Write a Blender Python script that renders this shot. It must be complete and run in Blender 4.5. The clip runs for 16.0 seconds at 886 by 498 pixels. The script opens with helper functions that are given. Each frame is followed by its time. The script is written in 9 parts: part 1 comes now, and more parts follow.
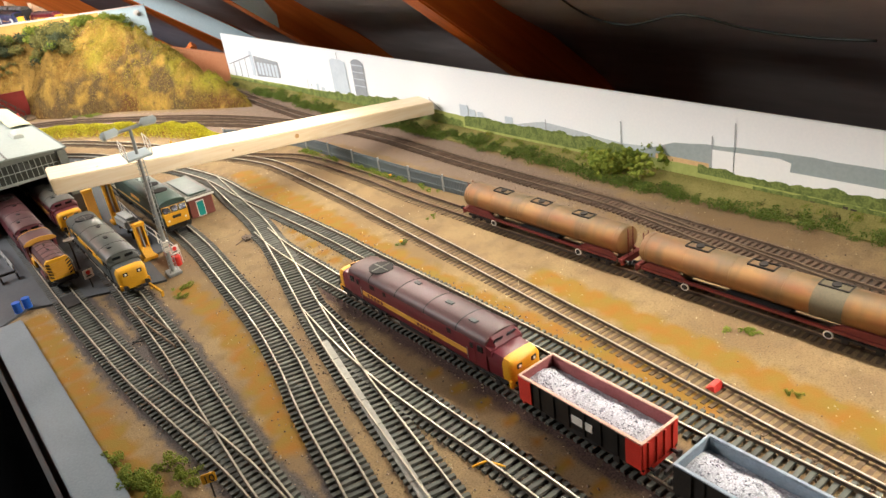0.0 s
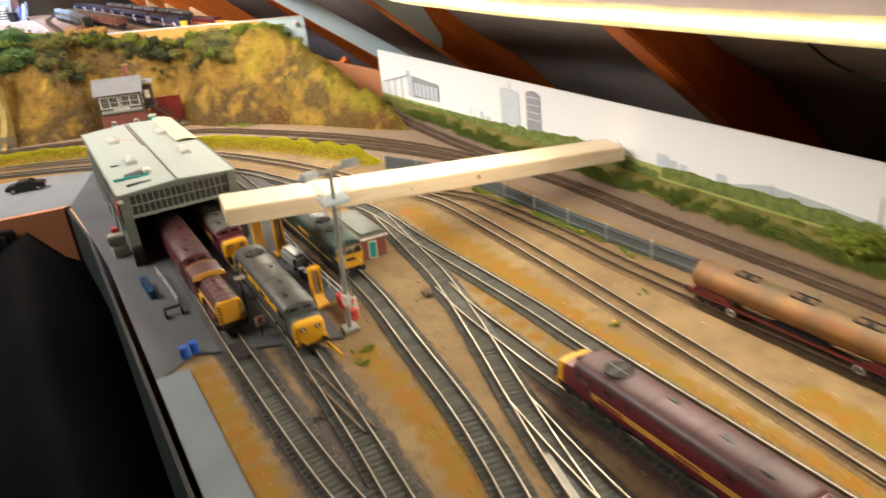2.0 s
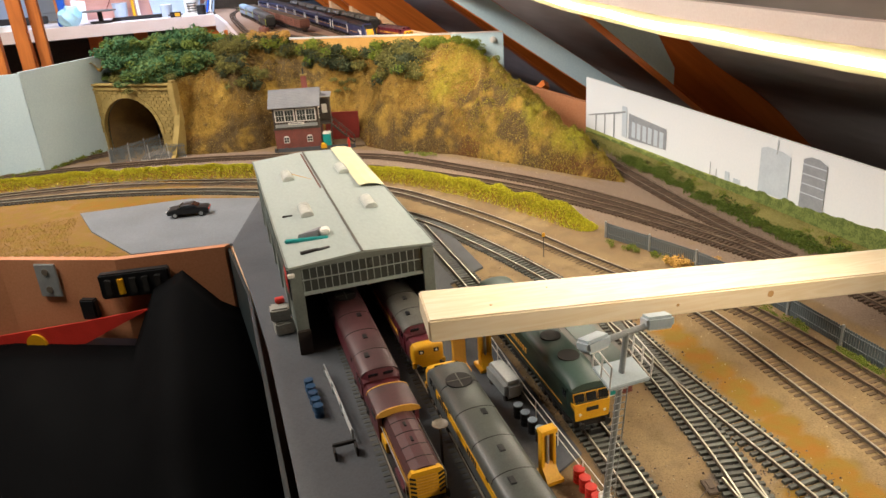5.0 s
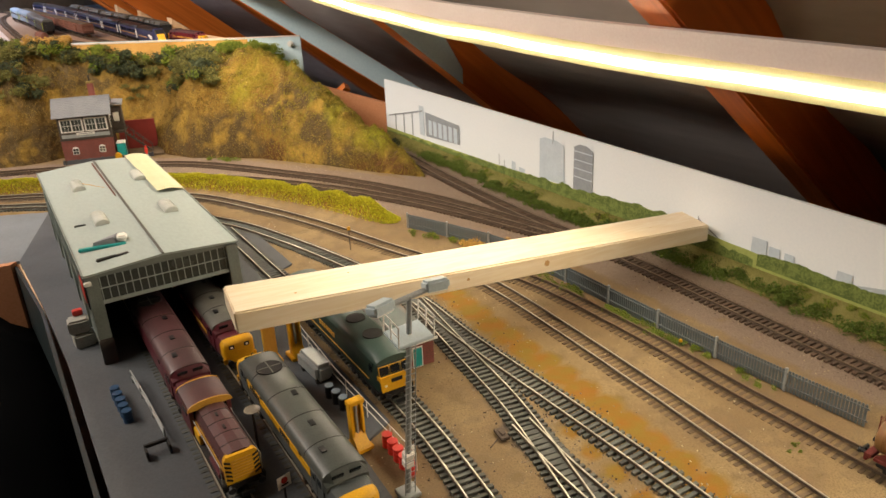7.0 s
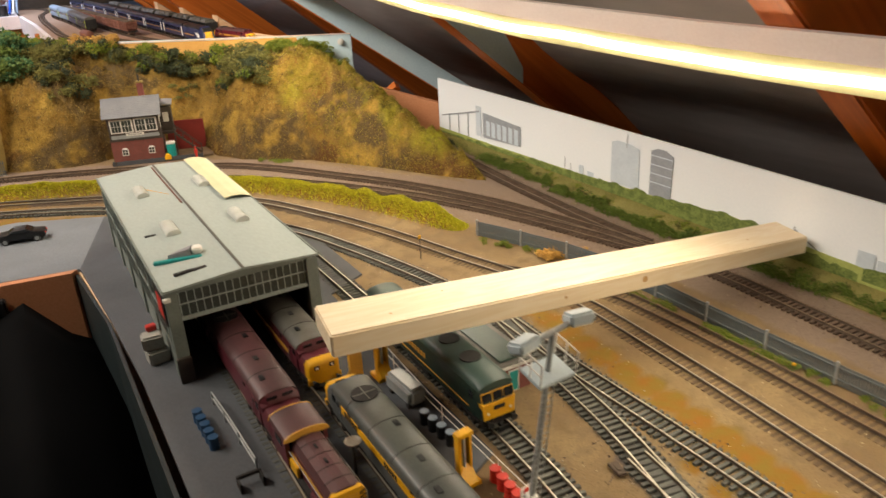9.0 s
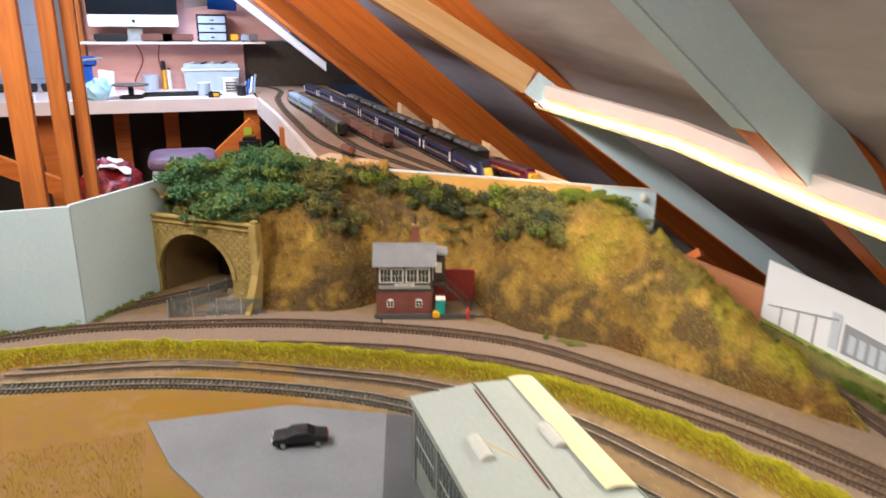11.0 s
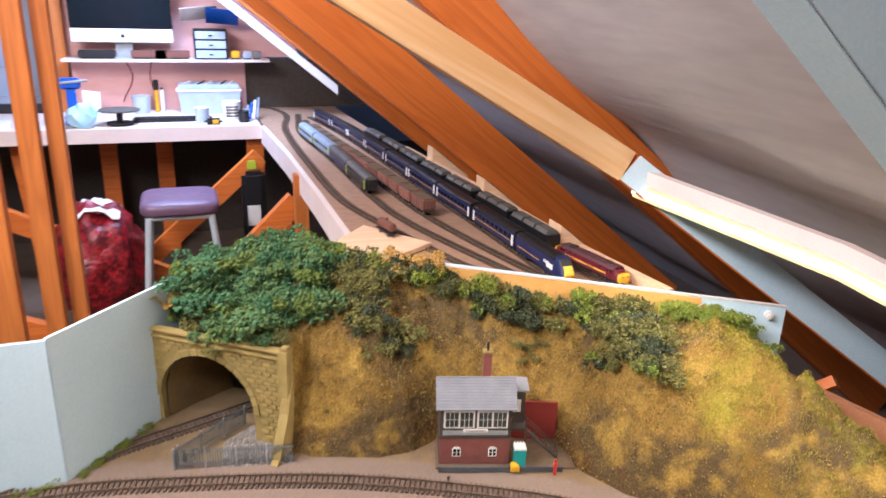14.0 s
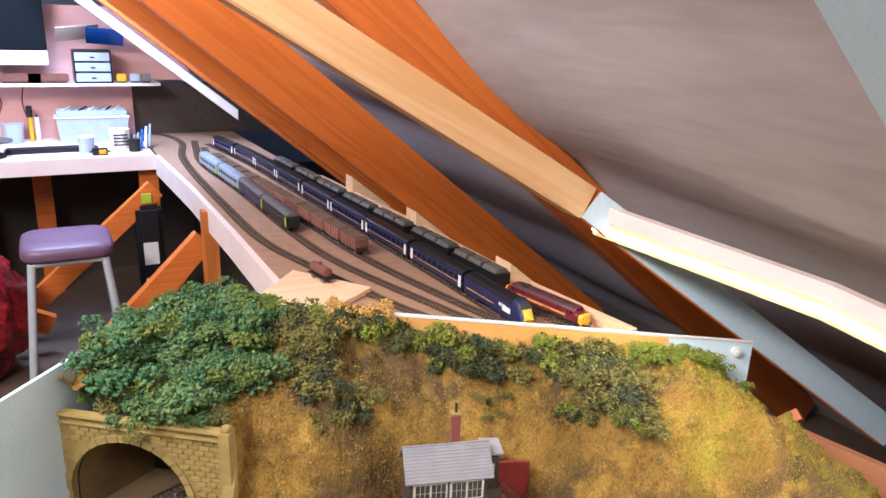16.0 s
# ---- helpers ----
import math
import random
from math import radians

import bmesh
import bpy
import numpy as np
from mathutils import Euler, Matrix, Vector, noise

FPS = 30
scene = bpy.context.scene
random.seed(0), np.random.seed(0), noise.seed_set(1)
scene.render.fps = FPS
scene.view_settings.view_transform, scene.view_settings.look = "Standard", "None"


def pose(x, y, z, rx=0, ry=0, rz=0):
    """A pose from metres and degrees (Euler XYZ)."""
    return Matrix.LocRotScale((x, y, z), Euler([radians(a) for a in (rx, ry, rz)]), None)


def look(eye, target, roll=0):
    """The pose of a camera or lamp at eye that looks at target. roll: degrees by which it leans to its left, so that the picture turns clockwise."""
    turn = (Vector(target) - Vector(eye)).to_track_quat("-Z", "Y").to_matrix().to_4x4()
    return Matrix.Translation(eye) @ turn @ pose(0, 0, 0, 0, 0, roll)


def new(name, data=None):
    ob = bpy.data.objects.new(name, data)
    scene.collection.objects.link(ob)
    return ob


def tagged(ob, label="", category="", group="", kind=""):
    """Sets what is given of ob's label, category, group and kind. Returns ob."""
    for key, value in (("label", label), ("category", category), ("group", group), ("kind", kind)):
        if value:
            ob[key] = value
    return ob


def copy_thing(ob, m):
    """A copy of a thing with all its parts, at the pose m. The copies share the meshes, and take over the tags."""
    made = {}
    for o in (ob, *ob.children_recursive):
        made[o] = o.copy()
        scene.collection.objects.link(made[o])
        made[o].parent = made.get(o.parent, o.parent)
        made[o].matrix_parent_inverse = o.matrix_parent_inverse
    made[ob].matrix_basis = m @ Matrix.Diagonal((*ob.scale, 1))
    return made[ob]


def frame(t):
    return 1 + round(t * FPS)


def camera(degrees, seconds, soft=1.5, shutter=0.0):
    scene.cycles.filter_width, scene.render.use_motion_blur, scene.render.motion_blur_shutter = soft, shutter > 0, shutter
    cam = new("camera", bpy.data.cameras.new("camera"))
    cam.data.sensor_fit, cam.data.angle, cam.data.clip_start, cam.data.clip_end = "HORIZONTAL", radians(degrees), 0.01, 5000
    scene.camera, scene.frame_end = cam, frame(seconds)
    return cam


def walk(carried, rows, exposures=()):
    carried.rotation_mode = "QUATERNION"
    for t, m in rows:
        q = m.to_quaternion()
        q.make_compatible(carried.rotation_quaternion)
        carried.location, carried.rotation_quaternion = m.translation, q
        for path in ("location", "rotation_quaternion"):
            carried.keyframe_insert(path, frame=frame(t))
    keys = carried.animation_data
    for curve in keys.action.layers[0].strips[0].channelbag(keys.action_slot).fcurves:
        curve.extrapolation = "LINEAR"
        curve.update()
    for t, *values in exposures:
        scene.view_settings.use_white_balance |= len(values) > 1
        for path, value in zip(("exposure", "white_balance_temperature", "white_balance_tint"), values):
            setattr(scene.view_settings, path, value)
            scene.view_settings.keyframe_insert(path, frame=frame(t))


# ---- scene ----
cam = camera(62.5, 16.0, shutter=0.4)
PATH = [
    (0, (-0.044, 0.0, 0.349), (1.01, 1.468, -0.51), -8.3),
    (0.5, (-0.051, 0.008, 0.348), (1.005, 1.469, -0.517), -7.6),
    (1, (-0.062, 0.018, 0.347), (0.961, 1.505, -0.516), -7.3),
    (1.5, (-0.073, 0.054, 0.354), (0.904, 1.574, -0.505), -6.9),
    (2, (-0.066, 0.175, 0.369), (0.791, 1.796, -0.429), -6.0),
    (2.5, (-0.051, 0.321, 0.379), (0.69, 2.015, -0.384), -5.6),
    (3, (-0.037, 0.436, 0.366), (0.585, 2.194, -0.357), -4.8),
    (3.2, (-0.038, 0.461, 0.372), (0.539, 2.231, -0.353), -4.9),
    (5.3, (-0.047, 0.469, 0.385), (0.477, 2.241, -0.38), -4.0),
    (5.5, (-0.047, 0.468, 0.382), (0.484, 2.242, -0.375), -4.0),
    (6, (-0.053, 0.46, 0.385), (0.505, 2.232, -0.356), -3.9),
    (6.5, (-0.05, 0.435, 0.389), (0.77, 2.093, -0.373), -2.8),
    (7, (-0.047, 0.42, 0.384), (0.917, 1.992, -0.39), -2.5),
    (7.5, (-0.05, 0.418, 0.383), (0.925, 1.977, -0.405), -3.1),
    (8, (-0.061, 0.433, 0.381), (0.882, 2.01, -0.407), -3.6),
    (8.5, (-0.07, 0.45, 0.383), (0.862, 2.033, -0.408), -3.6),
    (9, (-0.083, 0.498, 0.389), (0.832, 2.093, -0.397), -2.9),
    (9.5, (-0.114, 0.575, 0.398), (0.774, 2.195, -0.367), -3.4),
    (10, (-0.144, 0.648, 0.415), (0.707, 2.328, -0.257), -3.2),
    (10.2, (-0.161, 0.69, 0.425), (0.619, 2.416, -0.215), -2.7),
    (12.3, (-0.219, 1.127, 0.635), (0.313, 2.945, -0.006), 2.2),
    (12.5, (-0.217, 1.13, 0.635), (0.312, 2.945, -0.018), 2.2),
    (13, (-0.217, 1.16, 0.626), (0.309, 2.973, -0.037), 2.3),
    (13.5, (-0.229, 1.177, 0.617), (0.306, 2.987, -0.042), 2.8),
    (14, (-0.233, 1.245, 0.616), (0.412, 3.023, -0.035), 1.9),
    (14.5, (-0.256, 1.358, 0.627), (0.555, 3.074, -0.005), 1.6),
    (15, (-0.267, 1.384, 0.628), (0.627, 3.054, -0.013), 2.2),
    (15.5, (-0.268, 1.377, 0.625), (0.653, 3.041, 0.005), 2.1),
    (16, (-0.275, 1.38, 0.628), (0.648, 3.049, 0.024), 2.3),
]
EXPOSURES = [(0, 0.15, 6100, 10), (2, -0.08, 6600, 10), (3.2, -0.52, 6850, 10), (5.3, -0.44, 6600, 10), (7.5, -0.66, 7000, 10), (10.2, -0.62, 6800, 10), (12.3, -0.30, 5750, 18), (16, -0.26, 5950, 18)]
walk(cam, [(t, look(eye, target, roll)) for t, eye, target, roll in PATH], EXPOSURES)

# ---- light ----
world = bpy.data.worlds.new("attic_air")
world.use_nodes = True
world.node_tree.nodes["Background"].inputs[0].default_value = (0.9, 0.95, 1.0, 1)
world.node_tree.nodes["Background"].inputs[1].default_value = 0.02
scene.world = world


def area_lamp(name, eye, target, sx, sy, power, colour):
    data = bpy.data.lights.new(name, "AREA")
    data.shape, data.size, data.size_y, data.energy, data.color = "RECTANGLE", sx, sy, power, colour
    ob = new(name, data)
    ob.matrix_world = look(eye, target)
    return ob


# the strip of diodes under its batten, along the railway
LED = [Vector(p) for p in ((0.405, 2.165, 0.350), (0.500, 1.86, 0.319), (0.515, 1.6, 0.290), (0.512, 1.3, 0.274), (0.505, 1.0, 0.268), (0.505, 0.7, 0.266), (0.510, -0.5, 0.262))]
LED_A, LED_B = LED[0], LED[-1]
led_mid, led_dir = (LED_A + LED_B) / 2, (LED_A - LED_B).normalized()
led_down = Vector((-0.55, 0, -0.83))
led_down = (led_down - led_dir * led_down.dot(led_dir)).normalized()
lamp_data = bpy.data.lights.new("diode_strip_light", "AREA")
lamp_data.shape, lamp_data.size, lamp_data.size_y = "RECTANGLE", (LED_A - LED_B).length * 0.97, 0.010
lamp_data.energy, lamp_data.color = 11.0, (1.0, 0.88, 0.70)
lamp = new("diode_strip_light", lamp_data)
zx = -led_down
lamp.matrix_world = Matrix.Translation(led_mid + led_down * 0.030) @ Matrix((led_dir, zx.cross(led_dir), zx)).transposed().to_4x4()
# unseen lamp over the workbench, inferred from the cool light falling there
area_lamp("bench_cool_lamp", (-0.18, 3.57, 0.86), (0.0, 3.71, 0.19), 0.84, 0.09, 33.0, (0.52, 0.68, 1.0))
# unseen fill lamps, added to brighten the hill and the rafters
area_lamp("aisle_fill", (-0.85, 1.5, 1.15), (0.2, 2.1, 0.2), 0.9, 0.12, 26.0, (1.0, 0.94, 0.84))
area_lamp("rafter_fill", (-0.95, 2.25, 1.16), (0.5, 3.1, 0.15), 0.9, 0.12, 40.0, (1.0, 0.92, 0.86))
# ---- materials ----
def lin(h):
    c = [int(h[i:i + 2], 16) / 255 for i in (0, 2, 4)]
    return tuple(v / 12.92 if v <= 0.04045 else ((v + 0.055) / 1.055) ** 2.4 for v in c) + (1,)


def surface(name, a, b=None, rough=0.6, metal=0.0, fine=900.0, coarse=30.0, bump=0.2, stretch=(1, 1, 1), vary=0.0, coat=0.0, contrast=0.5, spec=0.5):
    """Two colours mixed by noise at two scales, with bump; vary shifts the value from object to object."""
    m = bpy.data.materials.new(name)
    m.use_nodes = True
    nt = m.node_tree
    n, l = nt.nodes, nt.links
    p = n["Principled BSDF"]
    b = b or tuple(v * 0.7 for v in a[:3]) + (1,)
    tc = n.new("ShaderNodeTexCoord")
    mp = n.new("ShaderNodeMapping")
    mp.inputs["Scale"].default_value = stretch
    l.new(tc.outputs["Object"], mp.inputs[0])
    nf, nc = n.new("ShaderNodeTexNoise"), n.new("ShaderNodeTexNoise")
    nf.inputs["Scale"].default_value, nc.inputs["Scale"].default_value = fine, coarse
    nf.inputs["Detail"].default_value, nc.inputs["Detail"].default_value = 4, 4
    l.new(mp.outputs[0], nf.inputs[0]), l.new(mp.outputs[0], nc.inputs[0])
    add = n.new("ShaderNodeMix")
    add.inputs[0].default_value = 0.5
    l.new(nf.outputs[0], add.inputs[2]), l.new(nc.outputs[0], add.inputs[3])
    ramp = n.new("ShaderNodeMapRange")
    ramp.inputs[1].default_value, ramp.inputs[2].default_value = 0.5 - 0.28 * (1.2 - contrast), 0.5 + 0.28 * (1.2 - contrast)
    l.new(add.outputs[0], ramp.inputs[0])
    mix = n.new("ShaderNodeMix")
    mix.data_type = "RGBA"
    mix.inputs[6].default_value, mix.inputs[7].default_value = a, b
    l.new(ramp.outputs[0], mix.inputs[0])
    col = mix.outputs[2]
    if vary:
        info, hsv, mr = n.new("ShaderNodeObjectInfo"), n.new("ShaderNodeHueSaturation"), n.new("ShaderNodeMapRange")
        mr.inputs[3].default_value, mr.inputs[4].default_value = 1 - vary, 1 + vary
        l.new(info.outputs["Random"], mr.inputs[0]), l.new(mr.outputs[0], hsv.inputs["Value"]), l.new(col, hsv.inputs["Color"])
        col = hsv.outputs[0]
    l.new(col, p.inputs["Base Color"])
    rr = n.new("ShaderNodeMapRange")
    rr.inputs[3].default_value, rr.inputs[4].default_value = max(rough - 0.08, 0.03), min(rough + 0.12, 1)
    l.new(nc.outputs[0], rr.inputs[0]), l.new(rr.outputs[0], p.inputs["Roughness"])
    p.inputs["Metallic"].default_value = metal
    p.inputs["Specular IOR Level"].default_value = spec
    p.inputs["Coat Weight"].default_value = coat
    if bump:
        bp = n.new("ShaderNodeBump")
        bp.inputs["Strength"].default_value, bp.inputs["Distance"].default_value = bump, 0.35 / fine
        l.new(nf.outputs[0], bp.inputs["Height"]), l.new(bp.outputs[0], p.inputs["Normal"])
    return m


def wood(name, a, b, scale=12.0, axis=1, rough=0.55, rings=5.0):
    """Sawn timber: wavy grain along one axis, knots by a second noise."""
    m = bpy.data.materials.new(name)
    m.use_nodes = True
    n, l = m.node_tree.nodes, m.node_tree.links
    p = n["Principled BSDF"]
    tc, mp = n.new("ShaderNodeTexCoord"), n.new("ShaderNodeMapping")
    st = [scale, scale, scale]
    st[axis] = scale * 0.06
    mp.inputs["Scale"].default_value = st
    l.new(tc.outputs["Object"], mp.inputs[0])
    ns, nf = n.new("ShaderNodeTexNoise"), n.new("ShaderNodeTexNoise")
    ns.inputs["Scale"].default_value, ns.inputs["Detail"].default_value, ns.inputs["Distortion"].default_value = rings, 2, 0.6
    nf.inputs["Scale"].default_value, nf.inputs["Detail"].default_value = rings * 7, 5
    l.new(mp.outputs[0], ns.inputs[0]), l.new(mp.outputs[0], nf.inputs[0])
    mul = n.new("ShaderNodeMath")
    mul.operation, mul.inputs[1].default_value = "MULTIPLY", 7.0
    l.new(ns.outputs[0], mul.inputs[0])
    pp = n.new("ShaderNodeMath")
    pp.operation, pp.inputs[1].default_value = "PINGPONG", 1.0
    l.new(mul.outputs[0], pp.inputs[0])
    av = n.new("ShaderNodeMix")
    av.inputs[0].default_value = 0.45
    l.new(pp.outputs[0], av.inputs[2]), l.new(nf.outputs[0], av.inputs[3])
    mix = n.new("ShaderNodeMix")
    mix.data_type = "RGBA"
    mix.inputs[6].default_value, mix.inputs[7].default_value = a, b
    l.new(av.outputs[0], mix.inputs[0]), l.new(mix.outputs[2], p.inputs["Base Color"])
    p.inputs["Roughness"].default_value = rough
    bp = n.new("ShaderNodeBump")
    bp.inputs["Strength"].default_value, bp.inputs["Distance"].default_value = 0.15, 0.0006
    l.new(av.outputs[0], bp.inputs["Height"]), l.new(bp.outputs[0], p.inputs["Normal"])
    return m


def glow(name, colour, strength):
    m = bpy.data.materials.new(name)
    m.use_nodes = True
    p = m.node_tree.nodes["Principled BSDF"]
    p.inputs["Emission Color"].default_value, p.inputs["Emission Strength"].default_value = colour, strength
    p.inputs["Base Color"].default_value = colour
    return m


def by_random(name, stops, rough=0.85, fine=1500.0, island=False):
    """Colour picked along a ramp by object (or by island of the mesh), with fine noise on the value."""
    m = bpy.data.materials.new(name)
    m.use_nodes = True
    n, l = m.node_tree.nodes, m.node_tree.links
    p = n["Principled BSDF"]
    src = n.new("ShaderNodeNewGeometry").outputs["Random Per Island"] if island else n.new("ShaderNodeObjectInfo").outputs["Random"]
    r = n.new("ShaderNodeValToRGB")
    while len(r.color_ramp.elements) < len(stops):
        r.color_ramp.elements.new(0.5)
    for k, (e, c) in enumerate(zip(r.color_ramp.elements, stops)):
        e.position, e.color = k / (len(stops) - 1), c
    if not island:
        isl, mixer = n.new("ShaderNodeNewGeometry").outputs["Random Per Island"], n.new("ShaderNodeMix")
        mixer.inputs[0].default_value = 0.5
        l.new(src, mixer.inputs[2]), l.new(isl, mixer.inputs[3])
        src = mixer.outputs[0]
    l.new(src, r.inputs[0])
    tc, nf = n.new("ShaderNodeTexCoord"), n.new("ShaderNodeTexNoise")
    nf.inputs["Scale"].default_value = fine
    l.new(tc.outputs["Object"], nf.inputs[0])
    hsv, mr = n.new("ShaderNodeHueSaturation"), n.new("ShaderNodeMapRange")
    mr.inputs[1].default_value, mr.inputs[2].default_value, mr.inputs[3].default_value, mr.inputs[4].default_value = 0.3, 0.7, 0.6, 1.35
    l.new(nf.outputs[0], mr.inputs[0]), l.new(mr.outputs[0], hsv.inputs["Value"]), l.new(r.outputs[0], hsv.inputs["Color"])
    l.new(hsv.outputs[0], p.inputs["Base Color"])
    p.inputs["Roughness"].default_value = rough
    p.inputs["Specular IOR Level"].default_value = 0.2
    return m


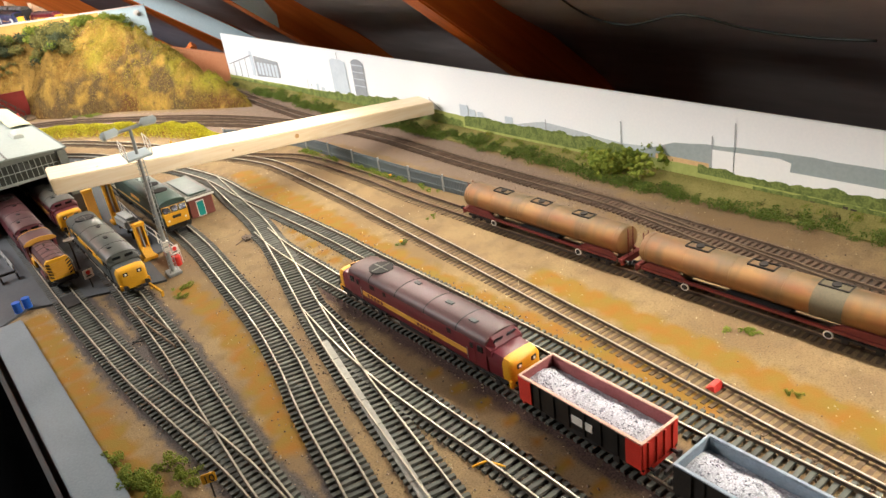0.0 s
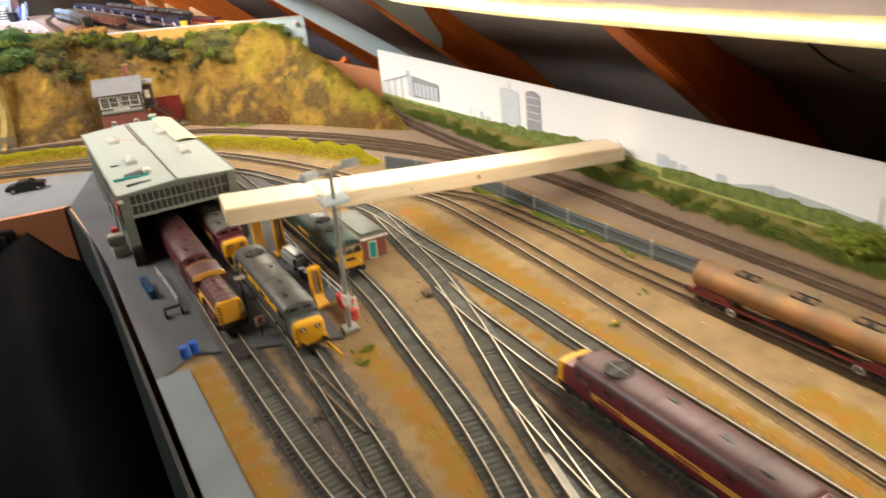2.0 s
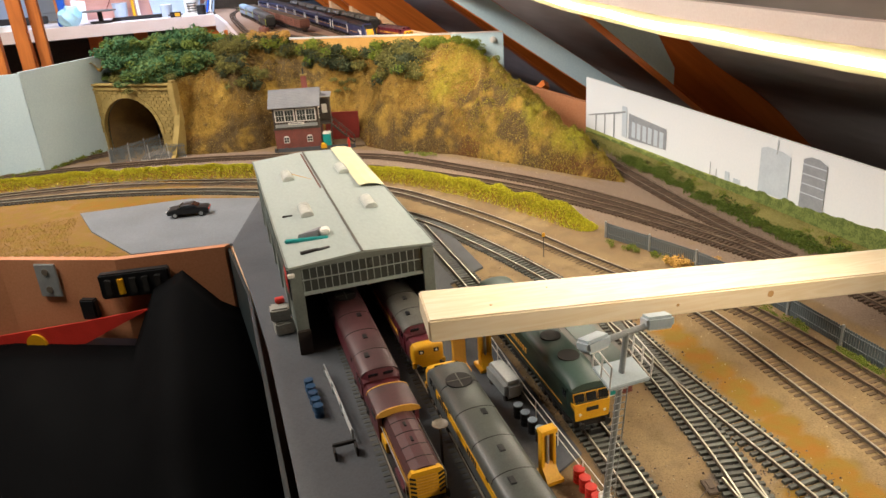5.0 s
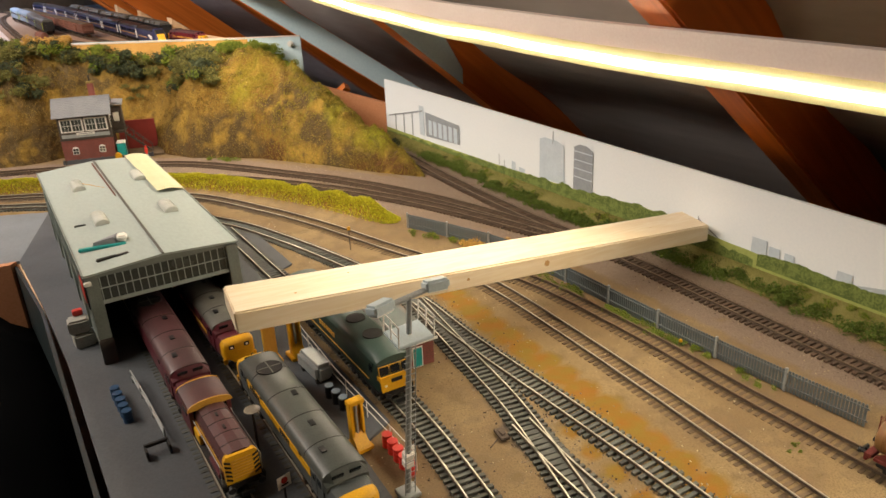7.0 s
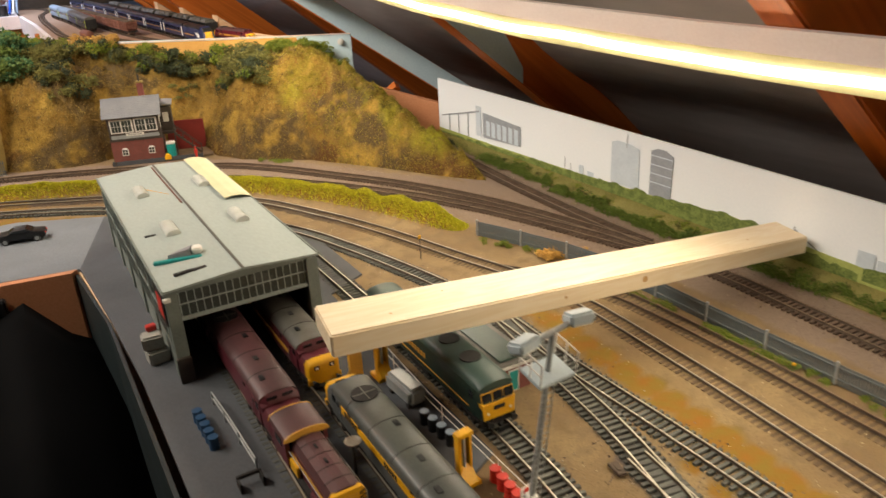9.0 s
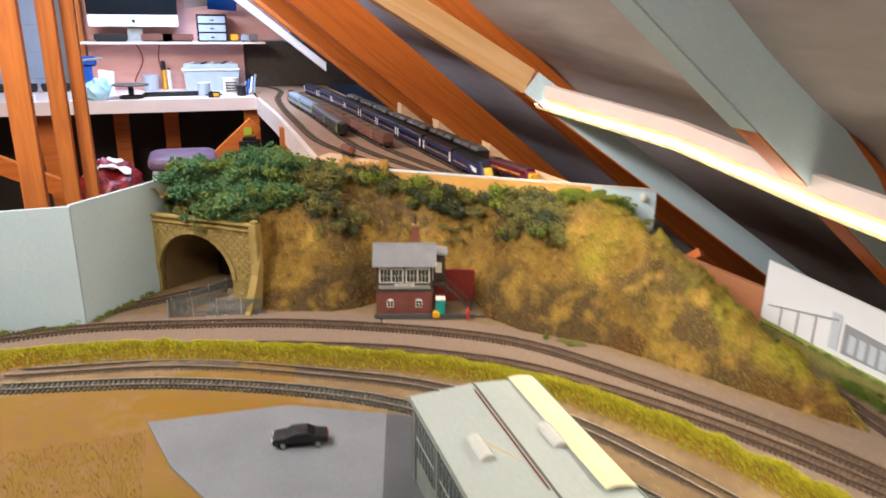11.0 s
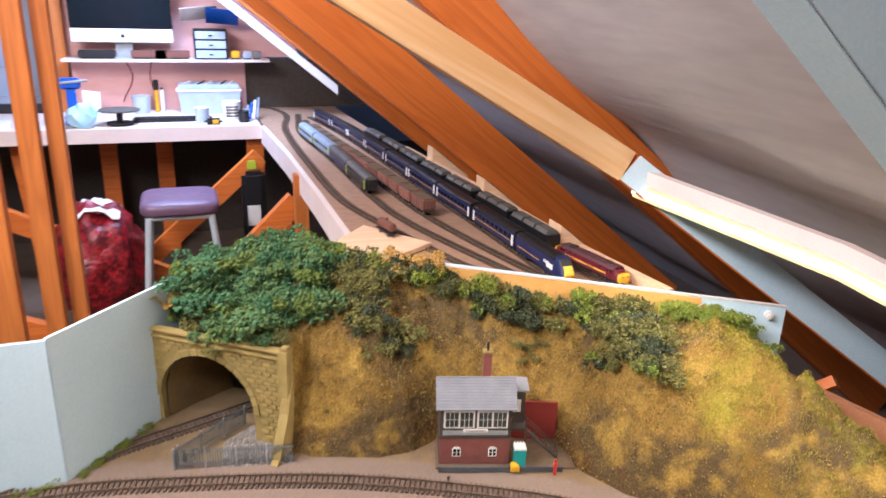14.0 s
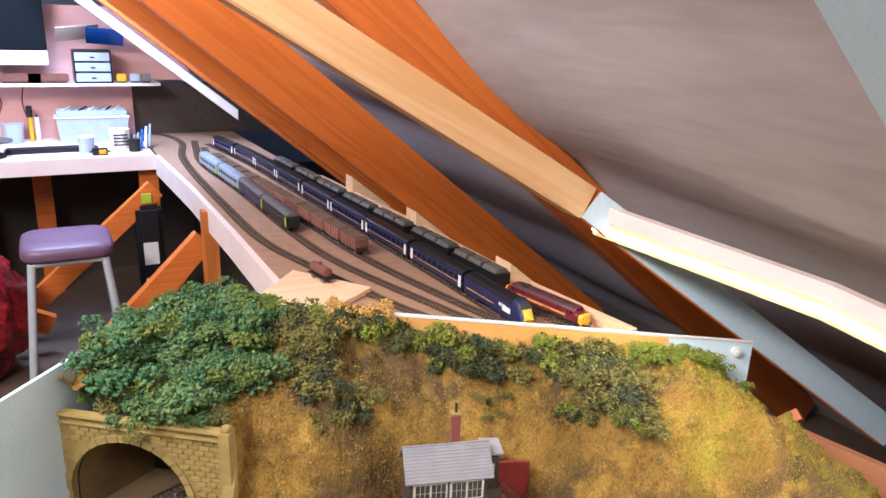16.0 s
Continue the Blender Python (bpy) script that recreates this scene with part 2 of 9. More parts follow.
M = {
    "bag_cyan": surface("pale_cyan_plastic", lin("b5dbe6"), lin("92c2d2"), 0.3, 0, 300, 20, 0.0),
    "box_glass": surface("signal_box_glass", lin("4a4e4a"), lin("343835"), 0.15, 0, 300, 20, 0.0),
    "vent_white": surface("dusty_white_vent", lin("c9cbc4"), lin("b2b5ae"), 0.6, 0, 700, 60, 0.05),
    "cream_sheet": surface("cream_plastic_sheet", lin("d8d3ae"), lin("c8c39b"), 0.55, 0, 500, 20, 0.05),
    "bale": surface("grey_wrapped_bale", lin("a8a69e"), lin("8a887f"), 0.75, 0, 500, 70, 0.4),
    "rubble": by_random("grey_rubble", [lin("6d655d"), lin("8d857b"), lin("a59d92"), lin("5a524a")], 0.9, 600, True),
    "hill_grain": by_random("hillside_grain", [lin("66512a"), lin("8a7038"), lin("9a8042"), lin("75602f"), lin("a89152")], 0.9, 300, True),
    "cable_green": surface("dark_green_cable", lin("26302a"), lin("1b231f"), 0.5, 0, 500, 20, 0.0),
    "rail": surface("worn_nickel_rail", lin("c2bbab"), lin("978e7d"), 0.38, 0.45, 1500, 60, 0.05),
    "rail_rust": surface("rusty_rail", lin("8d7a64"), lin("5d4a3b"), 0.5, 0.4, 1500, 60, 0.1),
    "sleeper": surface("weathered_sleeper", lin("5f605a"), lin("474741"), 0.85, 0, 1800, 120, 0.3, vary=0.22),
    "sleeper_brown": surface("brown_sleeper", lin("6b5645"), lin("46372c"), 0.85, 0, 1800, 120, 0.3, vary=0.22),
    "pine": wood("planed_pine", lin("eee0c8"), lin("e0c9a2"), 20, 0, 0.5),
    "plate_steel": surface("galvanised_plate", lin("8e9496"), lin("6e7476"), 0.45, 0.6, 600, 40, 0.05),
    "wagon_pink": surface("faded_bauxite", lin("9c6a58"), lin("7d5144"), 0.75, 0, 600, 50, 0.1, vary=0.25),
    "knot": surface("pine_knot", lin("cba06a"), lin("b98b54"), 0.6, 0, 900, 90, 0.05),
    "pine_x": wood("sawn_pine_brace", lin("f3cd9a"), lin("e0a868"), 7, 0, 0.5),
    "bare_wood": surface("bare_ochre_wood", lin("d9a75c"), lin("c28d43"), 0.7, 0, 300, 20, 0.1),
    "pine_y": wood("sawn_pine_lengthwise", lin("e6c18c"), lin("c99a62"), 16, 1, 0.55),
    "ply": wood("plywood_sheet", lin("e9c7a2"), lin("d8ae84"), 8, 0, 0.6),
    "truss": wood("stained_roof_timber", lin("de7c30"), lin("bc5e1c"), 7, 0, 0.5),
    "truss_z": wood("stained_upright_timber", lin("cf7a34"), lin("a85c24"), 7, 2, 0.5),
    "blue_paint": surface("pale_blue_emulsion", lin("cbdfe6"), lin("b4cdd8"), 0.55, 0, 300, 6, 0.08),
    "felt": surface("roofing_felt", lin("b9b2b0"), lin("9c9592"), 0.9, 0, 45, 2.6, 0.12, stretch=(1, 0.22, 1), contrast=0.35),
    "grey_board": surface("grey_painted_board", lin("6f7a82"), lin("59636b"), 0.5, 0, 500, 14, 0.08),
    "fascia": surface("dark_green_fascia", lin("1c2a2c"), lin("131d1f"), 0.5, 0, 500, 9, 0.1),
    "black_cloth": surface("black_cotton_cloth", lin("030405"), lin("020203"), 0.8, 0, 2200, 8, 0.25, spec=0.06),
    "concrete": surface("yard_concrete", lin("515459"), lin("404347"), 0.7, 0, 500, 11, 0.15),
    "white_print": surface("matt_sky_print", lin("f2f5f8"), lin("e9eef3"), 0.6, 0, 300, 3, 0.02),
    "shed_roof": surface("grey_roof_sheet", lin("a6b0ab"), lin("939d98"), 0.6, 0, 300, 7, 0.05, stretch=(1, 0.4, 1), contrast=0.3),
    "shed_wall": surface("grey_cladding", lin("80877f"), lin("676e69"), 0.65, 0, 600, 30, 0.15),
    "dark": surface("dark_underframe", lin("26221f"), lin("171412"), 0.8, 0, 900, 80, 0.2),
    "black": surface("black_plastic", lin("17181a"), lin("101113"), 0.45, 0, 900, 40, 0.08),
    "maroon": surface("maroon_livery", lin("6d1f2b"), lin("581a24"), 0.38, 0, 700, 26, 0.03, coat=0.1),
    "maroon_dirty": surface("weathered_maroon_livery", lin("6b2933"), lin("48232a"), 0.42, 0, 700, 40, 0.06),
    "roof_grey": surface("weathered_grey_roof", lin("62605a"), lin("49463f"), 0.55, 0, 700, 40, 0.08),
    "roof_maroon": surface("weathered_maroon_roof", lin("573336"), lin("3d2b2b"), 0.45, 0, 700, 30, 0.08),
    "yellow": surface("warning_yellow", lin("e6ae1e"), lin("c89014"), 0.45, 0, 700, 40, 0.04),
    "gold": surface("gold_band", lin("d9a445"), lin("c48e33"), 0.45, 0, 700, 40, 0.02),
    "grey_green": surface("grey_livery", lin("585c5c"), lin("434747"), 0.42, 0, 700, 30, 0.05),
    "green": surface("dark_green_livery", lin("22372f"), lin("182822"), 0.45, 0, 700, 30, 0.04),
    "glass_dark": surface("dark_window_glass", lin("1a1f22"), lin("12171a"), 0.12, 0, 300, 20, 0.0),
    "tank": surface("rusty_orange_tank_barrel", lin("9c6c3c"), lin("7f4c27"), 0.62, 0, 500, 18, 0.12, contrast=0.7),
    "tank_frame": surface("red_oxide_frame", lin("7d2c26"), lin("55231e"), 0.7, 0, 700, 40, 0.1),
    "stain": surface("dark_spill_stain", lin("5f553f"), lin("4a4434"), 0.7, 0, 600, 30, 0.1),
    "wheel": surface("wheel_steel", lin("8c8274"), lin("5f564b"), 0.5, 0.4, 900, 60, 0.1),
    "red": surface("signal_red", lin("d4382c"), lin("b92d23"), 0.5, 0, 700, 40, 0.04),
    "white": surface("white_paint", lin("e9e6df"), lin("d8d4cb"), 0.55, 0, 700, 30, 0.05),
    "wagon_in": surface("pinkish_rust_inside", lin("a8676a"), lin("87504f"), 0.75, 0, 500, 40, 0.12),
    "wagon_rim": surface("pale_pink_rim", lin("d9b5a3"), lin("b88f7d"), 0.7, 0, 700, 60, 0.1),
    "grey_blue": surface("blue_grey_paint", lin("93a2b2"), lin("76848f"), 0.6, 0, 600, 30, 0.06),
    "stone_load": by_random("limestone_chips", [lin("8f919e"), lin("b0b1ba"), lin("cfcfd6")], 0.85, 900, True),
    "brick": surface("red_brick", lin("935248"), lin("77433c"), 0.85, 0, 900, 60, 0.2),
    "slate": surface("grey_slate", lin("8a8b8e"), lin("72737a"), 0.6, 0, 900, 40, 0.1),
    # brown paint of woodwork; also the shade colour of alcove and under-bench panels
    "timber_dark": surface("dark_brown_paint_and_shade", lin("4a4036"), lin("342c25"), 0.6, 0, 900, 60, 0.1),
    "teal": surface("teal_plastic", lin("149a96"), lin("0f807d"), 0.4, 0, 700, 30, 0.02),
    "blue": surface("blue_plastic", lin("1d5fc4"), lin("164da6"), 0.35, 0, 700, 30, 0.02),
    "steel": surface("pale_grey_steel", lin("a9adac"), lin("8c9090"), 0.45, 0.3, 900, 40, 0.05),
    "fence": surface("galvanised_fence", lin("6e787c"), lin("586165"), 0.5, 0.2, 900, 40, 0.05),
    "stone": surface("yellow_sandstone", lin("a38c50"), lin("7d6b3a"), 0.85, 0, 900, 40, 0.25, vary=0.15),
    "batten": surface("pinkish_painted_batten", lin("efe0d8"), lin("e2cfc6"), 0.6, 0, 400, 10, 0.05),
    "led": glow("diode_glow", (1.0, 0.95, 0.80, 1), 18.0),
    "led_tape": surface("yellowish_diode_tape", lin("d2c795"), lin("bdb182"), 0.5, 0, 600, 30, 0.05),
    "bush": by_random("foliage", [lin("42532a"), lin("566a30"), lin("687638"), lin("4a5d30")], 0.9, 900),
    "bush_blue": by_random("blue_green_foliage", [lin("385a40"), lin("4b734d"), lin("416647"), lin("677b45"), lin("527d58")], 0.9, 900),
    "bush_dark": by_random("dull_foliage", [lin("363b2d"), lin("484d38"), lin("3f4831"), lin("565634")], 0.9, 900),
    "roof_green": surface("dark_grey_roof", lin("50544f"), lin("3b3e3b"), 0.4, 0, 700, 30, 0.06),
    "roof_teal": surface("dark_green_roof", lin("3c524b"), lin("2d3f39"), 0.42, 0, 700, 30, 0.06),
    # darker copy of the sandstone, with the tunnel's shade in its colour
    "soot": surface("shaded_tunnel_stone", lin("8a6d3c"), lin("4e3e28"), 0.9, 0, 500, 20, 0.2),
    "bush_hedge": by_random("dark_hedge_foliage", [lin("3a4a20"), lin("4f622a"), lin("6a7832"), lin("465826")], 0.9, 900),
    "ballast": by_random("ballast_chips", [lin("4a3f38"), lin("6b5d52"), lin("8b7a6b"), lin("a6957f"), lin("5a4e46")], 0.9, 900, True),
    "grit": by_random("pale_grit", [lin("6e5f4b"), lin("8f7d62"), lin("b3a07e"), lin("c9b896")], 0.9, 900, True),
    "bush_olive": by_random("olive_foliage", [lin("4d4e2c"), lin("626034"), lin("79743e"), lin("585a36")], 0.9, 900),
    "bush_lime": by_random("yellow_green_foliage", [lin("4f5f26"), lin("6a7a2d"), lin("838c35"), lin("5c6c2b")], 0.9, 900),
    "bush_gold": by_random("autumn_foliage", [lin("b9904b"), lin("cba35a"), lin("a27b3f")], 0.9, 900),
    "straw": by_random("dry_grass_fibre", [lin("5c4826"), lin("856c36"), lin("9c8444"), lin("7d6834"), lin("554526")], 0.9, 300, True),
    "yellow_grass": by_random("yellow_grass_fibre", [lin("b0a828"), lin("c6bc34"), lin("b8b434"), lin("989a2a")], 0.9, 300, True),
    "olive_grass": by_random("olive_grass_fibre", [lin("80742c"), lin("978834"), lin("a3923e"), lin("6c662a")], 0.9, 300, True),
    "turf": surface("rough_turf", lin("8a8350"), lin("6f6a3c"), 0.95, 0, 600, 30, 0.4, contrast=0.8, spec=0.1),
    "meadow": by_random("green_grass_fibre", [lin("66703a"), lin("7d7f42"), lin("918a4c"), lin("585f34")], 0.9, 300, True),
    "print_field": surface("printed_field", lin("aeb468"), lin("919a54"), 0.6, 0, 260, 26, 0.0),
    "print_bush": surface("printed_scrub", lin("7d8a48"), lin("55632f"), 0.6, 0, 420, 90, 0.0, contrast=0.9),
    "print_far": surface("printed_far_hills", lin("c3ccd2"), lin("b0bac0"), 0.6, 0, 200, 14, 0.0),
    "print_grey": surface("printed_grey_steelwork", lin("a3a8af"), lin("8d9299"), 0.6, 0, 300, 60, 0.0),
    "print_pale": surface("printed_pale_cladding", lin("d0dae3"), lin("bfcad4"), 0.6, 0, 300, 40, 0.0),
    "print_white": surface("printed_white_wall", lin("f4f5f6"), lin("eceef0"), 0.6, 0, 300, 10, 0.0),
    "print_tan": surface("printed_tan_boards", lin("d9b98a"), lin("c7a577"), 0.6, 0, 300, 40, 0.0),
    "sleeper_sand": surface("sand_covered_sleeper", lin("6b573f"), lin("544431"), 0.9, 0, 1500, 120, 0.3, vary=0.18),
    "chrome": surface("chromed_tube", lin("c9c9c9"), lin("b0b0b0"), 0.2, 0.9, 300, 20, 0.0),
    "vinyl": surface("mauve_vinyl", lin("7a5f73"), lin("66506a"), 0.4, 0, 700, 20, 0.1),
    "bench": surface("pale_bench_board", lin("e8d9cf"), lin("d7c4b8"), 0.6, 0, 300, 8, 0.05),
    "pink_ply": surface("pinkish_plywood", lin("e2b3aa"), lin("d09d94"), 0.6, 0, 300, 8, 0.05, stretch=(1, 1, 4)),
    "clear": surface("frosted_clear_plastic", lin("b4c0cc"), lin("9aa8b6"), 0.3, 0, 300, 20, 0.0),
    "gable": surface("grey_blockwork", lin("a4b1c2"), lin("8f9bab"), 0.9, 0, 200, 6, 0.2),
    "red_oxide": surface("dark_red_wash", lin("8c2a22"), lin("6a2018"), 0.8, 0, 500, 30, 0.1),
    "red_bag": surface("red_net_sack", lin("a0222a"), lin("4a1014"), 0.28, 0, 60, 22, 0.7, contrast=0.9),
    "floor": surface("chipboard_floor", lin("6d5b4c"), lin("54463b"), 0.85, 0, 400, 8, 0.2),
    "navy": surface("navy_livery", lin("232a52"), lin("1a2040"), 0.4, 0, 700, 30, 0.03),
    "wagon_brown": surface("bauxite_brown", lin("7a4a3a"), lin("5b382d"), 0.7, 0, 700, 50, 0.1),
    "lime": surface("lime_green_panel", lin("b7c93a"), lin("a2b42f"), 0.45, 0, 700, 30, 0.03),
    "print_hill": surface("printed_grey_hills", lin("a4afb2"), lin("929e9f"), 0.6, 0, 200, 14, 0.0),
    "yard_straw": by_random("golden_yard_grass", [lin("866a2e"), lin("967636"), lin("8d7036"), lin("786028")], 0.9, 300, True),
    "drum_blue": surface("dark_blue_drum", lin("1f4a6e"), lin("173a58"), 0.4, 0, 700, 30, 0.02),
    "rail_side": surface("grimy_rail_side", lin("5b4c3e"), lin("42362c"), 0.75, 0.1, 1500, 60, 0.1),
    "shed_glass": surface("dusty_grey_glazing", lin("4b504c"), lin("363b38"), 0.22, 0, 500, 30, 0.0),
    "orange_board": surface("orange_pine_board", lin("c98c66"), lin("b4764f"), 0.6, 0, 300, 8, 0.05),
    # yard concrete again, lightened for the light that falls on the parking
    "yard_pale": surface("lit_worn_concrete", lin("7b8086"), lin("64696e"), 0.75, 0, 500, 9, 0.15),
    "lamp_grey": surface("pale_blue_grey_paint", lin("c4d0d4"), lin("aebbc0"), 0.5, 0, 700, 30, 0.03),
    "cork": surface("brown_trackbed", lin("a98668"), lin("8d6e58"), 0.85, 0, 700, 30, 0.15),
}


def ground_material():
    """Ballast, sand, dark oil and dry grass mixed by the ground's own cover layers and noise."""
    m = bpy.data.materials.new("weathered_yard_ground")
    m.use_nodes = True
    n, l = m.node_tree.nodes, m.node_tree.links
    p = n["Principled BSDF"]
    tc = n.new("ShaderNodeTexCoord")
    at = n.new("ShaderNodeVertexColor")
    at.layer_name = "cover"
    sep = n.new("ShaderNodeSeparateColor")
    l.new(at.outputs[0], sep.inputs[0])

    def noise_at(scale, detail=5):
        x = n.new("ShaderNodeTexNoise")
        x.inputs["Scale"].default_value, x.inputs["Detail"].default_value = scale, detail
        l.new(tc.outputs["Object"], x.inputs[0])
        return x.outputs[0]

    def blend(fac, a, b):
        x = n.new("ShaderNodeMix")
        x.data_type = "RGBA"
        for sock, v in ((x.inputs[0], fac), (x.inputs[6], a), (x.inputs[7], b)):
            if isinstance(v, (tuple, float)):
                sock.default_value = v
            else:
                l.new(v, sock)
        return x.outputs[2]

    def window(v, lo, hi):
        x = n.new("ShaderNodeMapRange")
        x.inputs[1].default_value, x.inputs[2].default_value = lo, hi
        l.new(v, x.inputs[0])
        return x.outputs[0]

    def maths(op, a, b):
        x = n.new("ShaderNodeMath")
        x.operation = op
        for sock, v in zip(x.inputs, (a, b)):
            if isinstance(v, float):
                sock.default_value = v
            else:
                l.new(v, sock)
        return x.outputs[0]

    big, mid, fine = noise_at(9), noise_at(45), noise_at(700, 3)
    sand = blend(window(big, 0.4, 0.62), lin("7a6448"), lin("8d7756"))
    sand = blend(window(mid, 0.5, 0.72), sand, lin("705f4a"))
    grit = blend(window(fine, 0.44, 0.74), sand, lin("66563f"))
    dark = blend(window(fine, 0.4, 0.65), lin("5b5450"), lin("403a37"))
    pink = blend(window(fine, 0.4, 0.65), lin("877566"), lin("6d5d50"))
    gold = blend(window(mid, 0.35, 0.65), lin("855c22"), lin("7a6428"))
    c = blend(window(maths("ADD", sep.outputs[0], maths("MULTIPLY", maths("SUBTRACT", mid, 0.5), 1.2)), 0.35, 0.75), grit, dark)
    c = blend(window(maths("ADD", at.outputs[1], maths("MULTIPLY", maths("SUBTRACT", mid, 0.5), 0.9)), 0.35, 0.75), c, blend(window(fine, 0.4, 0.65), lin("52403a"), lin("3a2d2a")))
    c = blend(window(maths("ADD", sep.outputs[2], maths("MULTIPLY", maths("SUBTRACT", mid, 0.5), 0.8)), 0.35, 0.7), c, pink)
    c = blend(window(maths("ADD", sep.outputs[1], maths("MULTIPLY", maths("SUBTRACT", mid, 0.5), 1.3)), 0.12, 0.78), c, gold)
    l.new(c, p.inputs["Base Color"])
    p.inputs["Roughness"].default_value = 0.92
    p.inputs["Specular IOR Level"].default_value = 0.2
    bp = n.new("ShaderNodeBump")
    bp.inputs["Strength"].default_value, bp.inputs["Distance"].default_value = 0.5, 0.0008
    l.new(fine, bp.inputs["Height"]), l.new(bp.outputs[0], p.inputs["Normal"])
    return m


M["ground"] = ground_material()


def cover_material(name, base, low, side, fine_scale=520):
    """Hillside: two browns mixed by noise, a darker foot and a greener side by the mesh's cover layer."""
    m = bpy.data.materials.new(name)
    m.use_nodes = True
    n, l = m.node_tree.nodes, m.node_tree.links
    p = n["Principled BSDF"]
    tc = n.new("ShaderNodeTexCoord")
    at = n.new("ShaderNodeVertexColor")
    at.layer_name = "cover"
    sep = n.new("ShaderNodeSeparateColor")
    l.new(at.outputs[0], sep.inputs[0])
    noises = []
    for sc, dt in ((11, 4), (48, 5), (fine_scale, 3), (7.5, 5), (19, 3)):
        x = n.new("ShaderNodeTexNoise")
        x.inputs["Scale"].default_value, x.inputs["Detail"].default_value = sc, dt
        l.new(tc.outputs["Object"], x.inputs[0])
        noises.append(x.outputs[0])

    def mixed(fac, lo, hi, a, b):
        r, x = n.new("ShaderNodeMapRange"), n.new("ShaderNodeMix")
        r.inputs[1].default_value, r.inputs[2].default_value = lo, hi
        l.new(fac, r.inputs[0])
        x.data_type = "RGBA"
        l.new(r.outputs[0], x.inputs[0])
        for sock, v in ((x.inputs[6], a), (x.inputs[7], b)):
            if isinstance(v, tuple):
                sock.default_value = v
            else:
                l.new(v, sock)
        return x.outputs[2]

    def plus(a, b, k):
        x = n.new("ShaderNodeMath")
        x.operation = "MULTIPLY_ADD"
        l.new(b, x.inputs[0])
        x.inputs[1].default_value = k
        l.new(a, x.inputs[2])
        return x.outputs[0]

    c = mixed(noises[0], 0.38, 0.62, base[0], base[1])
    c = mixed(plus(sep.outputs[1], noises[1], 0.8), 0.6, 1.1, c, side)
    c = mixed(plus(sep.outputs[0], noises[1], 1.6), 1.2, 1.7, c, low)
    c = mixed(noises[3], 0.50, 0.60, c, base[2])
    c = mixed(noises[4], 0.54, 0.68, c, base[3])
    c = mixed(noises[1], 0.58, 0.76, c, base[2])
    dark = n.new("ShaderNodeHueSaturation")
    r = n.new("ShaderNodeMapRange")
    r.inputs[1].default_value, r.inputs[2].default_value, r.inputs[3].default_value, r.inputs[4].default_value = 0.32, 0.68, 0.74, 1.24
    l.new(noises[2], r.inputs[0]), l.new(r.outputs[0], dark.inputs["Value"]), l.new(c, dark.inputs["Color"])
    l.new(dark.outputs[0], p.inputs["Base Color"])
    p.inputs["Roughness"].default_value, p.inputs["Specular IOR Level"].default_value = 0.95, 0.1
    bp = n.new("ShaderNodeBump")
    bp.inputs["Strength"].default_value, bp.inputs["Distance"].default_value = 0.7, 0.0012
    wide = n.new("ShaderNodeBump")
    wide.inputs["Strength"].default_value, wide.inputs["Distance"].default_value = 0.8, 0.010
    l.new(noises[1], wide.inputs["Height"]), l.new(wide.outputs[0], bp.inputs["Normal"])
    l.new(noises[2], bp.inputs["Height"]), l.new(bp.outputs[0], p.inputs["Normal"])
    return m


M["hill"] = cover_material("dry_hillside", (lin("907237"), lin("7c602d"), lin("594930"), lin("9b7d3b")), lin("5e4226"), lin("8b862b"), 330)


def tank_material():
    """Buff barrel, rust orange in long streaks, soft smoky patches along its length, grime on the crown."""
    m = bpy.data.materials.new("weathered_tank_barrel")
    m.use_nodes = True
    n, l = m.node_tree.nodes, m.node_tree.links
    p = n["Principled BSDF"]
    tc = n.new("ShaderNodeTexCoord")
    sx = n.new("ShaderNodeSeparateXYZ")
    l.new(tc.outputs["Object"], sx.inputs[0])

    def noise_in(scale, stretch):
        mp, x = n.new("ShaderNodeMapping"), n.new("ShaderNodeTexNoise")
        mp.inputs["Scale"].default_value = stretch
        x.inputs["Scale"].default_value, x.inputs["Detail"].default_value = scale, 4
        l.new(tc.outputs["Object"], mp.inputs[0]), l.new(mp.outputs[0], x.inputs[0])
        return x.outputs[0]

    def over(fac, lo, hi, a, b, k=1.0):
        r, x = n.new("ShaderNodeMapRange"), n.new("ShaderNodeMix")
        r.inputs[1].default_value, r.inputs[2].default_value, r.inputs[4].default_value = lo, hi, k
        l.new(fac, r.inputs[0])
        x.data_type = "RGBA"
        l.new(r.outputs[0], x.inputs[0])
        for sock, v in ((x.inputs[6], a), (x.inputs[7], b)):
            if isinstance(v, tuple):
                sock.default_value = v
            else:
                l.new(v, sock)
        return x.outputs[2]

    c = over(noise_in(60, (1, 0.25, 1)), 0.35, 0.65, lin("896430"), lin("7c4721"))
    c = over(noise_in(26, (0.2, 1, 0.2)), 0.47, 0.62, c, lin("4c422e"), 0.75)
    up = n.new("ShaderNodeMath")
    up.operation = "MULTIPLY_ADD"
    l.new(noise_in(160, (1, 0.5, 1)), up.inputs[0])
    up.inputs[1].default_value = 0.010
    l.new(sx.outputs[2], up.inputs[2])
    c = over(up.outputs[0], 0.050, 0.058, c, lin("4c4533"), 0.85)
    low = n.new("ShaderNodeMath")
    low.operation = "MULTIPLY"
    low.inputs[1].default_value = -1.0
    l.new(up.outputs[0], low.inputs[0])
    c = over(low.outputs[0], -0.033, -0.022, c, lin("6b3f22"), 0.7)
    l.new(c, p.inputs["Base Color"])
    p.inputs["Roughness"].default_value = 0.6
    return m


M["tank"] = tank_material()

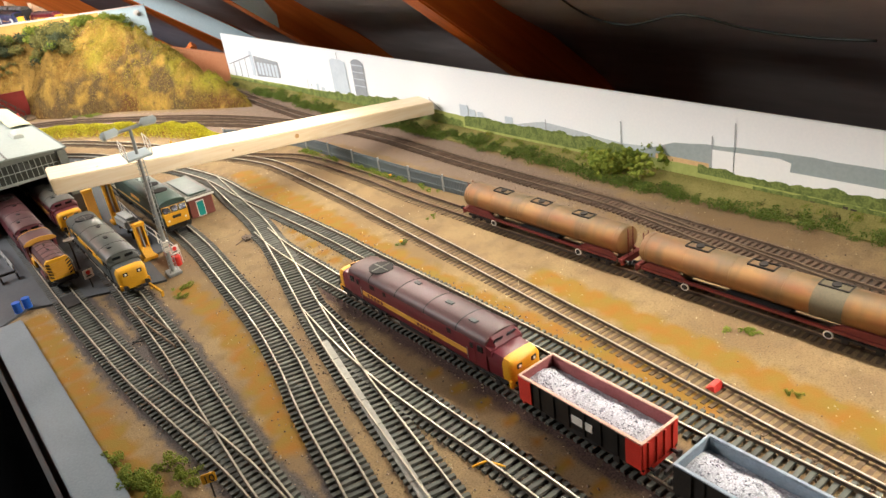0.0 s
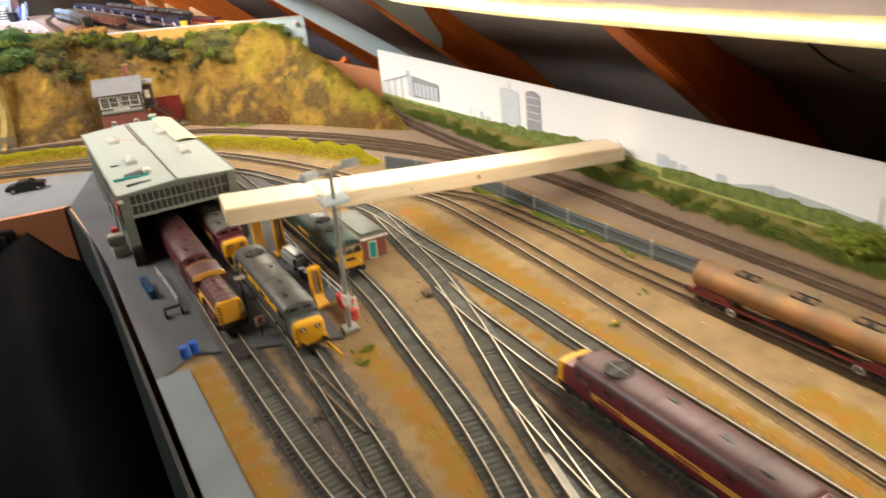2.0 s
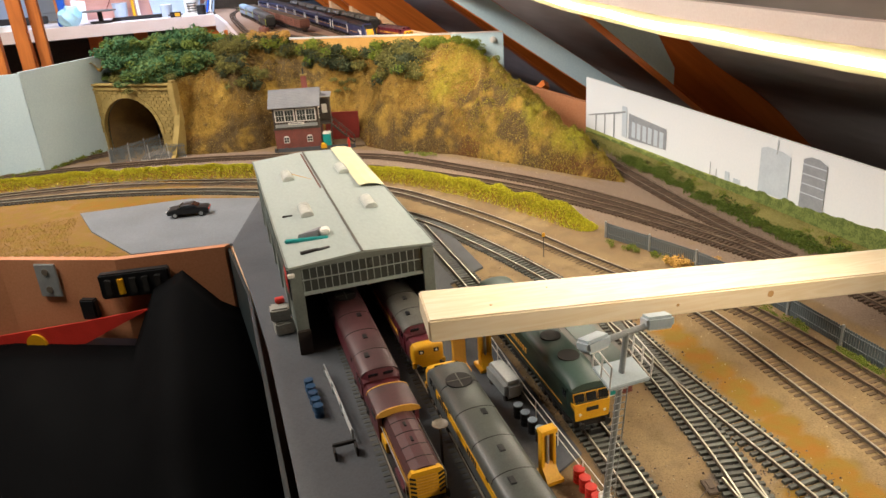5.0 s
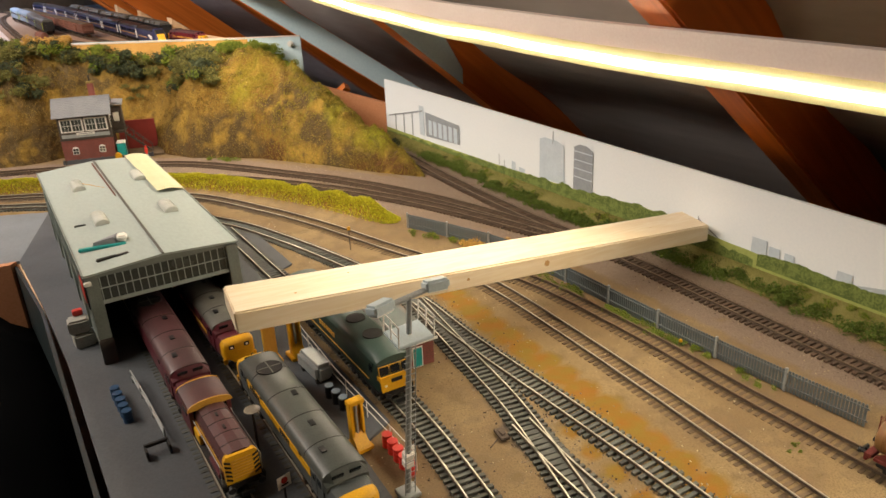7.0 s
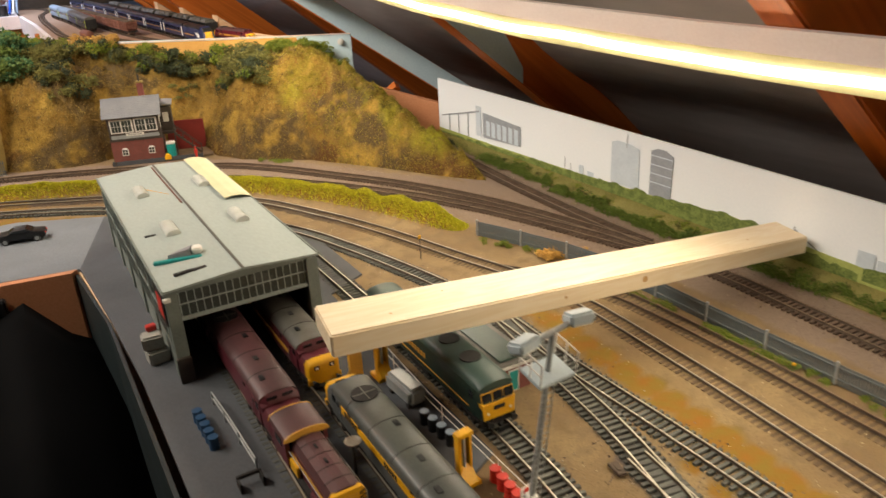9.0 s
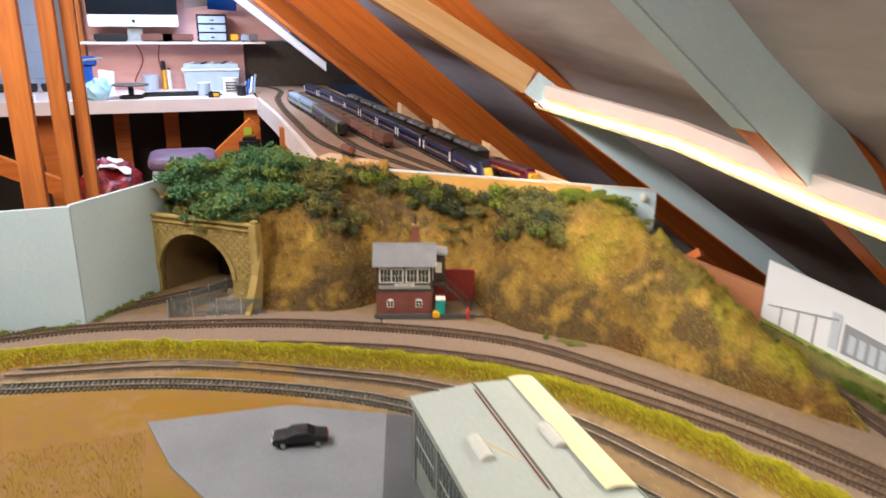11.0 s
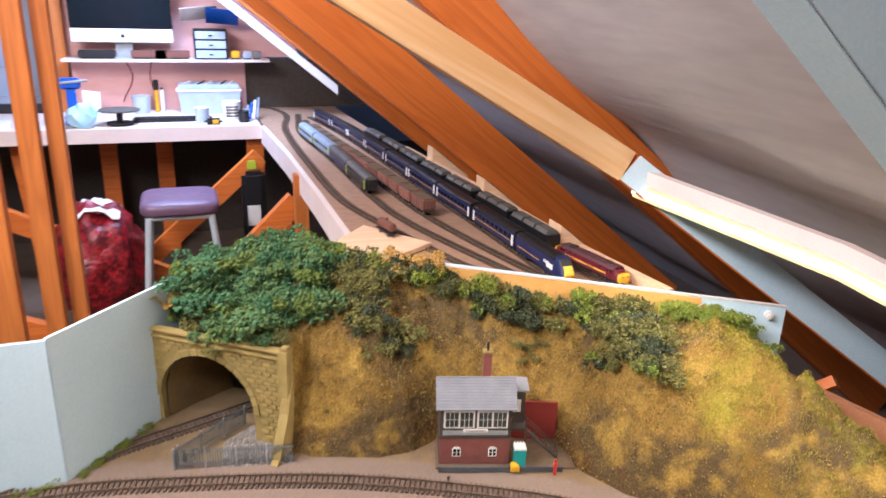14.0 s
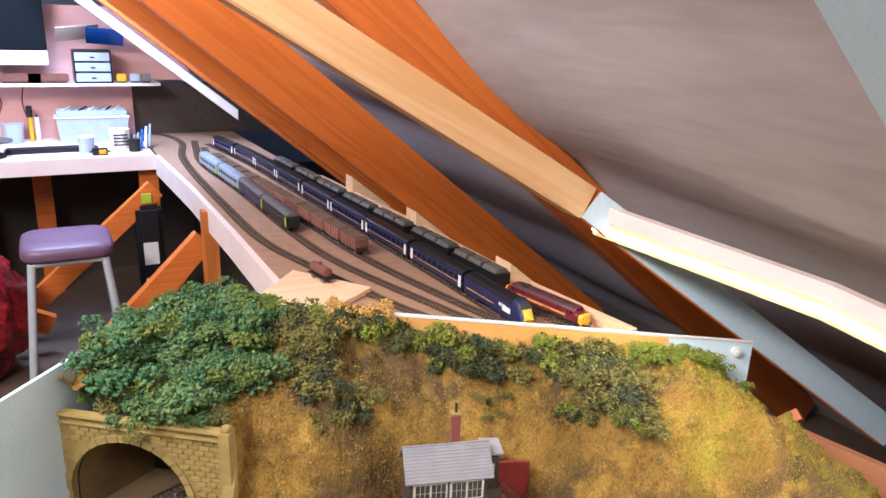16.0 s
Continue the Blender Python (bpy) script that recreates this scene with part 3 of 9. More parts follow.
# ---- building helpers ----
def part(name, bm, material, parent=None, label="", smooth=False):
    """Links a bmesh as one mesh object, in its parent's frame."""
    me = bpy.data.meshes.new(name)
    bm.to_mesh(me)
    bm.free()
    for x in (material if isinstance(material, (list, tuple)) else [material]):
        me.materials.append(M[x] if isinstance(x, str) else x)
    if smooth:
        for f in me.polygons:
            f.use_smooth = True
    if not smooth and len(me.polygons) > 10:
        me.shade_smooth()
        me.set_sharp_from_angle(angle=0.62)
    ob = new(name, me)
    if parent is not None:
        ob.parent = parent
    if label:
        ob["label"] = label
    return ob


def thing(name, label, category, at=(0, 0, 0), turn=0.0, group="", kind=""):
    ob = new(name)
    ob.empty_display_size = 0.01
    ob.matrix_world = pose(*at, 0, 0, turn)
    return tagged(ob, label, category, group, kind)


def box(bm, x0, x1, y0, y1, z0, z1, bevel=0.0, mat=0, m=None):
    r = bmesh.ops.create_cube(bm, size=1)
    for v in r["verts"]:
        v.co = Vector((x0 + (v.co.x + 0.5) * (x1 - x0), y0 + (v.co.y + 0.5) * (y1 - y0), z0 + (v.co.z + 0.5) * (z1 - z0)))
        if m is not None:
            v.co = m @ v.co
    fs = {f for v in r["verts"] for f in v.link_faces}
    for f in fs:
        f.material_index = mat
    if bevel:
        es = {e for v in r["verts"] for e in v.link_edges}
        bmesh.ops.bevel(bm, geom=list(es), offset=bevel, segments=2, affect="EDGES")
    return bm


def cyl(bm, a, b, r, r2=None, n=12, mat=0):
    a, b = Vector(a), Vector(b)
    d = b - a
    res = bmesh.ops.create_cone(bm, cap_ends=True, segments=n, radius1=r, radius2=r if r2 is None else r2, depth=d.length)
    m = Matrix.Translation((a + b) / 2) @ d.to_track_quat("Z", "Y").to_matrix().to_4x4()
    for v in res["verts"]:
        v.co = m @ v.co
    for f in {f for v in res["verts"] for f in v.link_faces}:
        f.material_index = mat
    return bm


def B():
    return bmesh.new()


def loft(bm, sections, mat=0, cap=True, closed=True):
    """Skin between rings of points."""
    rings = [[bm.verts.new(p) for p in s] for s in sections]
    k = len(rings[0])
    for a, b in zip(rings, rings[1:]):
        for i in range(k if closed else k - 1):
            j = (i + 1) % k
            f = bm.faces.new((a[i], a[j], b[j], b[i]))
            f.material_index = mat
    if cap and closed:
        bm.faces.new(rings[0][::-1]).material_index = mat
        bm.faces.new(rings[-1]).material_index = mat
    bmesh.ops.recalc_face_normals(bm, faces=bm.faces[:])
    return bm


def prism(bm, pts, z0, z1, mat=0):
    """Upright prism on a plan outline."""
    return loft(bm, [[(x, y, z0) for x, y in pts], [(x, y, z1) for x, y in pts]], mat)


def sweep_rect(bm, line, w, z0, z1, offset=0.0, mat=0):
    """Rectangular bar along a plan line."""
    secs = []
    for i, p in enumerate(line):
        a, b = line[max(i - 1, 0)], line[min(i + 1, len(line) - 1)]
        d = (Vector(b) - Vector(a)).to_2d().normalized()
        nrm = Vector((d.y, -d.x))
        q = Vector(p[:2]) + nrm * offset
        l, r = q - nrm * w / 2, q + nrm * w / 2
        zz = p[2] if len(p) > 2 else 0
        secs.append([(l.x, l.y, zz + z0), (r.x, r.y, zz + z0), (r.x, r.y, zz + z1), (l.x, l.y, zz + z1)])
    return loft(bm, secs, mat)


def spline(pts, step):
    """Smooth plan curve through points, at an even step."""
    P = [Vector(p).to_2d() for p in pts]
    P = [P[0] * 2 - P[1]] + P + [P[-1] * 2 - P[-2]]
    dense = []
    for a, b, c, d in zip(P, P[1:], P[2:], P[3:]):
        for k in range(24):
            t = k / 24
            dense.append(0.5 * ((2 * b) + (c - a) * t + (2 * a - 5 * b + 4 * c - d) * t * t + (3 * b - a - 3 * c + d) * t ** 3))
    dense.append(P[-2])
    out, left = [dense[0]], step
    for a, b in zip(dense, dense[1:]):
        seg = (b - a).length
        while seg >= left and seg > 0:
            a = a + (b - a) * (left / seg)
            out.append(a)
            seg = (b - a).length
            left = step
        left -= seg
    return out


def nearest(p, line):
    """Distance from a plan point to a polyline."""
    best = 9.0
    for a, b in zip(line, line[1:]):
        ax, ay, bx, by = a[0], a[1], b[0], b[1]
        dx, dy = bx - ax, by - ay
        t = max(0, min(1, ((p[0] - ax) * dx + (p[1] - ay) * dy) / (dx * dx + dy * dy + 1e-12)))
        best = min(best, math.hypot(p[0] - ax - t * dx, p[1] - ay - t * dy))
    return best


def inside(p, poly):
    c, j = False, len(poly) - 1
    for i in range(len(poly)):
        (xi, yi), (xj, yj) = poly[i], poly[j]
        if (yi > p[1]) != (yj > p[1]) and p[0] < (xj - xi) * (p[1] - yi) / (yj - yi) + xi:
            c = not c
        j = i
    return c


def step01(v, lo, hi):
    t = max(0.0, min(1.0, (v - lo) / (hi - lo)))
    return t * t * (3 - 2 * t)
# ---- the railway's plan ----
TRACKS = {
    "shed_road_one": [(0.046, 1.50), (0.046, 1.1), (0.044, 0.86), (0.047, 0.645), (0.054, 0.54), (0.061, 0.455), (0.063, 0.40), (0.062, 0.25), (0.055, 0.0), (0.05, -0.3)],
    "shed_road_two": [(0.104, 1.50), (0.104, 1.1), (0.101, 0.86), (0.096, 0.76), (0.0885, 0.64), (0.080, 0.545), (0.072, 0.457), (0.067, 0.396), (0.064, 0.30)],
    "road_three": [(0.212, 1.46), (0.213, 1.2), (0.211, 1.0), (0.204, 0.86), (0.188, 0.737), (0.172, 0.622), (0.153, 0.53), (0.133, 0.455), (0.115, 0.372), (0.096, 0.29), (0.06, 0.12), (0.03, -0.1), (0.0, -0.3)],
    "ladder": [(0.322, 1.10), (0.300, 0.955), (0.285, 0.855), (0.257, 0.742), (0.211, 0.58), (0.184, 0.475), (0.156, 0.347), (0.13, 0.22), (0.09, 0.0), (0.05, -0.3)],
    "ladder_branch": [(0.217, 0.60), (0.207, 0.53), (0.199, 0.45), (0.1965, 0.37), (0.197, 0.30), (0.195, 0.24), (0.19, 0.1), (0.18, -0.3)],
    "loco_road": [(0.275, 0.83), (0.267, 0.76), (0.264, 0.67), (0.263, 0.61), (0.265, 0.45), (0.262, 0.32), (0.258, 0.2), (0.254, 0.0), (0.25, -0.3)],
    "road_five": [(-0.50, 1.955), (-0.25, 1.895), (-0.012, 1.775), (0.13, 1.63), (0.222, 1.492), (0.269, 1.362), (0.306, 1.21), (0.322, 1.09), (0.319, 0.97), (0.322, 0.83), (0.3225, 0.72), (0.320, 0.63), (0.317, 0.39), (0.313, 0.245), (0.313, 0.13), (0.312, -0.3)],
    "road_six": [(-0.50, 2.0), (-0.25, 1.955), (-0.010, 1.84), (0.10, 1.765), (0.216, 1.655), (0.286, 1.518), (0.335, 1.385), (0.372, 1.25), (0.401, 1.15), (0.416, 1.06), (0.410, 0.90), (0.400, 0.76), (0.388, 0.62), (0.377, 0.50), (0.362, 0.345), (0.351, 0.225), (0.342, 0.10), (0.32, -0.3)],
    "road_seven": [(0.390, 1.19), (0.430, 1.12), (0.462, 1.04), (0.468, 0.88), (0.463, 0.755), (0.463, 0.66), (0.466, 0.5), (0.470, 0.3), (0.474, 0.1), (0.48, -0.3)],
    "outer_main": [(-0.75, 2.12), (-0.553, 2.135), (-0.41, 2.141), (-0.256, 2.112), (-0.098, 2.07), (0.055, 2.006), (0.197, 1.928), (0.291, 1.845), (0.394, 1.686), (0.468, 1.555), (0.527, 1.41), (0.565, 1.265), (0.590, 1.12), (0.598, 1.02), (0.5925, 0.885), (0.588, 0.78), (0.585, 0.6), (0.578, 0.427), (0.572, 0.30), (0.565, 0.21), (0.555, -0.3)],
    "inner_main": [(-0.75, 2.04), (-0.53, 2.048), (-0.398, 2.04), (-0.256, 2.018), (-0.11, 1.981), (0.035, 1.925), (0.105, 1.888), (0.232, 1.800), (0.340, 1.670), (0.432, 1.528), (0.500, 1.385), (0.545, 1.25), (0.580, 1.12)],
    "back_siding": [(0.655, 1.90), (0.641, 1.80), (0.613, 1.517), (0.600, 1.295), (0.599, 1.13)],
    "back_loop": [(0.588, 0.62), (0.580, 0.50), (0.556, 0.36), (0.535, 0.21), (0.515, 0.05), (0.505, -0.3)],
    "tunnel_branch": [(-0.70, 2.115), (-0.60, 2.125), (-0.527, 2.153), (-0.418, 2.192), (-0.341, 2.2245), (-0.257, 2.254), (-0.172, 2.286), (-0.06, 2.335)],
}
SHINY = ("shed_road_one", "shed_road_two", "road_three", "ladder", "ladder_branch", "loco_road", "road_five", "road_six")
LINES = {k: spline(v, 0.0069) for k, v in TRACKS.items()}
FRONT_EDGE = -0.034
BACKDROP = [(0.575, 1.998), (-0.133, 2.472), (-0.412, 2.165), (-0.95, 2.150)]
BOARD = [(FRONT_EDGE, -0.45), (0.690, -0.45), (0.690, 2.05), (0.585, 2.02), (-0.133, 2.484), (-0.418, 2.173), (-0.95, 2.162), (-0.95, 1.76), (-0.386, 1.633), (-0.22, 1.548), (-0.06, 1.525), (FRONT_EDGE - 0.012, 1.34), (FRONT_EDGE, 1.18)]
HILL_FOOT = [(-0.125, 2.150), (-0.10, 2.128), (-0.009, 2.098), (0.040, 2.098), (0.085, 2.118), (0.15, 2.122), (0.245, 2.085), (0.25, 1.99), (0.283, 1.925), (0.392, 1.826), (0.470, 1.700), (0.545, 1.56), (0.585, 1.50), (0.622, 1.60), (0.645, 1.80), (0.652, 2.05)]
HILL = HILL_FOOT + [(0.60, 2.06), (0.576, 2.0), (-0.133, 2.470), (-0.300, 2.286), (-0.290, 2.288), (-0.133, 2.168)]
PORTAL_A, PORTAL_B = Vector((-0.300, 2.290)), Vector((-0.130, 2.160))


def hill_height(x, y):
    return hill_shape(x, y) if inside((x, y), HILL) else 0.0


def hill_shape(x, y):
    d = nearest((x, y), HILL_FOOT)
    h = 0.205 * (1 - math.exp(-d / 0.066))
    h *= 1 - 0.62 * step01(x, 0.46, 0.62) * (1 - 0.6 * step01(y, 1.90, 2.02))
    h += 0.025 * step01(d, 0.0, 0.05) * (noise.noise(Vector((x * 14, y * 14, 2))) + 0.6 * noise.noise(Vector((x * 34, y * 34, 5))) + 0.6 * noise.noise(Vector((x * 70, y * 70, 9))))
    h = min(h, 0.198)
    # the shelf over the tunnel, level with the portal's top
    d = (PORTAL_B - PORTAL_A).normalized()
    p = Vector((x, y)) - PORTAL_A
    along, back = p.dot(d), p.dot(Vector((-d.y, d.x)))
    if -0.03 < along < 0.24 and back > 0:
        h = max(h, (0.146 + 0.12 * min(back, 0.2)) * (1 - step01(along, 0.212, 0.236)))
    return h


def bank_height(x, y):
    """The low grassy bank between the inner main and road six."""
    a, b = nearest((x, y), BANK), 0.030
    end = step01(y, 1.30, 1.40)
    return 0.022 * end * (1 - step01(a, 0.004, b)) * (1 + 0.3 * noise.noise(Vector((x * 30, y * 30, 0))))


BANK = spline([(-0.75, 2.005), (-0.48, 2.03), (-0.262, 1.992), (-0.012, 1.888), (0.10, 1.825), (0.23, 1.722), (0.335, 1.57), (0.402, 1.415), (0.425, 1.33)], 0.02)


def ground_height(x, y):
    h = bank_height(x, y)
    if x > 0.60 and y < 1.83:
        h += 0.004 * step01(x, 0.618, 0.672)
    return h + 0.0006 * noise.noise(Vector((x * 60, y * 60, 1)))


def make_ground():
    """One sheet of scenic ground on the baseboards."""
    s = 0.0075
    x0, y0, nx, ny = -0.95, -0.45, int(1.65 / s), int(2.95 / s)
    bm = B()
    lay = bm.loops.layers.color.new("cover")
    grid, cover = {}, {}
    track_pts = np.array([p for k in LINES for p in LINES[k][::3]])
    shiny_pts = np.array([p for k in ("shed_road_one", "shed_road_two", "road_seven") for p in LINES[k][::3] if p.y < 1.0])
    sandy_pts = np.array([p for k in ("road_five", "road_six", "road_seven") for p in LINES[k][::3]])
    back_pts = np.array([p for k in ("outer_main", "inner_main", "back_siding", "back_loop") for p in LINES[k][::3]])
    oily_pts = np.array([p for p in LINES["loco_road"][::2] if p.y < 0.62])
    gold_lines = [spline(g, 0.03) for g in GOLD]
    gold_pts = np.array([(p.x, p.y, w) for g, w in zip(gold_lines, GOLD_WIDTH) for p in g])
    for i in range(nx + 1):
        for j in range(ny + 1):
            x, y = x0 + i * s, y0 + j * s
            if not inside((x, y), BOARD):
                continue
            grid[i, j] = bm.verts.new((x, y, ground_height(x, y) - 0.0012))
            dt = np.min(np.hypot(track_pts[:, 0] - x, track_pts[:, 1] - y))
            ds = np.min(np.hypot(shiny_pts[:, 0] - x, shiny_pts[:, 1] - y))
            db = np.min(np.hypot(back_pts[:, 0] - x, back_pts[:, 1] - y))
            dg = np.min(np.hypot(gold_pts[:, 0] - x, gold_pts[:, 1] - y) / gold_pts[:, 2])
            sandy = np.min(np.hypot(sandy_pts[:, 0] - x, sandy_pts[:, 1] - y)) < 0.03 and x > 0.3
            dark = 0.30 if sandy else 0.9 * (1 - step01(dt, 0.011, 0.030)) + 0.6 * (1 - step01(ds, 0.014, 0.05))
            pink = 0.95 * (1 - step01(db, 0.03, 0.11)) * step01(y, 0.2, 1.4) + (0.55 * (1 - step01(db, 0.03, 0.07)) if x > 0.5 else 0)
            gold = max(1.0 - step01(dg, 0.5, 1.3), 1.2 * step01(bank_height(x, y), 0.002, 0.008))
            if x < -0.10 and y < 1.93:
                gold = max(gold, 0.8)
            dl = np.min(np.hypot(oily_pts[:, 0] - x, oily_pts[:, 1] - y))
            cover[i, j] = (min(dark, 1), gold, min(pink, 1), 0.9 * (1 - step01(dl, 0.016, 0.046)))
    for (i, j), v in grid.items():
        q = [(i, j), (i + 1, j), (i + 1, j + 1), (i, j + 1)]
        if all(k in grid for k in q):
            f = bm.faces.new([grid[k] for k in q])
            for lp, k in zip(f.loops, q):
                lp[lay] = cover[k]
    ob = part("ground", bm, "ground", None, smooth=True)
    return tagged(ob, "sandy weathered yard ground with ballast and dry grass", "ground", kind="structure")


# dry grass between the roads
GOLD = [
    [(0.365, 1.08), (0.357, 0.93), (0.350, 0.78), (0.340, 0.66), (0.333, 0.50), (0.335, 0.36), (0.33, 0.22)],
    [(0.305, 0.80), (0.295, 0.71), (0.291, 0.62), (0.290, 0.5)],
    [(0.006, 0.83), (0.005, 0.70), (0.004, 0.60), (0.004, 0.50), (0.006, 0.42), (0.006, 0.3)],
    [(0.147, 0.76), (0.144, 0.66), (0.130, 0.56), (0.112, 0.47), (0.101, 0.42)],
    [(0.232, 0.42), (0.230, 0.33), (0.225, 0.25), (0.222, 0.15)],
    [(0.405, 0.46), (0.398, 0.34), (0.39, 0.22), (0.38, 0.1)],
    [(-0.30, 1.85), (-0.15, 1.79), (-0.02, 1.72)],
]
GOLD_WIDTH = [0.023, 0.012, 0.018, 0.019, 0.009, 0.021, 0.035]
ground = make_ground()

# ---- baseboards, fascia, backdrops ----
bm = prism(B(), [(x, y) for x, y in BOARD], -0.016, -0.004)
baseboard = tagged(part("baseboard", bm, "ply"), "plywood baseboard under the scenery", "baseboard", kind="structure")
bm = B()
box(bm, FRONT_EDGE - 0.004, -0.006, -0.45, 0.84, 0.0, 0.004, 0.0012)
trim = tagged(part("trim_front", bm, "grey_board"), "grey painted edge board along the front", "edge board", kind="structure")
bm = B()
prism(bm, [(FRONT_EDGE - 0.004, -0.45), (FRONT_EDGE - 0.012, 1.34), (-0.062, 1.52), (-0.066, 1.52), (FRONT_EDGE - 0.016, 1.34), (FRONT_EDGE - 0.008, -0.45)], -0.335, -0.003)
tagged(part("fascia_front", bm, "fascia"), "dark green painted fascia below the layout edge", "fascia", kind="structure")
bm = B()
prism(bm, [(-0.062, 1.52), (-0.22, 1.544), (-0.388, 1.628), (-0.95, 1.755), (-0.95, 1.745), (-0.390, 1.616), (-0.222, 1.532), (-0.070, 1.51)], -0.125, 0.003)
tagged(part("fascia_corner", bm, "orange_board"), "bare plywood edge of the corner baseboard", "fascia", kind="structure")
# yard concrete
bm = prism(B(), [(FRONT_EDGE - 0.0035, 0.84), (0.004, 0.868), (0.036, 0.852), (0.14, 0.80), (0.145, 0.88), (0.185, 0.90), (0.19, 1.25), (0.245, 1.28), (0.245, 1.46), (0.15, 1.62), (0.02, 1.72), (0.0, 1.73), (-0.058, 1.523), (-0.0455, 1.34), (-0.0385, 1.18)], -0.003, 0.0012)
tagged(part("pavement_yard", bm, "concrete"), "worn dark grey yard surface round the engine shed", "yard surface", kind="structure")
# parking in the paler concrete, its brighter light put into the colour
bm = prism(B(), [(0.0, 1.73), (-0.12, 1.79), (-0.30, 1.80), (-0.27, 1.69), (-0.20, 1.550), (-0.06, 1.524), (-0.058, 1.523)], -0.003, 0.0012)
tagged(part("pavement_parking", bm, "yard_pale"), "worn parking surface beside the engine shed, coloured paler for the light on it", "parking surface", kind="structure")


def panel(name, a, b, z0, z1, material, label, t=0.006, z1b=None):
    a, b = Vector(a), Vector(b)
    nrm = Vector(((b - a).y, -(b - a).x)).normalized() * t
    z1b = z1 if z1b is None else z1b
    bm = loft(B(), [[(a.x, a.y, z0), (a.x, a.y, z1), (a.x + nrm.x, a.y + nrm.y, z1), (a.x + nrm.x, a.y + nrm.y, z0)],
                    [(b.x, b.y, z0), (b.x, b.y, z1b), (b.x + nrm.x, b.y + nrm.y, z1b), (b.x + nrm.x, b.y + nrm.y, z0)]])
    return tagged(part(name, bm, material), label, "backdrop", kind="structure")


panel("backdrop_hill", (-0.133, 2.472), (0.575, 1.998), -0.02, 0.212, "blue_paint", "pale blue painted hardboard backdrop behind the hill", -0.005, 0.207)
panel("backdrop_corner", (-0.412, 2.165), (-0.133, 2.472), -0.02, 0.206, "blue_paint", "pale blue painted hardboard backdrop at the corner", -0.005, 0.212)
panel("backdrop_left", (-0.95, 2.150), (-0.4135, 2.1635), -0.02, 0.202, "blue_paint", "pale blue painted hardboard backdrop", -0.005, 0.204)
BD_A, BD_B = Vector((-0.133, 2.472)), Vector((0.575, 1.998))
bd_u = (BD_B - BD_A).normalized()
bd_n = Vector((bd_u.y, -bd_u.x))


def on_backdrop(s, z, out=0.0):
    """A place on the hill backdrop: metres back from its right end, height, metres proud."""
    p = BD_B - bd_u * s + bd_n * out
    return (p.x, p.y, z)


hill_board = bpy.data.objects["backdrop_hill"]
edge = [(0.118, 0.204), (0.116, 0.196), (0.125, 0.188), (0.119, 0.178), (0.124, 0.165), (0.118, 0.15)]
bm = loft(B(), [[on_backdrop(s_, z_, o_) for s_, z_ in edge + [(0.62, 0.15), (0.62, 0.206)]] for o_ in (0.0002, 0.0012)])
part("bare_patch", bm, "bare_wood", hill_board, "bare ochre wood where the paint has peeled")
bm = loft(B(), [[on_backdrop(s_, z_ + 0.0005 * s_, o_) for z_, o_ in ((0.2060, 0.0002), (0.2085, 0.0002), (0.2085, 0.0016), (0.2060, 0.0016))] for s_ in (0.0, 0.842)])
part("pale_edge", bm, "bench", hill_board, "white painted top edge")
bm = cyl(B(), on_backdrop(0.022, 0.191, 0.0), on_backdrop(0.022, 0.191, 0.007), 0.0065, n=14)
cyl(bm, on_backdrop(0.022, 0.191, 0.006), on_backdrop(0.022, 0.191, 0.010), 0.0035, n=10)
part("screw_knob", bm, "white", hill_board, "white painted screw knob")
backscene = panel("backscene", (0.680, -0.45), (0.680, 1.815), -0.01, 0.086, "white_print", "printed photographic backscene of pale sky over fields", 0.004, 0.122)

# ---- hill ----
def snap(p, poly):
    """The nearest point of a closed outline."""
    best = None
    for (ax, ay), (bx, by) in zip(poly, poly[1:] + poly[:1]):
        dx, dy = bx - ax, by - ay
        t = max(0, min(1, ((p[0] - ax) * dx + (p[1] - ay) * dy) / (dx * dx + dy * dy)))
        q = (ax + t * dx, ay + t * dy)
        d = math.hypot(p[0] - q[0], p[1] - q[1])
        if best is None or d < best[0]:
            best = (d, q)
    return best[1]


bm = B()
hill_lay = bm.loops.layers.color.new("cover")
s, grid = 0.0075, {}
cells = [(i, j) for i in range(134) for j in range(136)]
ins = {(i, j): inside((-0.32 + i * s, 1.46 + j * s), HILL) for i, j in cells}
for i, j in cells:
    q = [(i, j), (i + 1, j), (i + 1, j + 1), (i, j + 1)]
    if not any(ins.get(k, False) for k in q):
        continue
    vs = []
    for k in q:
        if k not in grid:
            x, y = -0.32 + k[0] * s, 1.46 + k[1] * s
            if not ins.get(k, False):
                x, y = snap((x, y), HILL)
            d = nearest((x, y), HILL_FOOT)
            grid[k] = bm.verts.new((x, y, (hill_shape(x, y) if d > 0.0005 else -0.001) - 0.002))
        vs.append(grid[k])
    if len(set(vs)) == 4:
        f = bm.faces.new(vs)
        for lp in f.loops:
            x, y = lp.vert.co.x, lp.vert.co.y
            green = 0.9 * step01(x + 0.25 * (y - 2.0) + 0.12 * noise.noise(Vector((x * 9, y * 9, 4))), 0.28, 0.52)
            low_ = 1 - step01(lp.vert.co.z, 0.01, 0.09)
            lp[hill_lay] = (low_, green, 0, 1)
bmesh.ops.remove_doubles(bm, verts=bm.verts[:], dist=0.0004)
hill = tagged(part("hill", bm, "hill", smooth=True), "scenic hill covered in dry brown grass", "hill", kind="structure")

# ---- the attic ----
ROOF_A, ROOF_K = 0.712, 0.79


def roof_z(x):
    return ROOF_A - ROOF_K * x


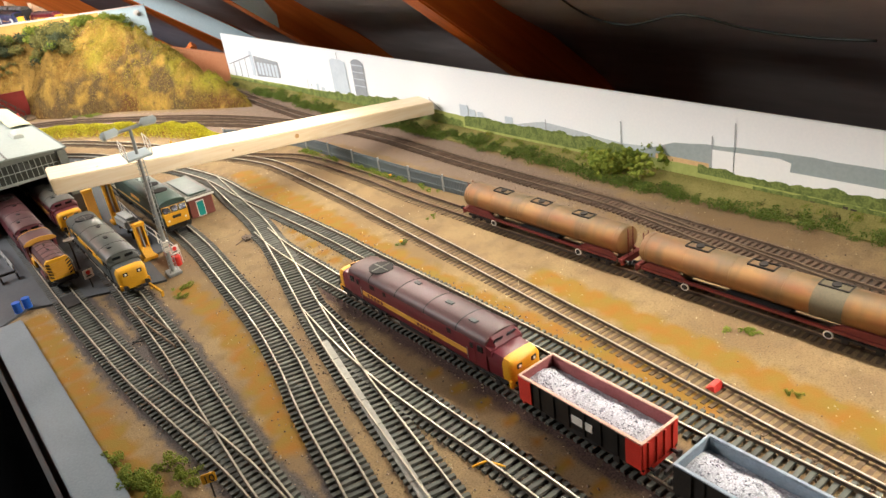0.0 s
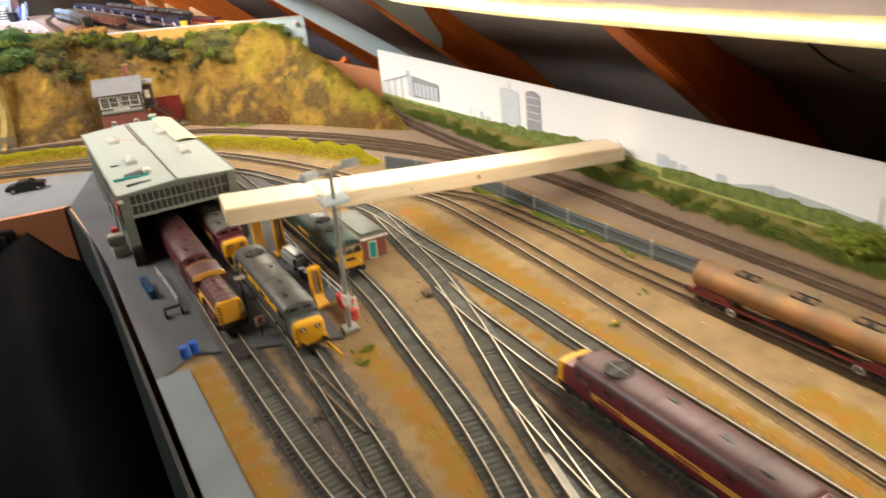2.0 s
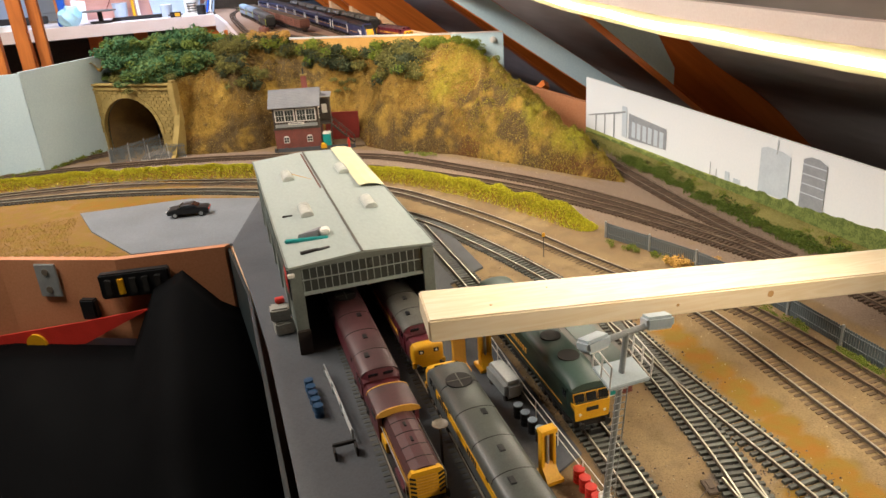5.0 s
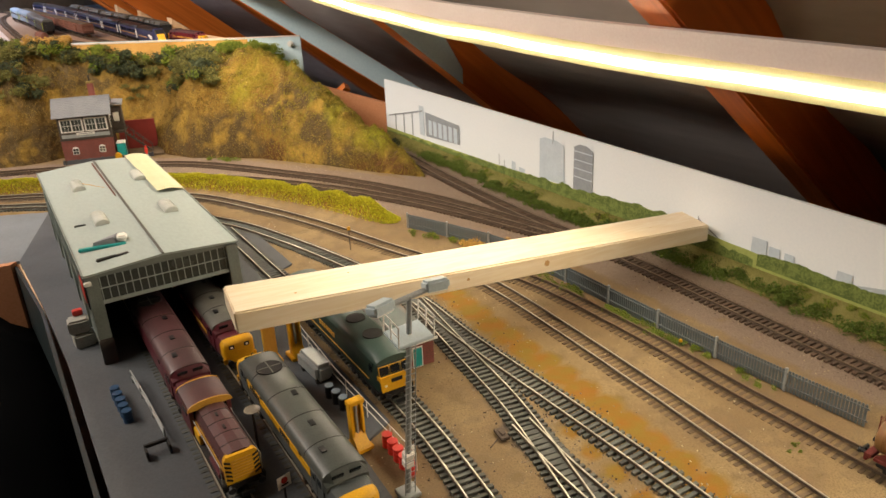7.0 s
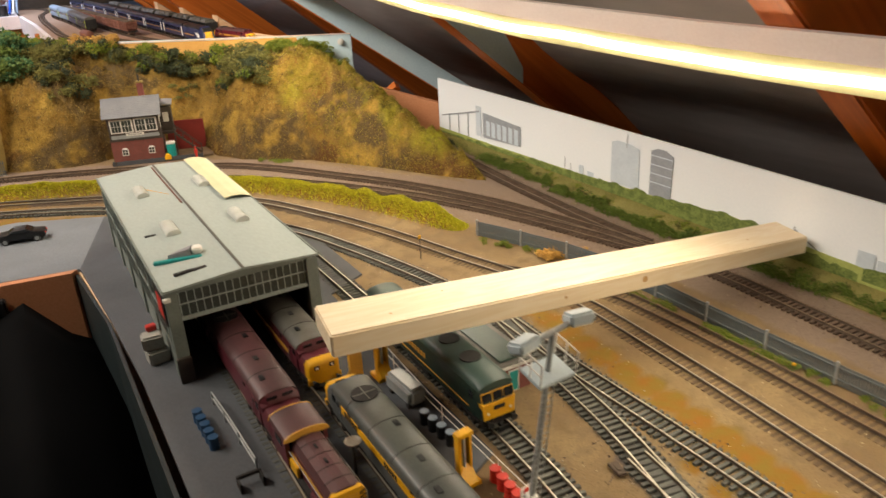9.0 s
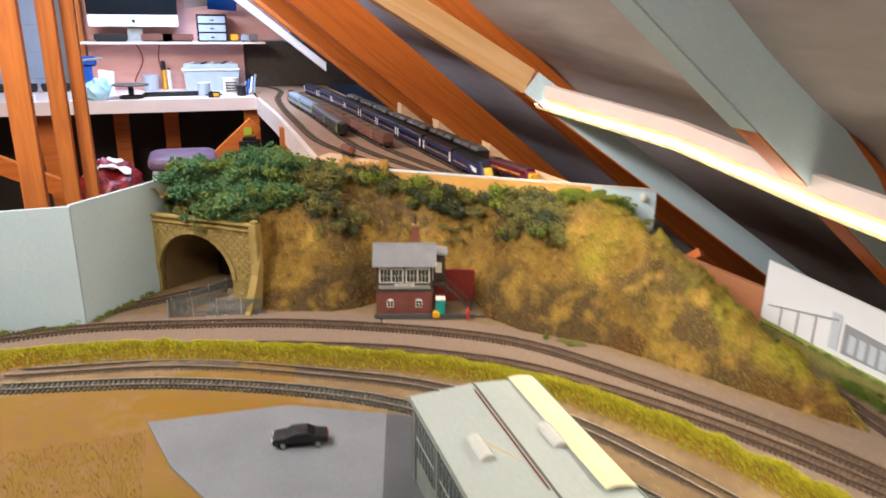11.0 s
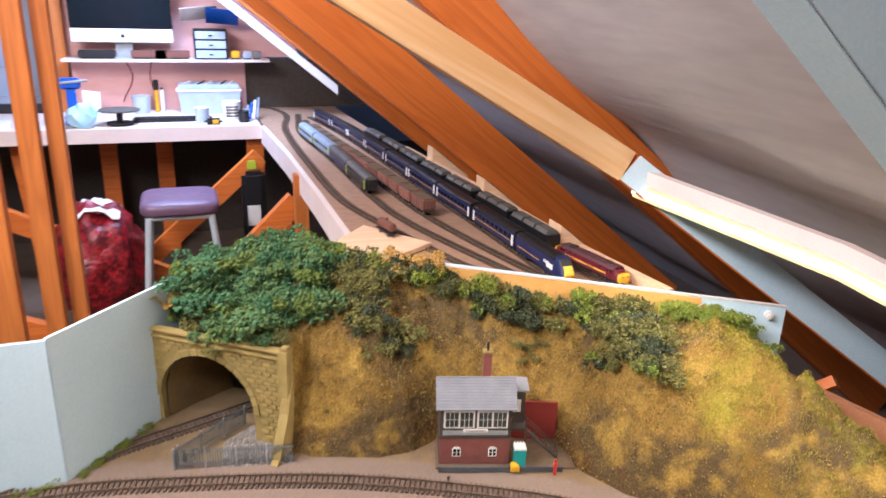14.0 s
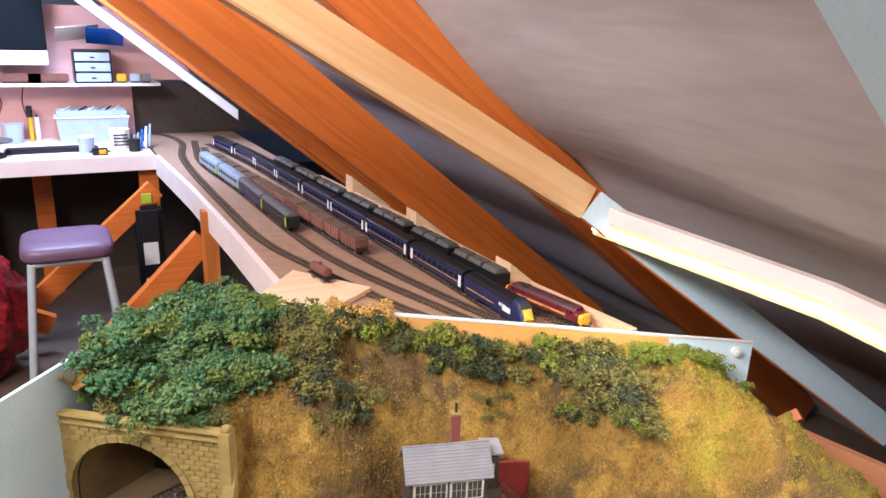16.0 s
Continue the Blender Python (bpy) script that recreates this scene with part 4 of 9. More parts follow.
def felt_slope(name, label, x0, x1, side):
    """Roofing felt with long folds along the roof, sagging a little between the rafters."""
    b = B()
    nx, ny, vs = 70, 90, {}
    for i in range(nx + 1):
        for j in range(ny + 1):
            x, y = x0 + (x1 - x0) * i / nx, -2.2 + 8.4 * j / ny
            u = abs(x - x0)
            fold = 0.030 * abs(math.sin(u * 8.1 + 0.9 * noise.noise(Vector((u * 2, y * 0.9, 3))))) + 0.012 * noise.noise(Vector((u * 5, y * 1.2, 1)))
            z = ROOF_A - ROOF_K * (x if side > 0 else -2.7 - x) + 0.125 - fold
            vs[i, j] = b.verts.new((x, y, z))
    for i in range(nx):
        for j in range(ny):
            b.faces.new((vs[i, j], vs[i, j + 1], vs[i + 1, j + 1], vs[i + 1, j]))
    ob = part(name, b, "felt", smooth=True)
    thick = ob.modifiers.new("thickness", "SOLIDIFY")
    thick.thickness, thick.offset = 0.006, 0.0
    return tagged(ob, label, "roof", kind="structure")


felt_slope("roof_slope_east", "grey roofing felt sagging in folds between the rafters", -1.35, 1.9, 1)
felt_slope("roof_slope_west", "grey roofing felt of the far slope", -4.6, -1.35, -1)
bm = box(B(), -4.7, 2.0, -2.3, 6.3, -0.40, -0.335)
tagged(part("floor", bm, "floor"), "dusty boarded attic floor", "floor", kind="structure")
for nm, y0, y1 in (("wall_gable_near", -2.3, -2.2), ("wall_gable_far", 6.1, 6.2)):
    bm = loft(B(), [[(1.95, y, -0.75), (1.95, y, -0.3), (-1.35, y, 1.95), (-4.7, y, -0.3), (-4.7, y, -0.75)] for y in (y0, y1)])
    tagged(part(nm, bm, "gable"), "grey blockwork gable wall of the attic", "wall", kind="structure")


def rafter(y, w=0.045, d=0.112, x0=-1.3, x1=1.35, material="truss", z_extra=0.0):
    r = thing("rafter", "orange-brown stained sloping roof rafter", "rafter", group="rafters of the roof", kind="structure")
    bm = box(B(), 0, math.hypot(x1 - x0, ROOF_K * (x1 - x0)), -w / 2, w / 2, 0, d * math.cos(math.atan(ROOF_K)), 0.003)
    t_ = part("timber", bm, material, r)
    t_.matrix_basis = pose(x0, y, roof_z(x0) + z_extra, 0, math.degrees(math.atan(ROOF_K)), 0)
    return r


for y in (-1.3, -0.55, 0.20, 0.92, 2.41):
    rafter(y)
for y, drop, d in ((2.87, 0.155, 0.14), (3.38, 0.165, 0.12), (3.89, 0.15, 0.07)):
    rafter(y, 0.05, d, -1.1, 1.0, z_extra=-drop)
r_ = rafter(1.62)
tagged(r_, "orange roof rafter smeared with pale blue paint")
bm = B()
loft(bm, [[(x, 1.5955, roof_z(x) + 0.001), (x, 1.5975, roof_z(x) + 0.001), (x, 1.5975, roof_z(x) + z), (x, 1.5955, roof_z(x) + z)] for x, z in ((-0.9, 0.110), (0.50, 0.110), (0.62, 0.095), (0.70, 0.060), (0.735, 0.03))])
part("paint_smear", bm, "blue_paint", r_, "pale blue paint smear")
bm = loft(B(), [[(x, 1.598, roof_z(x) - 0.0015), (x, 1.642, roof_z(x) - 0.0015), (x, 1.642, roof_z(x) + 0.0005), (x, 1.598, roof_z(x) + 0.0005)] for x in (-0.9, 0.42)])
part("paint_smear", bm, "blue_paint", r_, "pale blue paint smear")
# the brace under the rafters: a bare upper length, a painted lower length
brace = thing("roof_brace", "sloping pine brace under the rafters, its lower length painted pale blue", "brace", kind="structure")
def sloping_bar(name, a, b, w, h, material, parent, label="", skin=0.0):
    """A timber from a to b, its lower near edge on that line, grain along its length."""
    a, b = Vector(a), Vector(b)
    d = (b - a).normalized()
    side = Vector((-d.y, d.x, 0)).normalized()
    if side.y < 0:
        side = -side
    up = side.cross(d)
    if up.z < 0:
        up = -up
    o = part(name, box(B(), 0, (b - a).length, -skin if skin else 0, -0.0004 if skin else w, 0.003 if skin else 0, h, 0.0 if skin else 0.002), material, parent, label)
    o.matrix_basis = Matrix.Translation(a) @ Matrix((d, side, up)).transposed().to_4x4() if d.cross(side).dot(up) > 0 else Matrix.Translation(a) @ Matrix((d, side, -up)).transposed().to_4x4()
    return o


sloping_bar("bare_timber", (-1.05, 2.155, 1.1735), (0.374, 2.155, 0.3658), 0.045, 0.048, "pine_x", brace)
J_, E_ = Vector((0.374, 2.160, 0.366)), Vector((0.87, 1.945, -0.012))
low = sloping_bar("lower_timber", J_, E_, 0.040, 0.046, "truss", brace)
sloping_bar("paint_coat", J_, E_, 0.040, 0.048, "blue_paint", brace, "pale blue paint coat", 0.0022)
# ---- tracks ----
bm = box(B(), -0.016, 0.016, -0.00165, 0.00165, -0.001, 0.0016)
sleeper_mesh = {}
for k in ("sleeper", "sleeper_brown", "sleeper_sand"):
    me = bpy.data.meshes.new("sleeper")
    bm.to_mesh(me)
    me.materials.append(M[k])
    sleeper_mesh[k] = me
bm.free()


RAIL_PROFILE = [(-0.0011, 0.0014), (0.0011, 0.0014), (0.0011, 0.0020), (0.0004, 0.0020), (0.0004, 0.0034), (0.00065, 0.0034), (0.00065, 0.0044), (-0.00065, 0.0044), (-0.00065, 0.0034), (-0.0004, 0.0034), (-0.0004, 0.0020), (-0.0011, 0.0020)]


def railway_track(key):
    line = LINES[key]
    shiny = key in SHINY
    t = thing("railway_track", "model railway track with " + ("bright polished rails" if shiny else "rusty brown rails") + " on weathered sleepers", "track", group="tracks of the layout")
    for side in (-1, 1):
        b2, rings = B(), []
        for i, p in enumerate(line):
            d = (line[min(i + 1, len(line) - 1)] - line[max(i - 1, 0)]).normalized()
            rings.append([b2.verts.new((p.x - d.y * (side * 0.0088 + o), p.y + d.x * (side * 0.0088 + o), z)) for o, z in RAIL_PROFILE])
        for ra, rb in zip(rings, rings[1:]):
            for k in range(12):
                f = b2.faces.new((ra[k], rb[k], rb[(k + 1) % 12], ra[(k + 1) % 12]))
                f.material_index = 0 if k in (5, 6, 7) else 1
        bmesh.ops.recalc_face_normals(b2, faces=b2.faces[:])
        part("rail", b2, ["rail" if shiny else "rail_rust", "rail_side"], t)
    rnd = random.Random(key)
    for i in range(1, len(line) - 1):
        d = line[i + 1] - line[i - 1]
        if line[i].y < -0.05:
            continue
        ob = new("sleeper", sleeper_mesh["sleeper_sand" if key in ("road_six", "road_seven") else "sleeper" if shiny else "sleeper_brown"])
        ob.parent = t
        ob.matrix_basis = Matrix.Translation((line[i].x, line[i].y, rnd.uniform(-0.0003, 0.0002) - (0.0022 if key in ("road_six", "road_seven") else 0))) @ Matrix.Rotation(math.atan2(d.y, d.x) - math.pi / 2 + rnd.uniform(-0.02, 0.02), 4, "Z")
    return t


for key in TRACKS:
    railway_track(key)

# ---- timber across the tracks ----
plank = thing("timber_batten", "planed pale pine batten laid across the tracks", "timber")
bm = B()
loft(bm, [[(0.088, 0.982, 0.082), (0.094, 1.031, 0.088), (0.094, 1.031, 0.108), (0.088, 0.982, 0.103)],
          [(0.668, 0.958, 0.030), (0.674, 1.006, 0.034), (0.674, 1.006, 0.054), (0.668, 0.958, 0.051)]])
bmesh.ops.bevel(bm, geom=bm.edges[:], offset=0.0015, segments=2, affect="EDGES")
part("plank", bm, "pine", plank)

# knots and a pencil-thin shake on the timber's faces
def on_plank(f, w, face):
    """A place on the plank's top (face 0) or near side (face 1)."""
    a0, a1 = Vector((0.088, 0.982, 0.103)), Vector((0.668, 0.958, 0.051))
    b0, b1 = (Vector((0.094, 1.031, 0.108)), Vector((0.674, 1.006, 0.054))) if face == 0 else (Vector((0.088, 0.982, 0.082)), Vector((0.668, 0.958, 0.030)))
    p = a0.lerp(a1, f).lerp(b0.lerp(b1, f), w)
    n_ = (a1 - a0).cross(b0 - a0).normalized()
    return p, n_ if (n_.z > 0 if face == 0 else n_.y < 0) else -n_


for f, w, face, r in ((0.10, 0.30, 0, 0.0012), (0.20, 0.7, 0, 0.0010), (0.40, 0.5, 1, 0.0016), (0.57, 0.45, 1, 0.0034), (0.86, 0.4, 0, 0.0010)):
    p, n_ = on_plank(f, w, face)
    part("knot", cyl(B(), p - n_ * 0.001, p + n_ * 0.00025, r, n=14), "knot", plank)
# ---- rolling stock ----
RAIL = 0.0044
LOW = 0.86  # the models sit low on their wheels


def side_profile(half, z0, zc, zt, n=7):
    """Half-round roofed section: sides, cantrail, roof arc."""
    pts = [(-half * 0.97, z0), (-half, z0 + 0.004), (-half * 0.985, zc)]
    for k in range(1, n):
        a = math.pi * k / n
        pts.append((-half * 0.985 * math.cos(a), zc + (zt - zc) * math.sin(a) ** 0.8))
    return pts + [(half * 0.985, zc), (half, z0 + 0.004), (half * 0.97, z0)]


def roof_profile(half, zc, zt, n=9):
    pts = []
    for k in range(n + 1):
        a = math.pi * k / n
        pts.append((-half * math.cos(a), zc + (zt - zc) * math.sin(a) ** 0.8))
    return pts


def wheelset(parent, y, r=0.0062, material="wheel"):
    for sx in (-1, 1):
        b = B()
        cyl(b, (sx * 0.0075, y, r), (sx * 0.0098, y, r), r, n=18)
        cyl(b, (sx * 0.0098, y, r), (sx * 0.0108, y, r), r * 0.35, n=10)
        part("wheel", b, material, parent)


def bogie(parent, y, axles, half=0.0145, material="dark", r=0.0062, bar=0.0035):
    e = axles[-1] + 0.009
    b = B()
    for sx in (-1, 1):
        box(b, sx * half - 0.0012, sx * half + 0.0012, y - e, y + e, 0.0066, 0.0066 + bar, 0.0006)
        for a in axles:
            box(b, sx * half - 0.002, sx * half + 0.002, y + a - 0.003, y + a + 0.003, 0.0035, 0.0095, 0.0006)
        for a in (axles[0] + axles[1]) / 2, (axles[-1] + axles[-2]) / 2:
            cyl(b, (sx * half, y + a, 0.004), (sx * half, y + a, 0.010), 0.0016, n=8)
    box(b, -half, half, y - 0.004, y + 0.004, 0.007, 0.012)
    bo = part("bogie", b, material, parent)
    for a in axles:
        wheelset(bo, y + a, r)


def buffers(parent, y, s, z=0.0135, beam="dark", head="black"):
    b = box(B(), -0.0165, 0.0165, min(y, y - s * 0.003), max(y, y - s * 0.003), z - 0.0045, z + 0.003, 0.0005)
    beam_ob = part("buffer_beam", b, beam, parent)
    for sx in (-1, 1):
        b = B()
        cyl(b, (sx * 0.0115, y, z), (sx * 0.0115, y + s * 0.005, z), 0.0014, n=8)
        cyl(b, (sx * 0.0115, y + s * 0.005, z), (sx * 0.0115, y + s * 0.0062, z), 0.0029, n=14)
        part("buffer", b, head, beam_ob)
    b = B()
    box(b, -0.0012, 0.0012, min(y, y + s * 0.007), max(y, y + s * 0.007), z - 0.007, z - 0.004)
    box(b, -0.005, 0.005, min(y + s * 0.006, y + s * 0.008), max(y + s * 0.006, y + s * 0.008), z - 0.0075, z - 0.0035)
    part("coupling", b, "black", beam_ob)


def bars(parent, x, y0, y1, z, h, n, material, name="lettering"):
    """Unreadable lettering on a side: plain upright bars."""
    b = B()
    step = (y1 - y0) / n
    for k in range(n):
        box(b, x - 0.00025, x + 0.00025, y0 + k * step, y0 + k * step + step * 0.62, z, z + h)
    part(name, b, material, parent)


def nosed_diesel(label, at, turn, body, roof, nose_end, band=None, low_band=None, grey_patch=None, scale_y=1.0):
    """A long diesel with a bonnet at each end, on two three-axle bogies."""
    t = thing("diesel_locomotive", label, "locomotive", at, turn)
    h, L = 0.0178, 0.118
    b = loft(B(), [[(x, y, z) for x, z in [(-h * 0.96, 0.0125), (-h, 0.016), (-h, 0.034), (-h * 0.985, 0.0395), (h * 0.985, 0.0395), (h, 0.034), (h, 0.016), (h * 0.96, 0.0125)]] for y in (-0.094, 0.094)])
    part("body", b, body, t)
    b = B()
    secs = [[(x, y, z) for x, z in roof_profile(h * 0.985, 0.0396, zt)] for y, zt in ((-0.0935, 0.0478), (-0.0905, 0.0492), (0.0905, 0.0492), (0.0935, 0.0478))]
    loft(b, secs)
    rf = part("roof", b, roof, t, smooth=False)
    for y in (-0.06, -0.02, 0.02, 0.06):
        b = loft(B(), [[(x, y + d, z) for x, z in roof_profile(h * 0.99, 0.0397, 0.0495)] for d in (-0.0004, 0.0004)])
        part("roof_seam", b, "dark", rf)
    b = B()
    cyl(b, (0, 0.062, 0.0480), (0, 0.062, 0.0499), 0.0115, n=28)
    fan = part("fan_grille", b, "dark", rf)
    b = B()
    box(b, -0.0105, 0.0105, 0.0615, 0.0625, 0.0499, 0.0503)
    box(b, -0.0005, 0.0005, 0.0515, 0.0725, 0.0499, 0.0503)
    part("grille_bar", b, "roof_grey", fan)
    for k, (x, y) in enumerate(((0.0, -0.035), (0.004, 0.012), (-0.006, -0.07))):
        b = box(B(), x - 0.0022, x + 0.0022, y - 0.004, y + 0.004, 0.0485, 0.0500, 0.0004)
        part("exhaust_port", b, "black", rf)
    for s in (-1, 1):
        # windscreen slope, bonnet and its end
        b = loft(B(), [[(x, s * 0.094, z) for x, z in [(-h * 0.985, 0.030), (-h * 0.97, 0.0395), (-h * 0.62, 0.0466), (h * 0.62, 0.0466), (h * 0.97, 0.0395), (h * 0.985, 0.030)]],
                       [(x, s * 0.0985, z) for x, z in [(-h * 0.93, 0.030), (-h * 0.92, 0.036), (-h * 0.58, 0.0375), (h * 0.58, 0.0375), (h * 0.92, 0.036), (h * 0.93, 0.030)]]])
        cab = part("cab_front", b, body if body != "grey_green" else roof, t)
        for sx in (-1, 1):
            m = Matrix.Translation((sx * 0.0068, s * 0.09665, 0.0416)) @ Matrix.Rotation(-s * math.atan2(0.0045, 0.009), 4, "X")
            b = box(B(), -0.0045, 0.0045, -0.0007, 0.0007, -0.0033, 0.0033, 0.0004, m=m)
            part("windscreen", b, "glass_dark", cab, "dark windscreen pane")
        prof = lambda w, zt: [(-w * 0.97, 0.0125), (-w, 0.017), (-w, zt - 0.005), (-w * 0.86, zt - 0.0012), (-w * 0.5, zt), (w * 0.5, zt), (w * 0.86, zt - 0.0012), (w, zt - 0.005), (w, 0.017), (w * 0.97, 0.0125)]
        b = loft(B(), [[(x, s * y, z) for x, z in prof(w, zt)] for y, w, zt in ((0.094, h * 0.94, 0.0362), (0.106, h * 0.90, 0.0350), (0.1125, h * 0.88, 0.0342))])
        part("bonnet", b, body if s < 0 or body != "maroon" else body, t)
        b = loft(B(), [[(x, s * y, z) for x, z in prof(w, zt)] for y, w, zt in ((0.1092, h * 0.905, 0.0349), (0.1140, h * 0.88, 0.0343), (0.1165, h * 0.84, 0.0332), (0.1178, h * 0.76, 0.0318), (0.1184, h * 0.64, 0.0300))])
        ne = part("bonnet_end", b, nose_end, t, "yellow warning end")
        for sx in (-1, 1):
            b = box(B(), sx * 0.0075 - 0.0026, sx * 0.0075 + 0.0026, min(s * 0.1175, s * 0.1189), max(s * 0.1175, s * 0.1189), 0.0245, 0.0295, 0.0004)
            part("marker_light", b, "black", ne)
            b = B()
            cyl(b, (sx * 0.0075, s * 0.1188, 0.027), (sx * 0.0075, s * 0.1193, 0.027), 0.0013, n=10)
            part("lamp_lens", b, "white", ne)
        b = box(B(), -0.0035, 0.0035, min(s * 0.1178, s * 0.1187), max(s * 0.1178, s * 0.1187), 0.0165, 0.0225, 0.0003)
        part("access_door", b, nose_end, ne)
        buffers(t, s * 0.1178, s, 0.0112, nose_end)
        for sx in (-1, 1):
            # cab side window and door
            b = box(B(), sx * (h + 0.0001) - 0.0003, sx * (h + 0.0001) + 0.0003, s * 0.088 - 0.0032, s * 0.088 + 0.0032, 0.0305, 0.0375, 0.0002)
            part("side_window", b, "glass_dark", t)
            b = box(B(), sx * (h + 0.0001) - 0.00025, sx * (h + 0.0001) + 0.00025, s * 0.0785 - 0.0035, s * 0.0785 + 0.0035, 0.0155, 0.0385)
            d = part("cab_door", b, body, t)
            b = box(B(), sx * (h + 0.0003) - 0.0003, sx * (h + 0.0003) + 0.0003, s * 0.0785 - 0.0018, s * 0.0785 + 0.0018, 0.031, 0.0365)
            part("door_window", b, "glass_dark", d)
            b = B()
            cyl(b, (sx * (h + 0.001), s * 0.0735, 0.016), (sx * (h + 0.001), s * 0.0735, 0.030), 0.0003, n=6)
            part("handrail", b, "steel", d)
        bogie(t, s * 0.077, (-0.0265, 0.0, 0.0265), 0.0150)
    for sx in (-1, 1):
        if band:
            b = box(B(), sx * (h + 0.0002) - 0.0003, sx * (h + 0.0002) + 0.0003, -0.072, 0.072, *band[1:3])
            bd = part("side_band", b, band[0], t)
            bars(bd, sx * (h + 0.0006), 0.040, 0.066, band[1] + 0.0008, band[2] - band[1] - 0.0016, 5, band[3])
            bars(bd, sx * (h + 0.0006), -0.030, -0.008, band[1] + 0.0012, band[2] - band[1] - 0.0024, 5, band[3], "running_number")
        if low_band:
            b = box(B(), sx * (h + 0.0002) - 0.0003, sx * (h + 0.0002) + 0.0003, -0.072, 0.072, *low_band[1:3])
            part("side_band", b, low_band[0], t)
        for y, w in ((0.055, 0.007), (0.036, 0.004), (-0.052, 0.005)):
            b = box(B(), sx * (h + 0.0002) - 0.0003, sx * (h + 0.0002) + 0.0003, y - w / 2, y + w / 2, 0.0335, 0.0385, 0.0002)
            gr = part("side_grille", b, "dark", t)
        b = box(B(), sx * 0.0135 - 0.003, sx * 0.0135 + 0.003, -0.022, 0.022, 0.006, 0.0125, 0.001)
        part("fuel_tank", b, "dark", t)
    b = box(B(), -h * 0.9, h * 0.9, -0.117, 0.117, 0.0105, 0.0126)
    part("underframe", b, "dark", t)
    t.scale = (1.0, scale_y, LOW)
    return t


def flat_diesel(label, at, turn, body, roof, front, half_len=0.115, stripe=None):
    """A flat-fronted diesel with a slightly raked cab face."""
    t = thing("diesel_locomotive", label, "locomotive", at, turn)
    h, L = 0.0176, half_len
    low = [(-h * 0.96, 0.0125), (-h, 0.016), (-h, 0.033), (-h * 0.97, 0.0395), (h * 0.97, 0.0395), (h, 0.033), (h, 0.016), (h * 0.96, 0.0125)]
    b = loft(B(), [[(x, y, z) for x, z in low] for y in (-L + 0.012, L - 0.012)])
    part("body", b, body, t)
    b = loft(B(), [[(x, y, z) for x, z in roof_profile(h * 0.97, 0.0396, zt)] for y, zt in ((-L + 0.004, 0.0455), (-L + 0.012, 0.0488), (L - 0.012, 0.0488), (L - 0.004, 0.0455))])
    rf = part("roof", b, roof, t)
    for y in (-L * 0.62, -L * 0.3, L * 0.5):
        b = B()
        cyl(b, (0, y, 0.0477), (0, y, 0.0494), 0.0095, n=24)
        part("fan_grille", b, "dark", rf)
    b = box(B(), -0.006, 0.006, -0.012, 0.02, 0.0475, 0.0493, 0.0006)
    part("roof_hatch", b, roof, rf)
    for s in (-1, 1):
        pr = lambda w, zt: [(-w * 0.94, 0.0125), (-w, 0.017), (-w, zt - 0.007), (-w * 0.9, zt), (w * 0.9, zt), (w, zt - 0.007), (w, 0.017), (w * 0.94, 0.0125)]
        b = loft(B(), [[(x, s * y, z) for x, z in pr(w, zt)] for y, w, zt in ((L - 0.012, h, 0.0395), (L - 0.004, h * 0.97, 0.0393), (L - 0.0005, h * 0.9, 0.029))])
        part("cab", b, body, t)
        b = loft(B(), [[(x, s * y, z) for x, z in [(-w * 0.93, z0), (-w, zt), (w, zt), (w * 0.93, z0)]] for y, w, zt, z0 in ((L - 0.004, h * 0.985, 0.030, 0.0128), (L + 0.0006, h * 0.90, 0.0288, 0.0135))])
        fr = part("front_panel", b, front, t, "yellow warning panel")
        for sx in (-0.0108, 0.0, 0.0108):
            m = Matrix.Translation((sx, s * (L - 0.0018), 0.0338)) @ Matrix.Rotation(s * 0.27, 4, "X")
            b = box(B(), -0.0046, 0.0046, -0.0005, 0.0005, -0.0036, 0.0036, 0.0004, m=m)
            part("windscreen", b, "glass_dark", t)
            m2 = Matrix.Translation((sx, s * (L - 0.0024), 0.0338)) @ Matrix.Rotation(s * 0.27, 4, "X")
            b = box(B(), -0.0052, 0.0052, -0.0005, 0.0005, -0.0042, 0.0042, 0.0003, m=m2)
            part("window_frame", b, front, t)
        b = box(B(), -0.0055, 0.0055, min(s * (L + 0.0004), s * (L + 0.0012)), max(s * (L + 0.0004), s * (L + 0.0012)), 0.0215, 0.0255, 0.0003)
        part("code_panel", b, "black", fr)
        for sx in (-1, 1):
            b = B()
            cyl(b, (sx * 0.011, s * (L + 0.0003), 0.0195), (sx * 0.011, s * (L + 0.0012), 0.0195), 0.0013, n=10)
            part("lamp_lens", b, "white", fr)
            b = box(B(), sx * (h + 0.0001) - 0.0003, sx * (h + 0.0001) + 0.0003, s * (L - 0.0155) - 0.003, s * (L - 0.0155) + 0.003, 0.029, 0.036)
            part("side_window", b, "glass_dark", t)
        buffers(t, s * L, s, 0.0112, "dark")
        bogie(t, s * (L - 0.038), (-0.022, 0.0, 0.022), 0.0150)
    for sx in (-1, 1):
        if stripe:
            b = box(B(), sx * (h + 0.0002) - 0.0003, sx * (h + 0.0002) + 0.0003, -L + 0.02, L - 0.02, 0.0185, 0.0196)
            part("side_line", b, stripe, t)
            bars(t, sx * (h + 0.0003), -0.02, 0.02, 0.026, 0.005, 7, stripe)
        b = box(B(), sx * 0.0135 - 0.003, sx * 0.0135 + 0.003, -0.022, 0.022, 0.006, 0.0125, 0.001)
        part("fuel_tank", b, "dark", t)
    b = box(B(), -h * 0.9, h * 0.9, -L, L, 0.0105, 0.0126)
